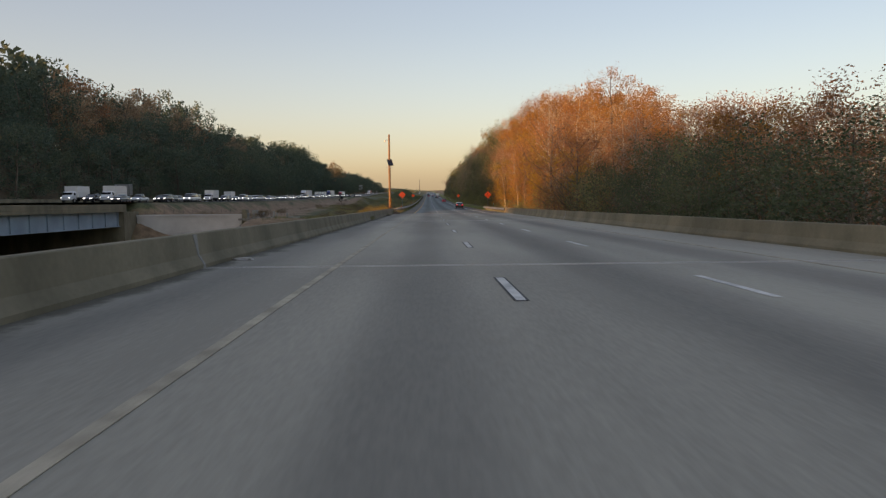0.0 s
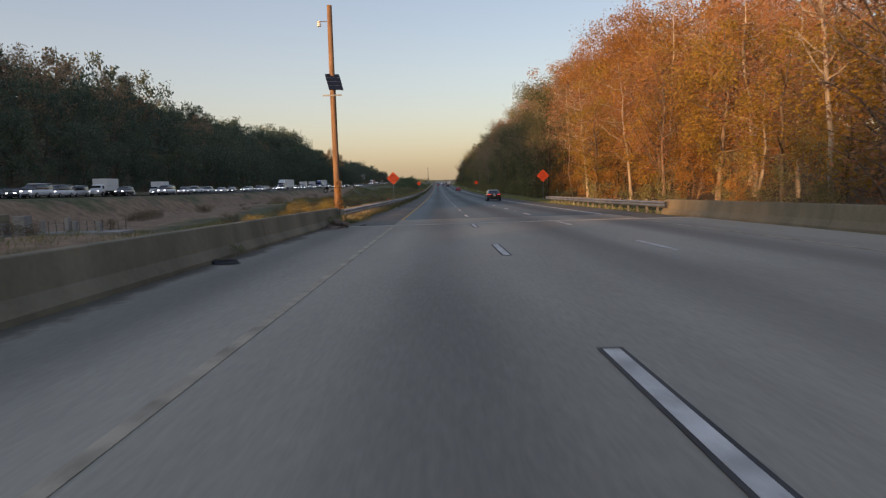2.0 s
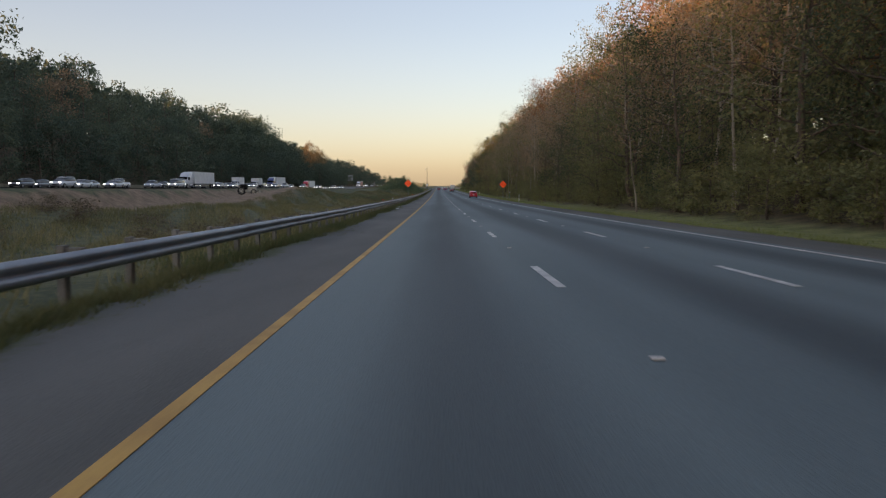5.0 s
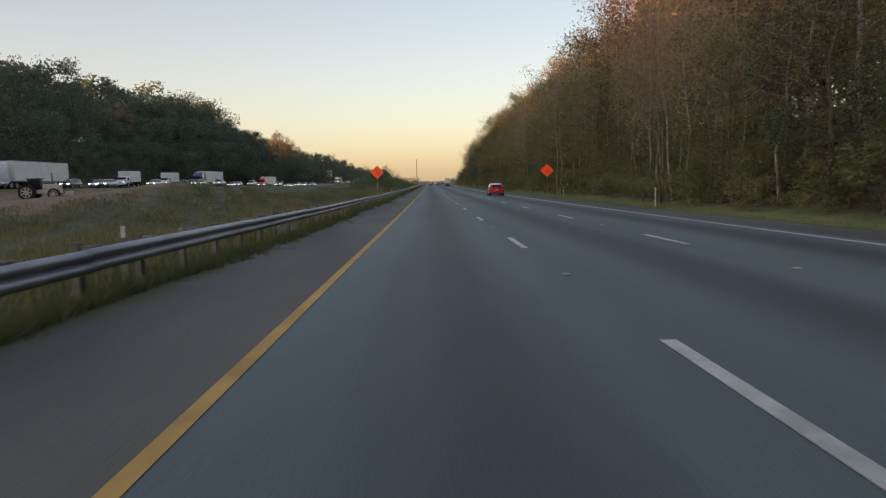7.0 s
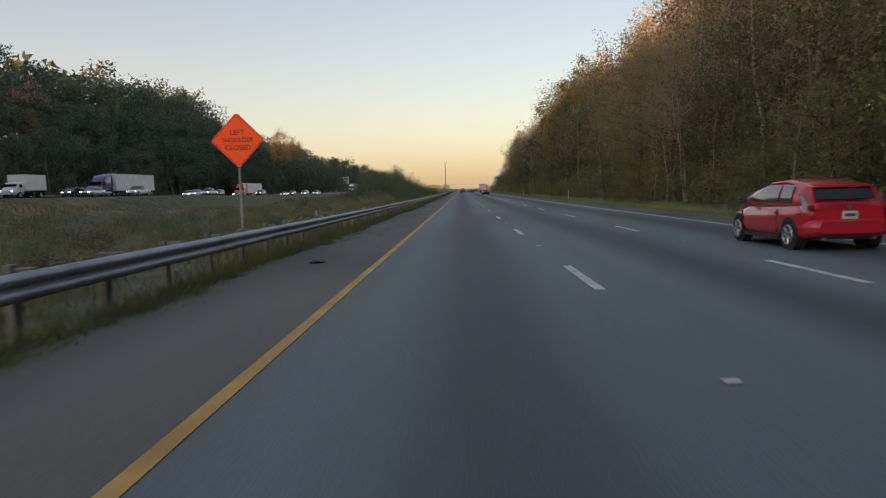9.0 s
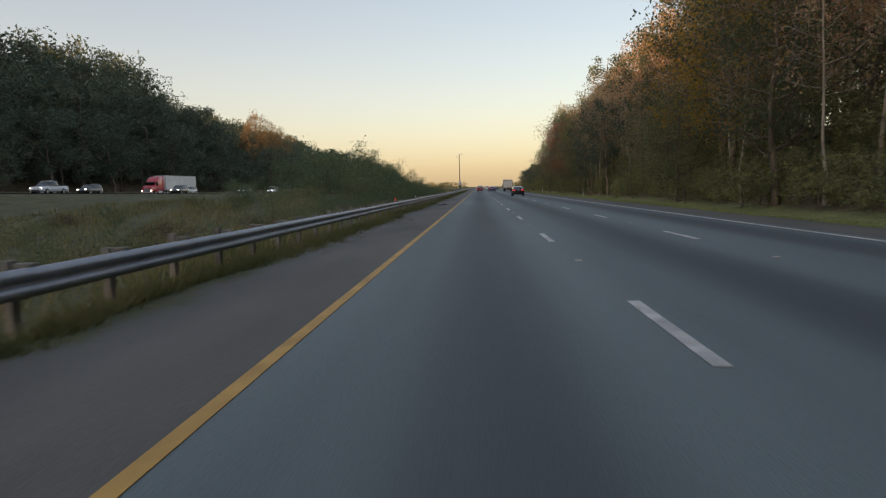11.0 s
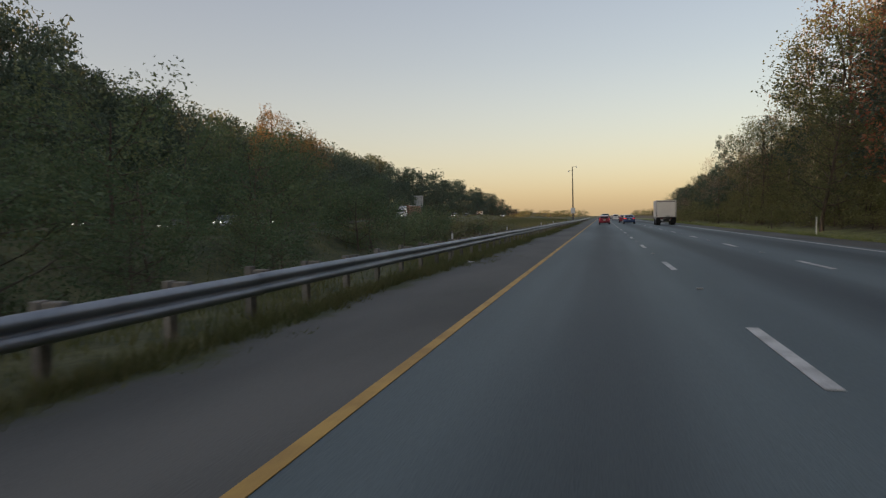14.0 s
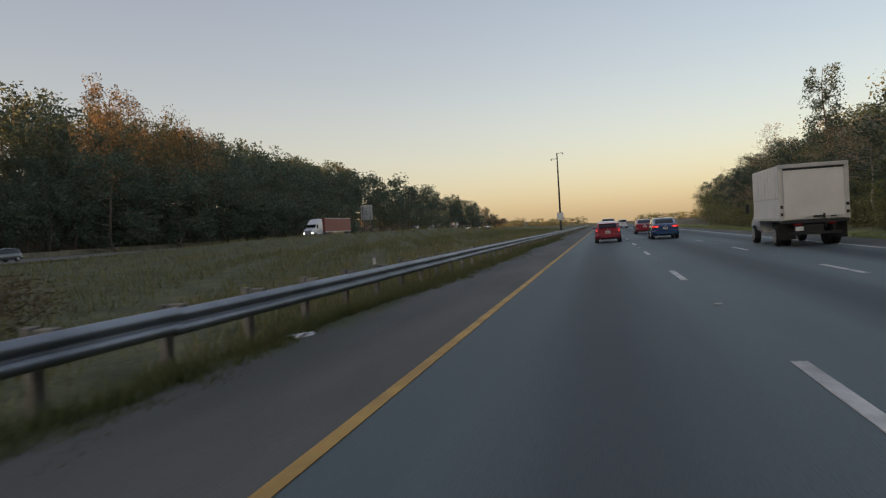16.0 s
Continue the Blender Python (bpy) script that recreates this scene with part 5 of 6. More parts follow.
def wheel(parent, x, y, r, w, side, rim_mat, name="wheel", far=False):
    if far:
        t_ = part("wheel", cyl((x - w / 2, y, r), (x + w / 2, y, r), r, None, 16), M["tyre"], parent)
        part("rim", cyl((x + side * w * 0.45, y, r), (x + side * (w / 2 + 0.02), y, r), r * 0.62, None, 12), rim_mat, t_)
        return t_
    e = new(name)
    e.parent = parent
    e.matrix_basis = pose(x, y, r)
    bm = cyl((-w / 2, 0, 0), (w / 2, 0, 0), r, None, 24)
    bmesh.ops.bevel(bm, geom=[ed for ed in bm.edges if len(ed.link_faces) == 2 and any(len(fc.verts) > 4 for fc in ed.link_faces)], offset=0.03, segments=2, affect="EDGES")
    part("tyre", bm, M["tyre"], e)
    s = side * (w / 2 + 0.004)
    bm = cyl((s - side * 0.03, 0, 0), (s, 0, 0), r * 0.66, r * 0.64, 20)
    part("rim_well", bm, M["trim"], e)
    bm = bmesh.new()
    for k in range(7):
        a = k * 2 * math.pi / 7
        cyl((s + side * 0.012, 0, 0), (s + side * 0.012, math.cos(a) * r * 0.62, math.sin(a) * r * 0.62), r * 0.10, r * 0.07, 6, bm)
    cyl((s, 0, 0), (s + side * 0.03, 0, 0), r * 0.16, None, 10, bm)
    for k in range(20):
        a, b = k * math.pi / 10, (k + 1) * math.pi / 10
        cyl((s + side * 0.008, math.cos(a) * r * 0.64, math.sin(a) * r * 0.64), (s + side * 0.008, math.cos(b) * r * 0.64, math.sin(b) * r * 0.64), 0.022, None, 5, bm)
    part("rim", bm, rim_mat, e)
    return e


CARS = {
    # length, half width, belt, roof, wheel radius, axles, body stations (y, width, bottom, top), cabin (base rear, roof rear, roof front, base front)
    "sedan": (4.85, 0.92, 0.98, 1.46, 0.34, (1.0, 3.85), ((0, .74, .42, .90), (.06, .86, .34, 1.0), (.22, .95, .26, 1.07), (.6, .98, .22, 1.08), (1.4, 1.0, .20, 1.0), (3.4, 1.0, .20, .98), (4.1, .97, .22, .90), (4.6, .88, .26, .78), (4.8, .76, .32, .68), (4.85, .66, .38, .62)), (0.55, 1.5, 2.75, 3.6)),
    "coupe": (4.65, 0.91, 0.95, 1.39, 0.36, (0.95, 3.75), ((0, .72, .44, .86), (.06, .86, .34, .96), (.2, .95, .26, 1.05), (.55, .99, .20, 1.05), (1.2, 1.0, .18, .98), (3.2, 1.0, .18, .94), (4.0, .97, .20, .86), (4.4, .88, .25, .74), (4.6, .74, .3, .64), (4.65, .64, .36, .58)), (0.45, 1.5, 2.5, 3.35)),
    "hatch": (4.05, 0.87, 0.95, 1.45, 0.31, (0.68, 3.25), ((0, .82, .40, .90), (.05, .91, .32, .97), (.18, .98, .26, 1.0), (.5, 1.0, .22, .99), (1.4, 1.0, .20, .95), (2.8, 1.0, .20, .90), (3.4, .96, .22, .80), (3.75, .86, .26, .70), (4.0, .74, .32, .60), (4.05, .64, .38, .55)), (0.07, 0.42, 1.95, 3.3)),
    "suv": (4.6, 0.93, 1.12, 1.70, 0.36, (0.85, 3.65), ((0, .80, .48, 1.05), (.06, .92, .38, 1.14), (.2, .98, .32, 1.16), (.6, 1.0, .28, 1.15), (1.4, 1.0, .26, 1.12), (3.2, 1.0, .26, 1.10), (3.9, .97, .28, 1.04), (4.35, .90, .32, .92), (4.55, .8, .38, .8), (4.6, .7, .42, .72)), (0.06, 0.36, 2.6, 3.45)),
    "pickup": (5.7, 0.98, 1.12, 1.82, 0.39, (1.2, 4.7), ((0, .9, .55, 1.05), (.05, .97, .5, 1.12), (.3, 1.0, .42, 1.14), (2.0, 1.0, .38, 1.12), (3.0, 1.0, .36, 1.12), (4.3, 1.0, .36, 1.12), (5.1, .97, .38, 1.08), (5.5, .9, .42, 1.0), (5.65, .82, .48, .9), (5.7, .74, .5, .82)), (2.05, 2.25, 3.5, 4.35)),
    "van": (5.6, 0.97, 1.25, 2.05, 0.36, (1.1, 4.4), ((0, .88, .5, 1.2), (.05, .95, .42, 1.26), (.3, 1.0, .36, 1.27), (2.0, 1.0, .34, 1.26), (3.8, 1.0, .34, 1.25), (4.6, .98, .36, 1.18), (5.2, .92, .38, 1.02), (5.5, .84, .42, .9), (5.6, .74, .46, .8)), (0.04, 0.18, 3.9, 4.9)),
}


# where the side glass begins and ends: offsets from the cabin's rear and front corners, at the belt and under the roof
SIDE_GLASS = {"sedan": ((0.75, 0.25), (0.28, 0.05)), "coupe": ((0.85, 0.35), (0.3, 0.05)), "hatch": ((0.62, 0.34), (0.3, 0.05)), "suv": ((0.45, 0.3), (0.3, 0.05)), "pickup": ((0.15, 0.12), (0.3, 0.05)), "van": ((2.4, 2.2), (0.35, 0.05))}


def car(name, style, paint, label, lights="tail", group="", far=False):
    """A road car built with its rear bumper at y = 0 and its nose towards +y."""
    L, w, belt, roof, wr, axles, st, (cr, rr, rf, cf) = CARS[style]
    e = new(name)
    tagged(e, label, "car" if style != "van" else "van", group)
    v, f = loft([ring(w * a, zb, zt) for _, a, zb, zt in st], [s[0] for s in st])
    body = mesh_part("body", v, f, M[paint], e)
    # cabin: dark glass all round under a painted roof on pillars
    wt = w * 0.74
    tops = [(cr, belt + 0.01, 0.90), (cr + (rr - cr) * 0.6, belt + (roof - belt) * 0.72, 0.95), (rr, roof - (0.10 if style == "hatch" else 0.02), 1.0), ((rr + rf) / 2, roof, 1.0), (rf, roof - 0.03, 1.0), (cf - (cf - rf) * 0.45, belt + (roof - belt) * 0.55, 0.97), (cf, belt + 0.0, 0.92)]
    rings_ = []
    for _, zt, k in tops:
        u = (zt - belt) / (roof - belt)
        ww = w * 0.93 * k
        wtop = ww + (wt - ww) * max(0, u)
        rings_.append([(ww, belt - 0.06), (ww, belt), ((ww + wtop) / 2 + 0.02 * u, belt + (zt - belt) * 0.5), (wtop, belt + (zt - belt) * 0.9), (wtop * 0.82, zt), (-wtop * 0.82, zt), (-wtop, belt + (zt - belt) * 0.9), (-(ww + wtop) / 2 - 0.02 * u, belt + (zt - belt) * 0.5), (-ww, belt), (-ww, belt - 0.06)])
    v, f = loft(rings_, [t[0] for t in tops])
    if far:
        mesh_part("glazing", v, f, M["glass"], e, "dark tinted glass")
    else:
        mesh_part("cabin", v, f, M[paint], e)

        def half(y, z):
            k = np.interp(y, [t[0] for t in tops], [t[2] for t in tops])
            u = min(1.0, max(0.0, (z - belt) / (roof - belt)))
            return w * 0.93 * k + (wt - w * 0.93 * k) * u + 0.03 * math.sin(math.pi * u) + 0.012
        back, front = SIDE_GLASS[style]
        split = (rr + rf) / 2 + 0.08
        top_z = roof - 0.095
        for sx in (-1, 1):
            edge = lambda v: (cr + back[0] + (rr + back[1] - cr - back[0]) * v, cf - front[0] + (rf - front[1] - cf + front[0]) * v)
            for pane in ((0, 1) if style not in ("coupe", "pickup") else (2,)):
                vs, nu, nv = [], 6, 5
                for j in range(nv + 1):
                    v_ = j / nv
                    y0_, y1_ = edge(v_)
                    if pane == 0:
                        y1_ = max(y0_ + 0.02, split - 0.045)
                    elif pane == 1:
                        y0_ = min(y1_ - 0.02, split + 0.045)
                    z_ = belt + 0.035 + (top_z - belt - 0.035) * v_
                    for i in range(nu + 1):
                        y_ = y0_ + (y1_ - y0_) * i / nu
                        vs.append((sx * half(y_, z_), y_, z_))
                fs = [(j * (nu + 1) + i, j * (nu + 1) + i + 1, (j + 1) * (nu + 1) + i + 1, (j + 1) * (nu + 1) + i) for j in range(nv) for i in range(nu)]
                mesh_part("side_window", vs, fs if sx > 0 else [q[::-1] for q in fs], M["glass_side"], e, "tinted side window, sky's paleness put into its colour")
        for nm, seq, lo, hi in (("rear_window", (tops[0], tops[1], tops[2]), 0.16 if style in ("sedan", "coupe") else 0.22, 0.9), ("windscreen", (tops[6], tops[5], tops[4]), 0.08, 0.93)):
            out = -1 if nm == "rear_window" else 1
            vs, nv = [], 6
            for j in range(nv + 1):
                v_ = lo + (hi - lo) * j / nv
                z_ = belt + (seq[2][1] - belt) * v_
                y_ = float(np.interp(z_, [q[1] for q in seq], [q[0] for q in seq]))
                hw = (half(y_, z_) - 0.012) * 0.80 - 0.01
                for i in range(5):
                    c_ = -1 + i / 2
                    vs.append((hw * c_, y_ + out * (0.014 + 0.0 * c_), z_ + 0.012))
            fs = [(j * 5 + i, j * 5 + i + 1, j * 5 + i + 6, j * 5 + i + 5) for j in range(nv) for i in range(4)]
            mesh_part(nm, vs, fs if out < 0 else [q[::-1] for q in fs], M["glass"], e, "dark glass")
    sag = 0.085 if style == "hatch" else 0.0
    rv = []
    for y_, zz, k_ in ((rr - 0.10, roof - 0.045 - sag, 0.99), (rr + 0.06, roof - 0.004 - sag, 1.0), ((rr + rf) / 2, roof + 0.016, 1.0), (rf - 0.05, roof - 0.006, 1.0), (rf + 0.10, roof - 0.06, 0.99)):
        t_ = wt * k_
        rv.append([(t_ + 0.02, zz - 0.075), (t_ + 0.008, zz - 0.03), (t_ * 0.84, zz + 0.004), (0, zz + 0.016), (-t_ * 0.84, zz + 0.004), (-t_ - 0.008, zz - 0.03), (-t_ - 0.02, zz - 0.075)])
    v, f = loft(rv, (rr - 0.10, rr + 0.06, (rr + rf) / 2, rf - 0.05, rf + 0.10))
    mesh_part("roof", v, f, M[paint], e)
    for sx in (-1, 1):
        for ya in axles:
            if far:
                wheel(e, sx * (w - 0.10), ya, wr, 0.225, sx, M["rim"], "wheel", True)
                continue
            arch = cyl((sx * (w - 0.22), ya, wr + 0.02), (sx * (w * (1.0 if ya < 2 else 0.975) + 0.006), ya, wr + 0.02), wr + 0.05, None, 22)
            part("wheel_arch", arch, M["trim"], e)
            wheel(e, sx * (w - 0.105), ya, wr, 0.225, sx, M["rim"], "wheel", far)
        if far:
            part("headlight", box(sx * w * 0.66 - 0.17, L - 0.30, belt - 0.36, sx * w * 0.66 + 0.17, L - 0.04, belt - 0.20, 0.03), M["head"], e, "bright headlight")
            continue
        part("sill", box(sx * w - 0.03, axles[0] + wr + 0.1, 0.19, sx * w + 0.012, axles[1] - wr - 0.1, 0.27), M["trim"], e)
        part("mirror", box(sx * (w + 0.05) - 0.085, cf - 0.50, belt + 0.0, sx * (w + 0.05) + 0.085, cf - 0.40, belt + 0.12, 0.03), M["trim" if style == "hatch" else paint], e)
        for yd in ((rr + rf) / 2 + 0.05, cf - 0.25) + ((rr - 0.35,) if style in ("sedan", "suv") else ()):
            part("door_seam", box(sx * w * 0.985 - 0.012, yd, 0.34, sx * w * 0.985 + 0.014, yd + 0.012, belt - 0.12), M["trim"], e)
        for yd in ((rr + rf) / 2 + 0.14, rr - 0.2):
            part("door_handle", box(sx * w * 0.985 - 0.01, yd, belt - 0.2, sx * w * 0.985 + 0.03, yd + 0.16, belt - 0.165, 0.008), M[paint], e)
        tall = style in ("suv", "hatch", "van", "pickup")
        zt_ = belt - 0.06 if not tall else belt + 0.06
        if style == "hatch":
            q = [(0.80 * w, -0.012, belt - 0.17), (0.982 * w, 0.12, belt - 0.15), (0.93 * w, 0.32, belt + 0.22), (0.84 * w, 0.15, belt + 0.20)]
            vs = [(sx * x_, y_, z_) for x_, y_, z_ in q] + [(sx * (x_ - 0.06), y_ + 0.22, z_) for x_, y_, z_ in q]
            lamp = mesh_part("tail_light", vs, [(0, 1, 2, 3), (0, 4, 5, 1), (1, 5, 6, 2), (2, 6, 7, 3), (3, 7, 4, 0)], M["lamp_clear"], e, "tall pale clear and red tail light", False)
            part("lamp_lens", box(sx * 0.85 * w - 0.05, -0.02, belt - 0.12, sx * 0.85 * w + 0.05, 0.1, belt + 0.0, 0.02), M[lights], lamp)
        elif tall:
            lamp = part("tail_light", box(sx * w * 0.86 - 0.075, 0.0, belt - 0.24, sx * w * 0.86 + 0.075, 0.26, zt_, 0.03), M[lights], e, "red tail light")
        if tall:
            if lights == "tail":
                part("lamp_core", box(sx * w * 0.86 - 0.03, -0.012, belt - 0.16, sx * w * 0.86 + 0.03, -0.002, belt - 0.06), M["tail_core"], lamp)
        else:
            v, f = loft([[(sx * w * 0.90, belt - 0.13), (sx * w * 0.90, belt - 0.03), (sx * w * 0.48, belt - 0.05), (sx * w * 0.44, belt - 0.09), (sx * w * 0.48, belt - 0.14), (sx * w * 0.72, belt - 0.18)], [(sx * w * 0.975, belt - 0.14), (sx * w * 0.965, belt - 0.04), (sx * w * 0.48, belt - 0.05), (sx * w * 0.44, belt - 0.09), (sx * w * 0.48, belt - 0.14), (sx * w * 0.74, belt - 0.19)]], [-0.012, 0.26])
            lamp = mesh_part("tail_light", v, f, M[lights], e, "red tail light", False)
            if lights == "tail":
                part("lamp_core", box(sx * w * 0.66 - 0.11, -0.02, belt - 0.115, sx * w * 0.66 + 0.11, -0.014, belt - 0.085), M["tail_core"], lamp)
        part("headlight", box(sx * w * 0.58 - 0.15, L - 0.34, belt - 0.36, sx * w * 0.58 + 0.15, L - 0.12, belt - 0.24, 0.03), M["head_off"], e, "clear headlight glass")
        part("exhaust", cyl((sx * 0.5, -0.02, 0.27), (sx * 0.5, 0.3, 0.27), 0.045, None, 10), M["steel_grey"], e)
    v, f = loft([ring(w * 0.72, 0.36, 0.60), ring(w * 0.88, 0.31, 0.635), ring(w * 0.975, 0.285, 0.645), ring(w * 1.004, 0.28, 0.645)], [-0.10, -0.07, 0.04, 0.3])
    mesh_part("bumper", v, f, M[paint], e)
    part("diffuser", box(-w * 0.74, -0.02, 0.24, w * 0.74, 0.3, 0.41, 0.03), M["trim"], e)
    part("grille", box(-w * 0.55, L - 0.09, 0.40, w * 0.55, L + 0.012, 0.60, 0.03), M["trim"], e)
    if far:
        return e
    pl = part("number_plate", box(-0.155, -0.05, belt - 0.30 if style != "coupe" else 0.46, 0.155, -0.03, belt - 0.14 if style != "coupe" else 0.62, 0.006), M["plate"], e)
    zc = (belt - 0.22) if style != "coupe" else 0.54
    part("plate_bar", box(-0.11, -0.056, zc - 0.03, 0.11, -0.05, zc + 0.03), M["grey"], pl)
    part("badge", cyl((0, -0.035, belt - 0.06), (0, -0.01, belt - 0.06), 0.05, None, 12), M["rim"], e)
    if style in ("hatch", "suv"):
        part("spoiler", box(-wt * 0.93, rr - 0.22, roof - 0.085 - sag, wt * 0.93, rr + 0.05, roof - 0.035 - sag, 0.02), M[paint], e)
        part("rear_wiper", box(-0.02, cr + 0.02, belt + 0.04, 0.3, cr + 0.05, belt + 0.06), M["trim"], e)
    if style == "pickup":
        part("bed", box(-w * 0.88, 0.12, 1.10, w * 0.88, 1.95, 1.135), M["trim"], e)
    return e


def box_truck(name, label, cab="white", group="", length=6.6, far=False):
    """A box van on a truck chassis: rear frame at y = 0, nose towards +y."""
    e = new(name)
    tagged(e, label, "truck", group)
    w, z0, z1 = 1.25, 1.05, 3.22
    cargo = part("cargo_box", box(-w, 0.03, z0, w, length - 1.95, z1, 0.03), M["box_white"], e, "off-white cargo box")
    door = part("roll_door", box(-1.08, -0.015, z0 + 0.12, 1.08, 0.03, z1 - 0.22), M["box_white"], e, "pale roll-up door")
    for i in range(1, 1 if far else 9):
        zz = z0 + 0.12 + i * 0.21
        part("door_seam", box(-1.08, -0.0175, zz, 1.08, -0.0155, zz + 0.003), M["box_white"], door)
    part("frame_top", box(-w - 0.01, -0.03, z1 - 0.13, w + 0.01, 0.06, z1 + 0.02, 0.02), M["box_frame"], e)
    part("door_header", box(-1.08, -0.025, z1 - 0.215, 1.08, 0.0, z1 - 0.14), M["trim"], e, "dark gap over the roll-up door")
    for sx in (-1, 1):
        part("frame_side", box(sx * 1.175 - 0.08, -0.03, z0 - 0.04, sx * 1.175 + 0.08, 0.05, z1 - 0.135, 0.02), M["box_frame"], e)
        for zz in (1.22, 1.52):
            part("marker_light", box(sx * 1.17 - 0.05, -0.055, zz, sx * 1.17 + 0.05, -0.03, zz + 0.12, 0.01), M["trim"], e)
        part("side_rail", box(sx * w - 0.008, 0.1, 1.9, sx * w + 0.018, length - 2.0, 1.96), M["box_frame"], e)
        part("side_rail", box(sx * w - 0.008, 0.1, z0, sx * w + 0.018, length - 2.0, z0 + 0.1), M["box_frame"], e)
        for k in range(0 if far else 7):
            yy = 0.5 + k * 0.6
            part("side_rib", box(sx * w - 0.008, yy, 1.97, sx * w + 0.010, yy + 0.025, z1 - 0.1), M["box_frame"], cargo)
        part("mud_flap", box(sx * 0.92 - 0.32, 0.35, 0.28, sx * 0.92 + 0.32, 0.37, 0.98), M["tyre"], e)
        for xx in (1.06, 0.77):
            wheel(e, sx * xx, 1.25, 0.42, 0.25, sx, M["steel_grey"], "wheel", far)
        wheel(e, sx * 0.98, length - 0.95, 0.42, 0.26, sx, M["steel_grey"], "wheel", far)
        part("chassis_rail", box(sx * 0.43 - 0.05, 0.1, 0.72, sx * 0.43 + 0.05, length - 0.5, 0.92), M["trim"], e)
        part("tail_light", box(sx * 0.62 - 0.14, -0.03, 0.84, sx * 0.62 + 0.14, 0.0, 0.95, 0.01), M["tail_off"], e, "red tail light")
    part("rear_bumper", box(-1.2, -0.06, 0.90, 1.2, 0.12, 1.03, 0.02), M["trim"], e)
    part("under_guard", box(-0.95, 0.0, 0.46, 0.95, 0.10, 0.56, 0.01), M["trim"], e)
    for sx in (-0.7, 0.7):
        part("guard_strut", box(sx - 0.04, 0.02, 0.56, sx + 0.04, 0.09, 0.90), M["trim"], e)
    part("door_latch", box(-0.05, -0.07, 1.12, 0.35, -0.02, 1.19, 0.01), M["trim"], e)
    part("latch_handle", box(0.30, -0.09, 1.06, 0.36, -0.03, 1.26, 0.01), M["trim"], e)
    part("latch_handle", box(0.55, -0.09, 1.12, 0.75, -0.03, 1.16, 0.01), M["trim"], e)
    part("tow_frame", box(-0.35, 0.05, 0.52, 0.35, 0.2, 0.86, 0.03), M["trim"], e)
    part("number_plate", box(-0.72, -0.075, 0.62, -0.42, -0.06, 0.78), M["plate"], e)
    v, f = loft([ring(1.02, 0.5, 2.15), ring(1.04, 0.5, 2.2), ring(1.04, 0.5, 2.1), ring(1.0, 0.5, 1.35), ring(0.96, 0.5, 1.2), ring(0.8, 0.55, 1.0)], [length - 1.9, length - 1.6, length - 0.95, length - 0.35, length + 0.15, length + 0.35])
    mesh_part("cab", v, f, M[cab], e)
    part("windscreen", box(-0.85, length - 0.9, 1.45, 0.85, length - 0.5, 1.95, 0.1), M["glass"], e)
    for sx in (-1, 1):
        part("side_window", box(sx * 1.02 - 0.03, length - 1.5, 1.4, sx * 1.02 + 0.03, length - 0.95, 1.9, 0.02), M["glass"], e)
        part("headlight", box(sx * 0.7 - 0.14, length + 0.12, 0.85, sx * 0.7 + 0.14, length + 0.34, 1.05, 0.02), M["head"], e, "bright headlight")
        part("mirror", box(sx * 1.28 - 0.08, length - 0.75, 1.4, sx * 1.28 + 0.08, length - 0.68, 1.85, 0.02), M["trim"], e)
    return e


def semi(name, label, cab, group="", trailer="box_white"):
    """An articulated lorry: trailer rear at y = 0, nose towards +y."""
    e = new(name)
    tagged(e, label, "lorry", group)
    w = 1.28
    part("trailer", box(-w, 0, 1.15, w, 14.6, 4.05, 0.03), M[trailer], e, "long " + ("white" if trailer == "box_white" else "dull red") + " trailer")
    for sx in (-1, 1):
        part("trailer_rail", box(sx * w - 0.01, 0.05, 1.12, sx * w + 0.02, 14.5, 1.26), M["box_frame"], e)
        part("trailer_rail", box(sx * w - 0.01, 0.05, 3.94, sx * w + 0.02, 14.5, 4.06), M["box_frame"], e)
        part("side_skirt", box(sx * 1.2 - 0.02, 4.2, 0.4, sx * 1.2 + 0.02, 10.5, 1.12), M["grey"], e)
        for yy in (1.2, 2.5, 14.2, 15.5, 19.3):
            wheel(e, sx * 1.05, yy, 0.5, 0.42, sx, M["steel_grey"], "wheel", True)
        part("fuel_tank", cyl((sx * 0.98, 16.3, 0.75), (sx * 0.98, 17.9, 0.75), 0.3, None, 14), M["rim"], e)
        part("headlight", box(sx * 0.9 - 0.15, 20.2, 0.9, sx * 0.9 + 0.15, 20.38, 1.15, 0.03), M["head"], e, "bright headlight")
        part("mirror", box(sx * 1.42 - 0.09, 18.6, 1.9, sx * 1.42 + 0.09, 18.68, 2.6, 0.02), M["trim"], e)
        part("side_window", box(sx * 1.14 - 0.03, 17.9, 2.0, sx * 1.14 + 0.03, 18.6, 2.7, 0.03), M["glass"], e)
    part("chassis", box(-0.45, 12.5, 0.7, 0.45, 20.0, 1.0), M["trim"], e)
    v, f = loft([ring(1.18, 0.6, 3.85), ring(1.2, 0.6, 3.9), ring(1.2, 0.6, 3.6), ring(1.17, 0.6, 2.85), ring(1.1, 0.55, 1.95), ring(1.05, 0.55, 1.85), ring(0.98, 0.5, 1.6)], [15.6, 16.2, 17.4, 18.3, 18.95, 20.0, 20.35])
    mesh_part("cab", v, f, M[cab], e)
    part("windscreen", box(-0.95, 18.35, 2.05, 0.95, 18.86, 2.75, 0.12), M["glass"], e)
    part("grille", box(-0.6, 20.2, 0.75, 0.6, 20.4, 1.5, 0.04), M["rim"], e)
    part("bumper", box(-1.15, 20.1, 0.4, 1.15, 20.45, 0.72, 0.05), M["rim"], e)
    return e


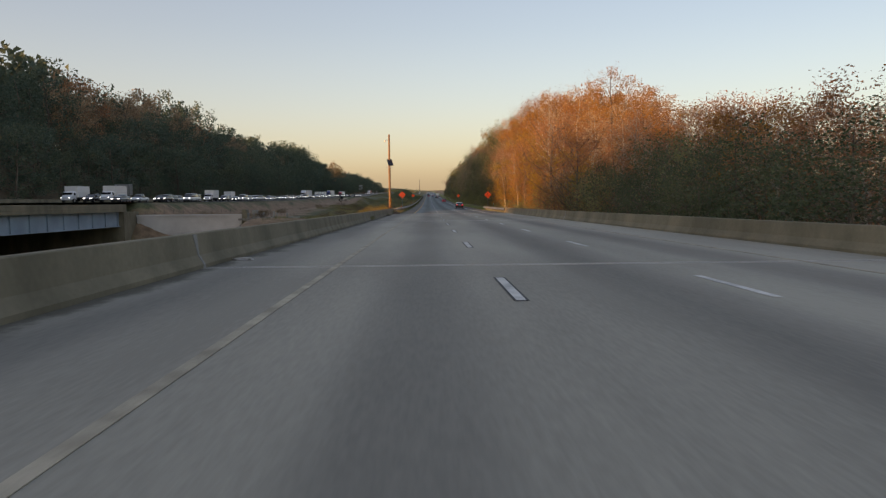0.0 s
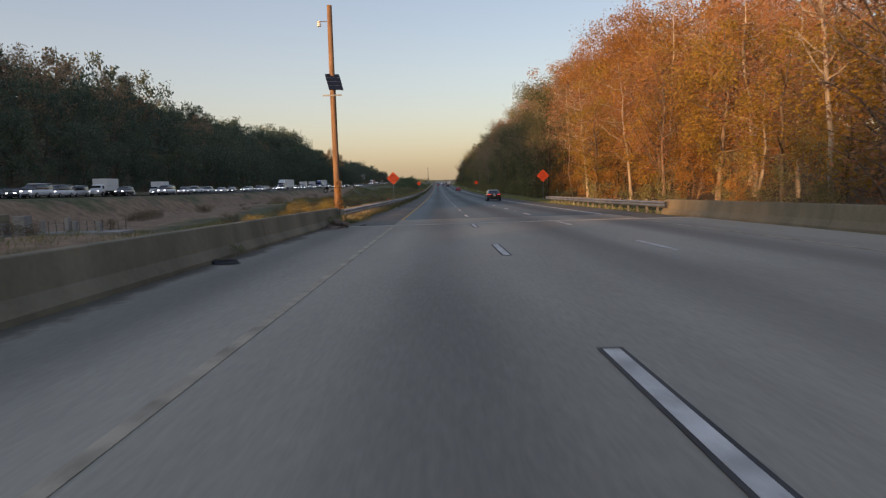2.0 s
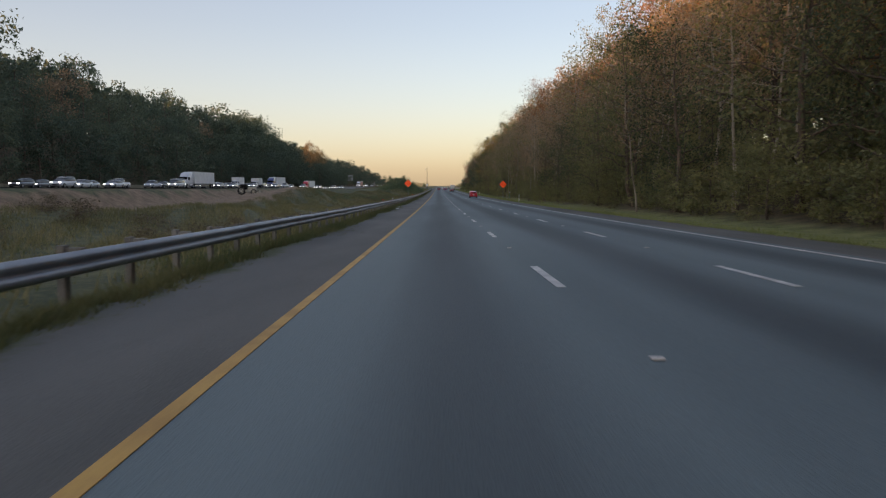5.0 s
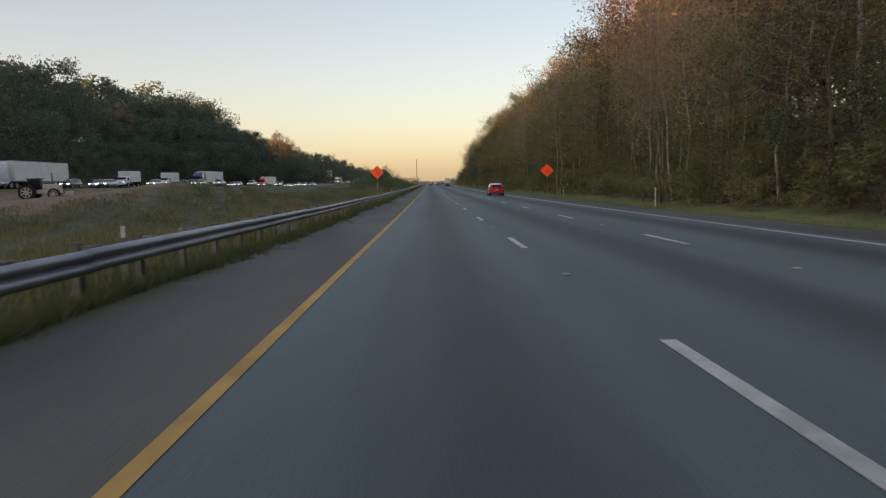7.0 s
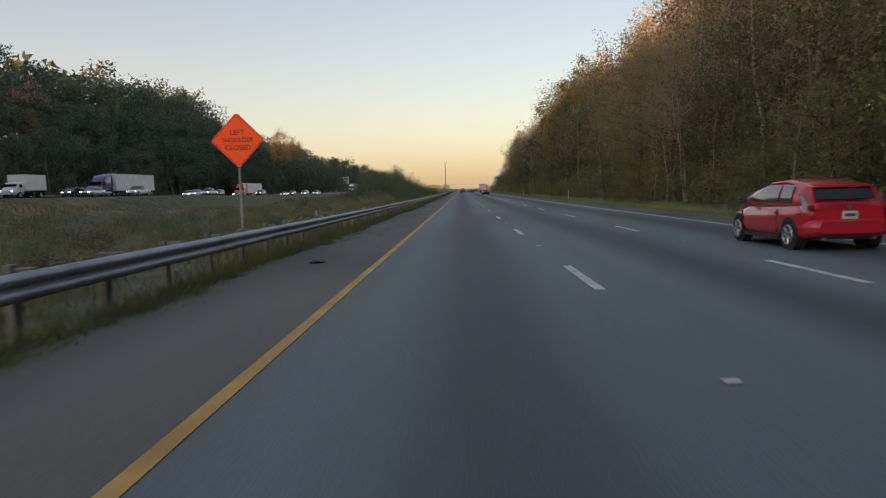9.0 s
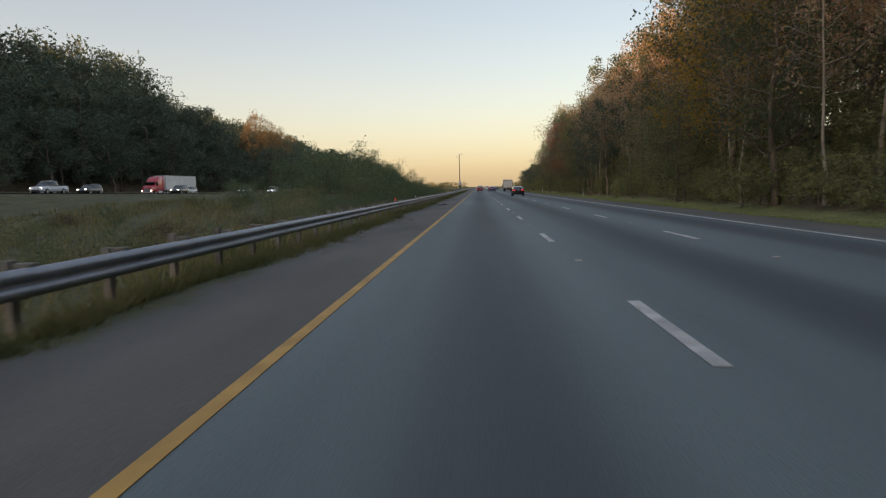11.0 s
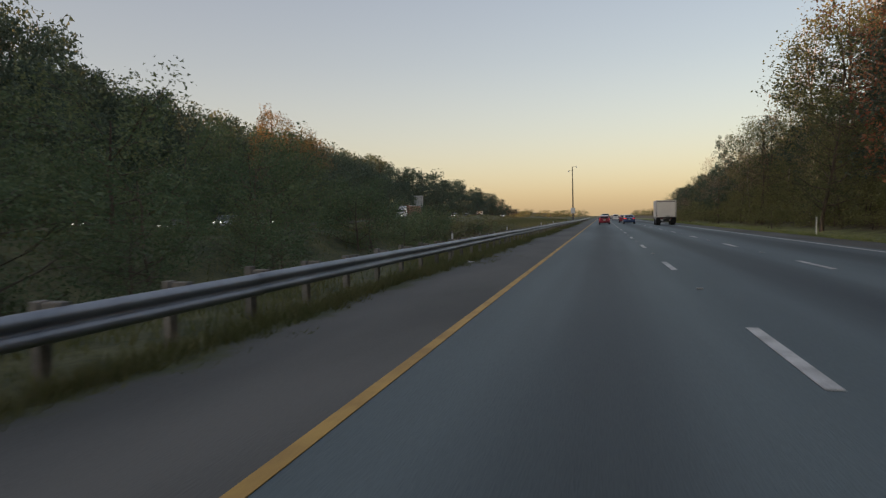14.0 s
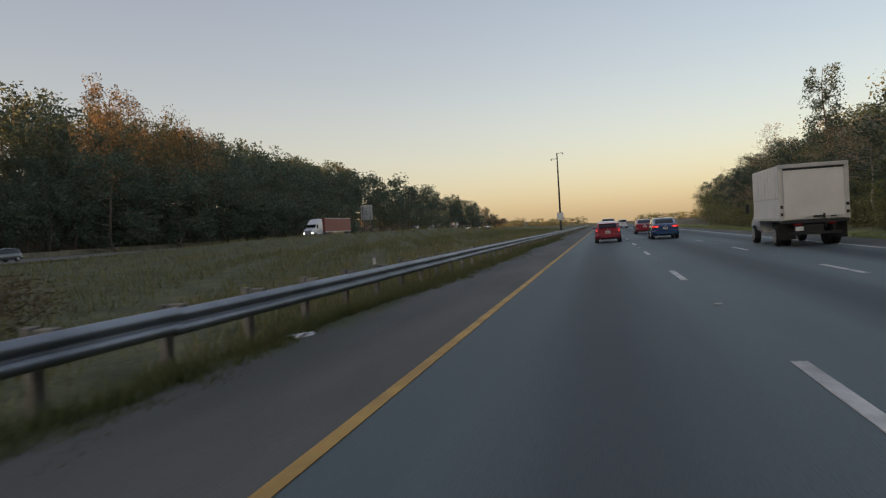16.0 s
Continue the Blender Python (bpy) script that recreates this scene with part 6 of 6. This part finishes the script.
def place(e, x, y, z=0.0, rz=0.0):
    e.matrix_basis = pose(x, y, z, 0, 0, rz)
    return e


# traffic going our way
place(car("sedan_car", "sedan", "black", "black saloon car with lit red tail lights on the road", "tail", "traffic on this side"), 7.75, 157.4)
place(car("hatchback_car", "hatch", "red", "bright red hatchback car with a dark rear window", "tail_off", "traffic on this side"), 7.85, 319.0)
place(car("coupe_car", "coupe", "black", "glossy black coupe with lit red tail lights", "tail", "traffic on this side"), 6.1, 472.6)
place(box_truck("box_truck", "off-white box truck with a roll-up rear door", "white", "traffic on this side"), 8.3, 559.2)
place(car("hatchback_car", "hatch", "red_dark", "dark red hatchback with lit tail lights", "tail", "traffic on this side"), 0.56, 577.6)
place(car("sedan_car", "sedan", "blue", "bright blue saloon car with lit tail lights", "tail", "traffic on this side"), 4.45, 579.3)
place(car("sedan_car", "sedan", "red_dark", "red saloon car ahead of the blue one", "tail_off", "traffic on this side"), 4.3, 600.5)
place(car("pickup_truck", "pickup", "grey", "dark grey pickup truck far down the road", "tail_off", "traffic on this side"), 0.9, 617.0)
place(car("sports_utility_car", "suv", "white", "white sports utility car far ahead", "tail_off", "traffic on this side"), 4.0, 668.0)
place(car("sedan_car", "sedan", "grey", "dark grey saloon car far down the road", "tail_off", "traffic on this side"), 7.6, 655.0)
place(car("sports_utility_car", "suv", "black", "black sports utility car far ahead", "tail_off", "traffic on this side"), 0.3, 700.0)
place(car("sedan_car", "sedan", "silver", "silver saloon car far ahead", "tail_off", "traffic on this side"), 4.0, 725.0)

# oncoming traffic, slow and dense, with headlights on
G_OPP = "oncoming traffic"
PROTO = [car("sedan_car", "sedan", "white", "white saloon car with headlights on, oncoming", "tail_off", G_OPP, True), car("sports_utility_car", "suv", "white", "white sports utility car with headlights on, oncoming", "tail_off", G_OPP, True),
         car("sedan_car", "sedan", "silver", "silver saloon car with headlights on, oncoming", "tail_off", G_OPP, True), car("sports_utility_car", "suv", "black", "black sports utility car with headlights on, oncoming", "tail_off", G_OPP, True),
         car("hatchback_car", "hatch", "grey", "grey hatchback with headlights on, oncoming", "tail_off", G_OPP, True), car("cargo_van", "van", "white", "white cargo van with headlights on, oncoming", "tail_off", G_OPP, True),
         car("pickup_truck", "pickup", "white", "white pickup truck with headlights on, oncoming", "tail_off", G_OPP, True), box_truck("box_truck", "white box truck with headlights on, oncoming", "white", G_OPP, 6.6, True),
         semi("lorry", "long lorry with white cab and white trailer, oncoming", "white", G_OPP), semi("lorry", "long lorry with dark blue cab and white trailer", "navy", G_OPP), semi("lorry", "long lorry with red cab and white trailer", "red", G_OPP), semi("lorry", "long lorry with white cab and dull red trailer", "white", G_OPP, "trailer_red")]
LEN = [5, 4.7, 5, 4.7, 4.2, 5.7, 5.8, 7, 20.5, 20.5, 20.5, 20.5]
used_ = set()


def oncoming(i, x, y):
    m = pose(x, y, float(opp_z(y)) + 0.004, 0, 0, 180)
    if i in used_:
        copy_thing(PROTO[i], m)
    else:
        used_.add(i)
        PROTO[i].matrix_basis = m


RT = random.Random(21)
FIX = [(8, -60.8, 352), (9, -60.8, 436), (10, -64.5, 520), (7, -60.8, 196), (6, -57.1, 232), (5, -57.1, 215), (6, -57.1, 576), (4, -60.8, 590), (11, -57.1, 676)]
busy = []
for i, x, y in FIX:
    oncoming(i, x, y)
    busy.append((x, y - LEN[i], y))
for x in (-57.1, -60.8, -64.5, -68.2):
    y = 128.0 + RT.uniform(0, 12)
    while y < 900:
        i = RT.choices(range(11), (5, 5, 4, 5, 5, 3, 4, 2.2, 0.0, 0.0, 0.0))[0]
        if 585 < y < 740 or y > 540 and RT.random() < 0.4:
            y += 14
            continue
        if all(bx != x or y - LEN[i] > by + 2.5 or y < ay - 2.5 for bx, ay, by in busy):
            oncoming(i, x, y)
            busy.append((x, y - LEN[i], y))
        y += LEN[i] + RT.uniform(8, 24) + (18 if y > 420 else 0) + (25 if y > 620 else 0)
for i, e_ in enumerate(PROTO):
    if i not in used_:
        oncoming(i, -68.2, 905.0 + 25 * i)

# ---- signs, poles and small things ----
def lettering(text, size, parent, mat, x, y, z, name="lettering"):
    cu = bpy.data.curves.new("text", "FONT")
    cu.body, cu.size, cu.align_x, cu.align_y, cu.extrude = text, size, "CENTER", "CENTER", 0.002
    tmp = bpy.data.objects.new("text", cu)
    me = bpy.data.meshes.new_from_object(tmp)
    bpy.data.objects.remove(tmp)
    me.materials.clear()
    me.materials.append(mat)
    o = new(name, me)
    o.parent = parent
    o.matrix_basis = pose(x, y, z, 90, 0, 0)
    return o


def diamond_sign(x, y, zc, lines, rz, label):
    """A four-foot orange diamond on a steel post; it faces -y."""
    e = empty("road_works_sign", x, y, float(land(x, y)), rz, label, "road sign", "orange road works signs")
    b = zc - float(land(x, y))
    h = 0.862
    bm = bmesh.new()
    bmesh.ops.create_cube(bm, size=1.0, matrix=Matrix.Translation((0, 0, b)) @ Matrix.Rotation(radians(45), 4, "Y") @ Matrix.Diagonal((1.22, 0.006, 1.22, 1)))
    bmesh.ops.bevel(bm, geom=[ed for ed in bm.edges if abs((ed.verts[0].co - ed.verts[1].co).y) > 0.004], offset=0.05, segments=3, affect="EDGES")
    face = part("panel", bm, M["sign_orange_glow"], e, "fluorescent orange diamond panel with added glow")
    for k in range(4):
        a = radians(45 + 90 * k)
        c = Vector((math.cos(a) * 0.575, -0.0045, b + math.sin(a) * 0.575))
        bm = bmesh.new()
        bmesh.ops.create_cube(bm, size=1.0, matrix=Matrix.Translation(c) @ Matrix.Rotation(-a + radians(90), 4, "Y") @ Matrix.Diagonal((1.08, 0.003, 0.016, 1)))
        part("border", bm, M["sign_black"], face)
    n = len(lines)
    for i, t in enumerate(lines):
        lettering(t, 0.225 if len(t) < 8 else 0.20, face, M["sign_black"], 0, -0.006, b + ((n - 1) / 2 - i) * 0.235)
    part("post", box(-0.035, 0.006, -0.6, 0.035, 0.05, b + 0.5), M["galvanised"], e, "galvanised steel post")
    for dz in (-0.35, 0.3):
        part("bolt", cyl((0, -0.012, b + dz), (0, -0.003, b + dz), 0.018, None, 8), M["steel_grey"], e)
    return e


TXT1, TXT2 = ("NEW", "TRAFFIC", "PATTERN", "AHEAD"), ("LEFT", "SHOULDER", "CLOSED")
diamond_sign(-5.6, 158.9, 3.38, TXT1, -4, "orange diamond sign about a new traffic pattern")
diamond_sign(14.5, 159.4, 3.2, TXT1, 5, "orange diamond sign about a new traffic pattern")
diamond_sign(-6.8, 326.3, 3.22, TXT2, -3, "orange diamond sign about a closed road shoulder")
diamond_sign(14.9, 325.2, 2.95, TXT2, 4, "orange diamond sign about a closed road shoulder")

# timber pole with solar panel and camera
sp = empty("solar_pole", -5.65, 108.4, 0, 0, "tall brown timber pole with a solar panel", "utility pole")
v_, f_ = tube([(0, 0, -1.2), (0.01, 0, 4), (0.0, 0.01, 8), (0.02, 0, 12.4)], [0.185, 0.175, 0.16, 0.14], 14)
obj("pole", v_, f_, M["pole_wood"], sp, None, True)
pn_ = part("solar_panel", box(-0.42, -0.03, -0.62, 0.42, 0.03, 0.62, 0.01), M["solar"], sp, "dark solar panel in a thin frame")
pn_.matrix_basis = pose(0.16, -0.36, 8.0, -38, 0, 24)
for k_ in range(1, 4):
    part("cell_line", box(-0.40, -0.034, -0.62 + k_ * 0.31, 0.40, -0.031, -0.61 + k_ * 0.31), M["steel_grey"], pn_)
part("bracket", box(-0.55, -0.24, 7.22, 0.55, -0.17, 7.30), M["steel_grey"], sp)
part("bracket", cyl((0.1, -0.2, 7.3), (0.1, -0.45, 7.8), 0.03, None, 8), M["steel_grey"], sp)
part("camera_arm", cyl((-0.1, 0, 11.5), (-0.62, 0, 11.5), 0.025, None, 8), M["steel_grey"], sp)
part("camera_head", cyl((-0.62, 0, 11.52), (-0.62, 0, 11.22), 0.10, 0.12, 12), M["sign_white"], sp, "white camera housing")
part("cable", cyl((0.17, -0.05, 0.4), (0.17, -0.05, 7.7), 0.02, None, 6), M["trim"], sp)
vine_ = part("vine", cyl((0.18, -0.08, 0.0), (0.2, -0.1, 2.2), 0.05, 0.02, 6), M["bark"], sp)
rv_ = np.random.default_rng(77)
vz_ = rv_.uniform(0.1, 1.0, 420) ** 1.3 * 2.3
v_, f_ = leaves(rv_, np.column_stack([np.full(420, 0.08), np.full(420, -0.1), vz_]), 0.24 - 0.06 * vz_, 0.07)
# orange leaf stands for low sun on the vine, put into its colour
obj("vine_leaves", v_, f_, M["leaf_orange"], vine_)
# tall camera pole far ahead
tp_ = empty("camera_pole", -8.0, 668.0, 0, 0, "tall dark steel pole with two cameras on arms", "utility pole")
v_, f_ = tube([(0, 0, -0.6), (0, 0, 8), (0, 0, 15.8)], [0.22, 0.17, 0.11], 14)
obj("pole", v_, f_, M["steel_dark"], tp_, None, True)
for sx_, zz_ in ((-1, 14.6), (1, 15.7)):
    part("arm", cyl((0, 0, zz_), (sx_ * 1.1, -0.2, zz_ + 0.1), 0.04, None, 8), M["steel_dark"], tp_)
    part("camera_head", cyl((sx_ * 1.1, -0.2, zz_ + 0.16), (sx_ * 1.1, -0.2, zz_ - 0.25), 0.14, 0.17, 12), M["sign_white"], tp_, "white camera housing")
cb_ = part("cabinet", box(-0.62, -0.42, 2.3, 0.62, -0.05, 3.9, 0.03), M["aluminium"], tp_, "grey equipment cabinet")
part("cabinet_door", box(-0.55, -0.435, 2.38, 0.55, -0.42, 3.82), M["sign_white"], cb_)
part("ladder", box(-0.06, -0.2, 0.3, 0.06, -0.17, 2.3), M["steel_grey"], tp_)
# green direction sign on the right
gs_ = empty("direction_sign", 27.0, 664.0, float(land(27.0, 664.0)), -6, "large green road sign on two steel posts", "road sign")
gb_ = 3.0 - float(land(27.0, 664.0))
for sx_ in (-1.7, 1.7):
    part("post", box(sx_ - 0.08, 0.05, -0.6, sx_ + 0.08, 0.2, gb_ + 2.0), M["galvanised"], gs_)
gp_ = part("panel", box(-2.6, -0.03, gb_ - 1.5, 2.6, 0.05, gb_ + 2.0, 0.02), M["sign_green"], gs_, "green panel with a white border")
for z0_ in (gb_ - 1.42, gb_ + 1.86):
    part("border", box(-2.5, -0.036, z0_, 2.5, -0.031, z0_ + 0.06), M["sign_white"], gp_)
for x0_ in (-2.5, 2.44):
    part("border", box(x0_, -0.036, gb_ - 1.42, x0_ + 0.06, -0.031, gb_ + 1.92), M["sign_white"], gp_)
for z0_, a_, b_ in ((gb_ + 1.0, -1.7, 1.6), (gb_ + 0.15, -2.0, 1.0), (gb_ - 0.8, -1.2, 1.9)):
    part("text_bar", box(a_, -0.036, z0_, b_, -0.031, z0_ + 0.42), M["sign_white"], gp_)
# backs of signs for the other carriageway
for xs_, ys_, zc_, w_, h_ in ((-72.5, 734, 9.0, 3.8, 4.6), (-82.0, 186, 5.6, 4.6, 3.0)):
    sg_ = empty("sign_back", xs_, ys_, float(land(xs_, ys_)), 6, "pale grey back of a road sign on two posts", "road sign")
    zb_ = zc_ - float(land(xs_, ys_))
    part("panel", box(-w_ / 2, -0.04, zb_ - h_ / 2, w_ / 2, 0.0, zb_ + h_ / 2, 0.01), M["aluminium"], sg_)
    for k_ in range(3):
        part("stiffener", box(-w_ / 2, -0.1, zb_ - h_ / 2 + (k_ + 0.4) * h_ / 3, w_ / 2, -0.045, zb_ - h_ / 2 + (k_ + 0.4) * h_ / 3 + 0.1), M["steel_grey"], sg_)
    for sx_ in (-w_ * 0.32, w_ * 0.32):
        part("post", box(sx_ - 0.08, -0.3, -1.0, sx_ + 0.08, -0.11, zb_ + h_ / 2 - 0.1), M["galvanised"], sg_)


def marker(x, y, h, mat, label, top=None):
    e = empty("marker_post", x, y, float(land(x, y)), R0.uniform(0, 30), label, "marker post", "roadside marker posts")
    part("post", box(-0.045, -0.02, -0.3, 0.045, 0.02, h, 0.008), M[mat], e)
    part("reflector", box(-0.035, -0.028, h - 0.28, 0.035, -0.021, h - 0.08), M[top or "sign_white"], e)
    return e


marker(14.6, 313, 1.1, "sign_white", "white roadside marker post with a red top", "tail_off")
marker(15.3, 314.5, 1.55, "sign_green", "slim green roadside marker post")
for x_, y_ in ((12.9, 277.5), (15.0, 468), (13.4, 390), (13.6, 515)):
    marker(x_, y_, 1.1, "sign_white", "slim white roadside marker post")
marker(15.0, 151.6, 1.5, "sign_green", "slim green roadside marker post")
for y_ in (144.5, 236, 250, 312, 330, 414, 428, 470, 492, 507, 530, 546):
    marker(-5.25, y_, 1.02, "wood_post", "short weathered marker post behind the rail", "sign_orange_glow" if y_ in (144.5, 236, 312, 414) else "sign_white")


def scrap(name, x, y, r, mat, label, seed, flat=0.3, z=0.0):
    """A crumpled bit of litter or tyre."""
    rng = random.Random(seed)
    bm = bmesh.new()
    bmesh.ops.create_icosphere(bm, subdivisions=2, radius=r)
    for v in bm.verts:
        v.co *= rng.uniform(0.35, 1.35)
        v.co.z = max(-0.2 * r, v.co.z) * flat
        v.co.x *= 1.6
    ob = part(name, bm, M[mat], None)
    ob.matrix_basis = pose(x, y, z + 0.2 * r * flat, 0, 0, rng.uniform(0, 180))
    return tagged(ob, label, "litter", "litter on the shoulder")


for i_, (x_, y_, r_, m_) in enumerate(((-4.45, 83.0, 0.26, "tyre"), (-3.9, 234.5, 0.15, "sign_white"), (-4.1, 241.0, 0.2, "sign_white"), (-3.6, 131.0, 0.14, "concrete_pale"), (-4.0, 136.5, 0.2, "concrete_pale"), (-4.2, 539.4, 0.16, "sign_white"), (-4.0, 489.0, 0.1, "sign_white"), (-3.9, 519.0, 0.07, "sign_white"), (-4.4, 18.0, 0.2, "concrete_pale"), (-4.3, 61.5, 0.05, "sign_white"), (-3.8, 458.0, 0.12, "tyre"), (-3.2, 99.8, 0.12, "seal"), (-4.2, 97.6, 0.34, "bark"), (-4.3, 98.4, 0.25, "bark"), (-3.0, 319.5, 0.13, "tyre"), (-3.9, 404.0, 0.2, "tyre"), (-3.7, 372.0, 0.2, "tyre"), (-4.0, 286.0, 0.2, "concrete_pale"))):
    scrap("tyre_scrap" if m_ in ("tyre", "seal") else "litter", x_, y_, r_, m_, "black shred of tyre on the shoulder" if m_ in ("tyre", "seal") else "pale crumpled litter on the shoulder", i_)

scrap("earth_mound", -4.2, 98.4, 0.42, "bark", "heap of dark soil and debris by the parapet", 50, 0.75)
# a torn tread on the shoulder: a bent strip with loose ends
tread_ = empty("tyre_tread", -2.9, 427.4, 0.0, 18, "torn black tyre tread lying on the shoulder", "litter", "litter on the shoulder")
for pts_, w_ in ((((-0.55, 0, 0.02), (-0.2, 0.05, 0.05), (0.15, 0.0, 0.10), (0.42, -0.06, 0.16), (0.6, -0.02, 0.09)), 0.075), (((-0.1, 0.06, 0.03), (0.2, 0.16, 0.05), (0.5, 0.14, 0.17), (0.68, 0.08, 0.13)), 0.05), (((-0.75, -0.05, 0.02), (-0.45, -0.02, 0.03), (-0.2, -0.08, 0.02)), 0.05)):
    v_, f_ = tube(pts_, [w_ * 0.5] + [w_] * (len(pts_) - 2) + [w_ * 0.4], 6)
    v_ = v_ * 0.6
    v_[:, 2] = 0.012 + (v_[:, 2] - 0.012) * 0.75
    v_[:, 2] = np.maximum(v_[:, 2], 0.0)
    obj("strip", v_, f_, M["tyre"], tread_, None, False)

# road studs between the dashes
STUD = to_mesh("road_stud", box(-0.06, -0.05, 0.0, 0.06, 0.05, 0.02, 0.008), M["concrete_pale"])
for k in range(9, 58):
    for xd in (2.0, 5.66):
        s_ = new("road_stud", STUD)
        s_.parent = road
        s_.matrix_basis = pose(xd, 0.7 + 12.19 * k + 4.57, 0.004)

# site tractor on the bare earth
tz_ = float(land(-38.0, 305.5))
tr_ = empty("site_tractor", -38.0, 305.5, tz_, -78, "pale site tractor with a blade on bare earth", "tractor")
part("chassis", box(-0.45, -1.6, 0.6, 0.45, 1.9, 1.0, 0.05), M["machine"], tr_)
part("bonnet", box(-0.42, 0.3, 1.0, 0.42, 1.9, 1.5, 0.12), M["machine"], tr_)
cabp_ = part("cab", box(-0.55, -0.95, 1.0, 0.55, 0.15, 2.0, 0.1), M["glass"], tr_, "dark glazed cab")
part("cab_roof", box(-0.65, -1.05, 2.01, 0.65, 0.25, 2.1, 0.04), M["trim"], cabp_)
for sx_ in (-1, 1):
    wheel(tr_, sx_ * 0.85, -0.9, 0.75, 0.45, sx_, M["machine"])
    wheel(tr_, sx_ * 0.75, 1.4, 0.55, 0.35, sx_, M["machine"])
part("blade", box(-1.3, 2.5, 0.1, 1.3, 2.62, 0.8, 0.03), M["machine"], tr_)
for sx_ in (-0.4, 0.4):
    part("blade_arm", box(sx_ - 0.06, 1.7, 0.4, sx_ + 0.06, 2.52, 0.55), M["machine"], tr_)
part("exhaust_stack", cyl((0.3, 1.2, 1.7), (0.3, 1.2, 2.6), 0.05, None, 8), M["trim"], tr_)

# ---- the whole place follows the road's grade ----
def cut_long(me, y_off):
    """Cuts a long mesh across, every 6 m, so that it can follow the curve."""
    bm = bmesh.new()
    bm.from_mesh(me)
    ys = [v.co.y + y_off for v in bm.verts]
    for k in range(max(math.ceil(min(ys) / 6), -20), min(math.floor(max(ys) / 6), 95) + 1):
        bmesh.ops.bisect_plane(bm, geom=list(bm.verts) + list(bm.edges) + list(bm.faces), plane_co=(0, k * 6.0 - y_off, 0), plane_no=(0, 1, 0))
    bm.to_mesh(me)
    bm.free()


def reach(ob):
    """The least and the greatest y of a mesh in its own space."""
    if ob.data is None or not ob.data.vertices:
        return 0.0, 0.0
    a = np.empty(len(ob.data.vertices) * 3)
    ob.data.vertices.foreach_get("co", a)
    return float(a[1::3].min()), float(a[1::3].max())


LONG = ("road", "road_opposite", "road_approach_slab", "bridge_deck", "girder_bridge", "outer_barrier", "guard_rail", "parapet_left", "parapet_right", "pavement_left_shoulder", "pavement_right_shoulder", "ground")
ROLLING = ("car", "van", "truck", "lorry", "litter")
for ob in [o for o in scene.objects if o.parent is None and o.type in ("MESH", "EMPTY")]:
    old = ob.matrix_basis.copy()
    lo, hi = reach(ob)
    y_ob = old.translation.y
    long_thing = ob.name.split(".")[0] in LONG or ob.get("kind") == "stuff"
    if not long_thing:
        ob.matrix_basis = on_grade(y_ob, ob.get("category") in ROLLING) @ Matrix.Translation((0, -y_ob, 0)) @ old
        continue
    ob.matrix_basis = Matrix.Translation((0, 0, float(grade(y_ob)))) @ old if ob.data is None else old
    base = ob.matrix_basis.copy()
    for o in (ob, *ob.children):
        world = old if o is ob else old @ o.matrix_basis
        lo, hi = reach(o)
        if o.data is None:
            continue
        if hi - lo > 20:
            y_off, lift = world.translation.y, base.translation.z - old.translation.z
            if len(o.data.vertices) < 400:
                cut_long(o.data, y_off)
            a = np.empty(len(o.data.vertices) * 3)
            o.data.vertices.foreach_get("co", a)
            a[2::3] += grade(a[1::3] + y_off) - lift
            o.data.vertices.foreach_set("co", a)
            o.data.update()
        else:
            yc = world.translation.y + (lo + hi) / 2
            o.matrix_basis = (Matrix() if o is ob else base.inverted()) @ on_grade(yc) @ Matrix.Translation((0, -yc, 0)) @ world
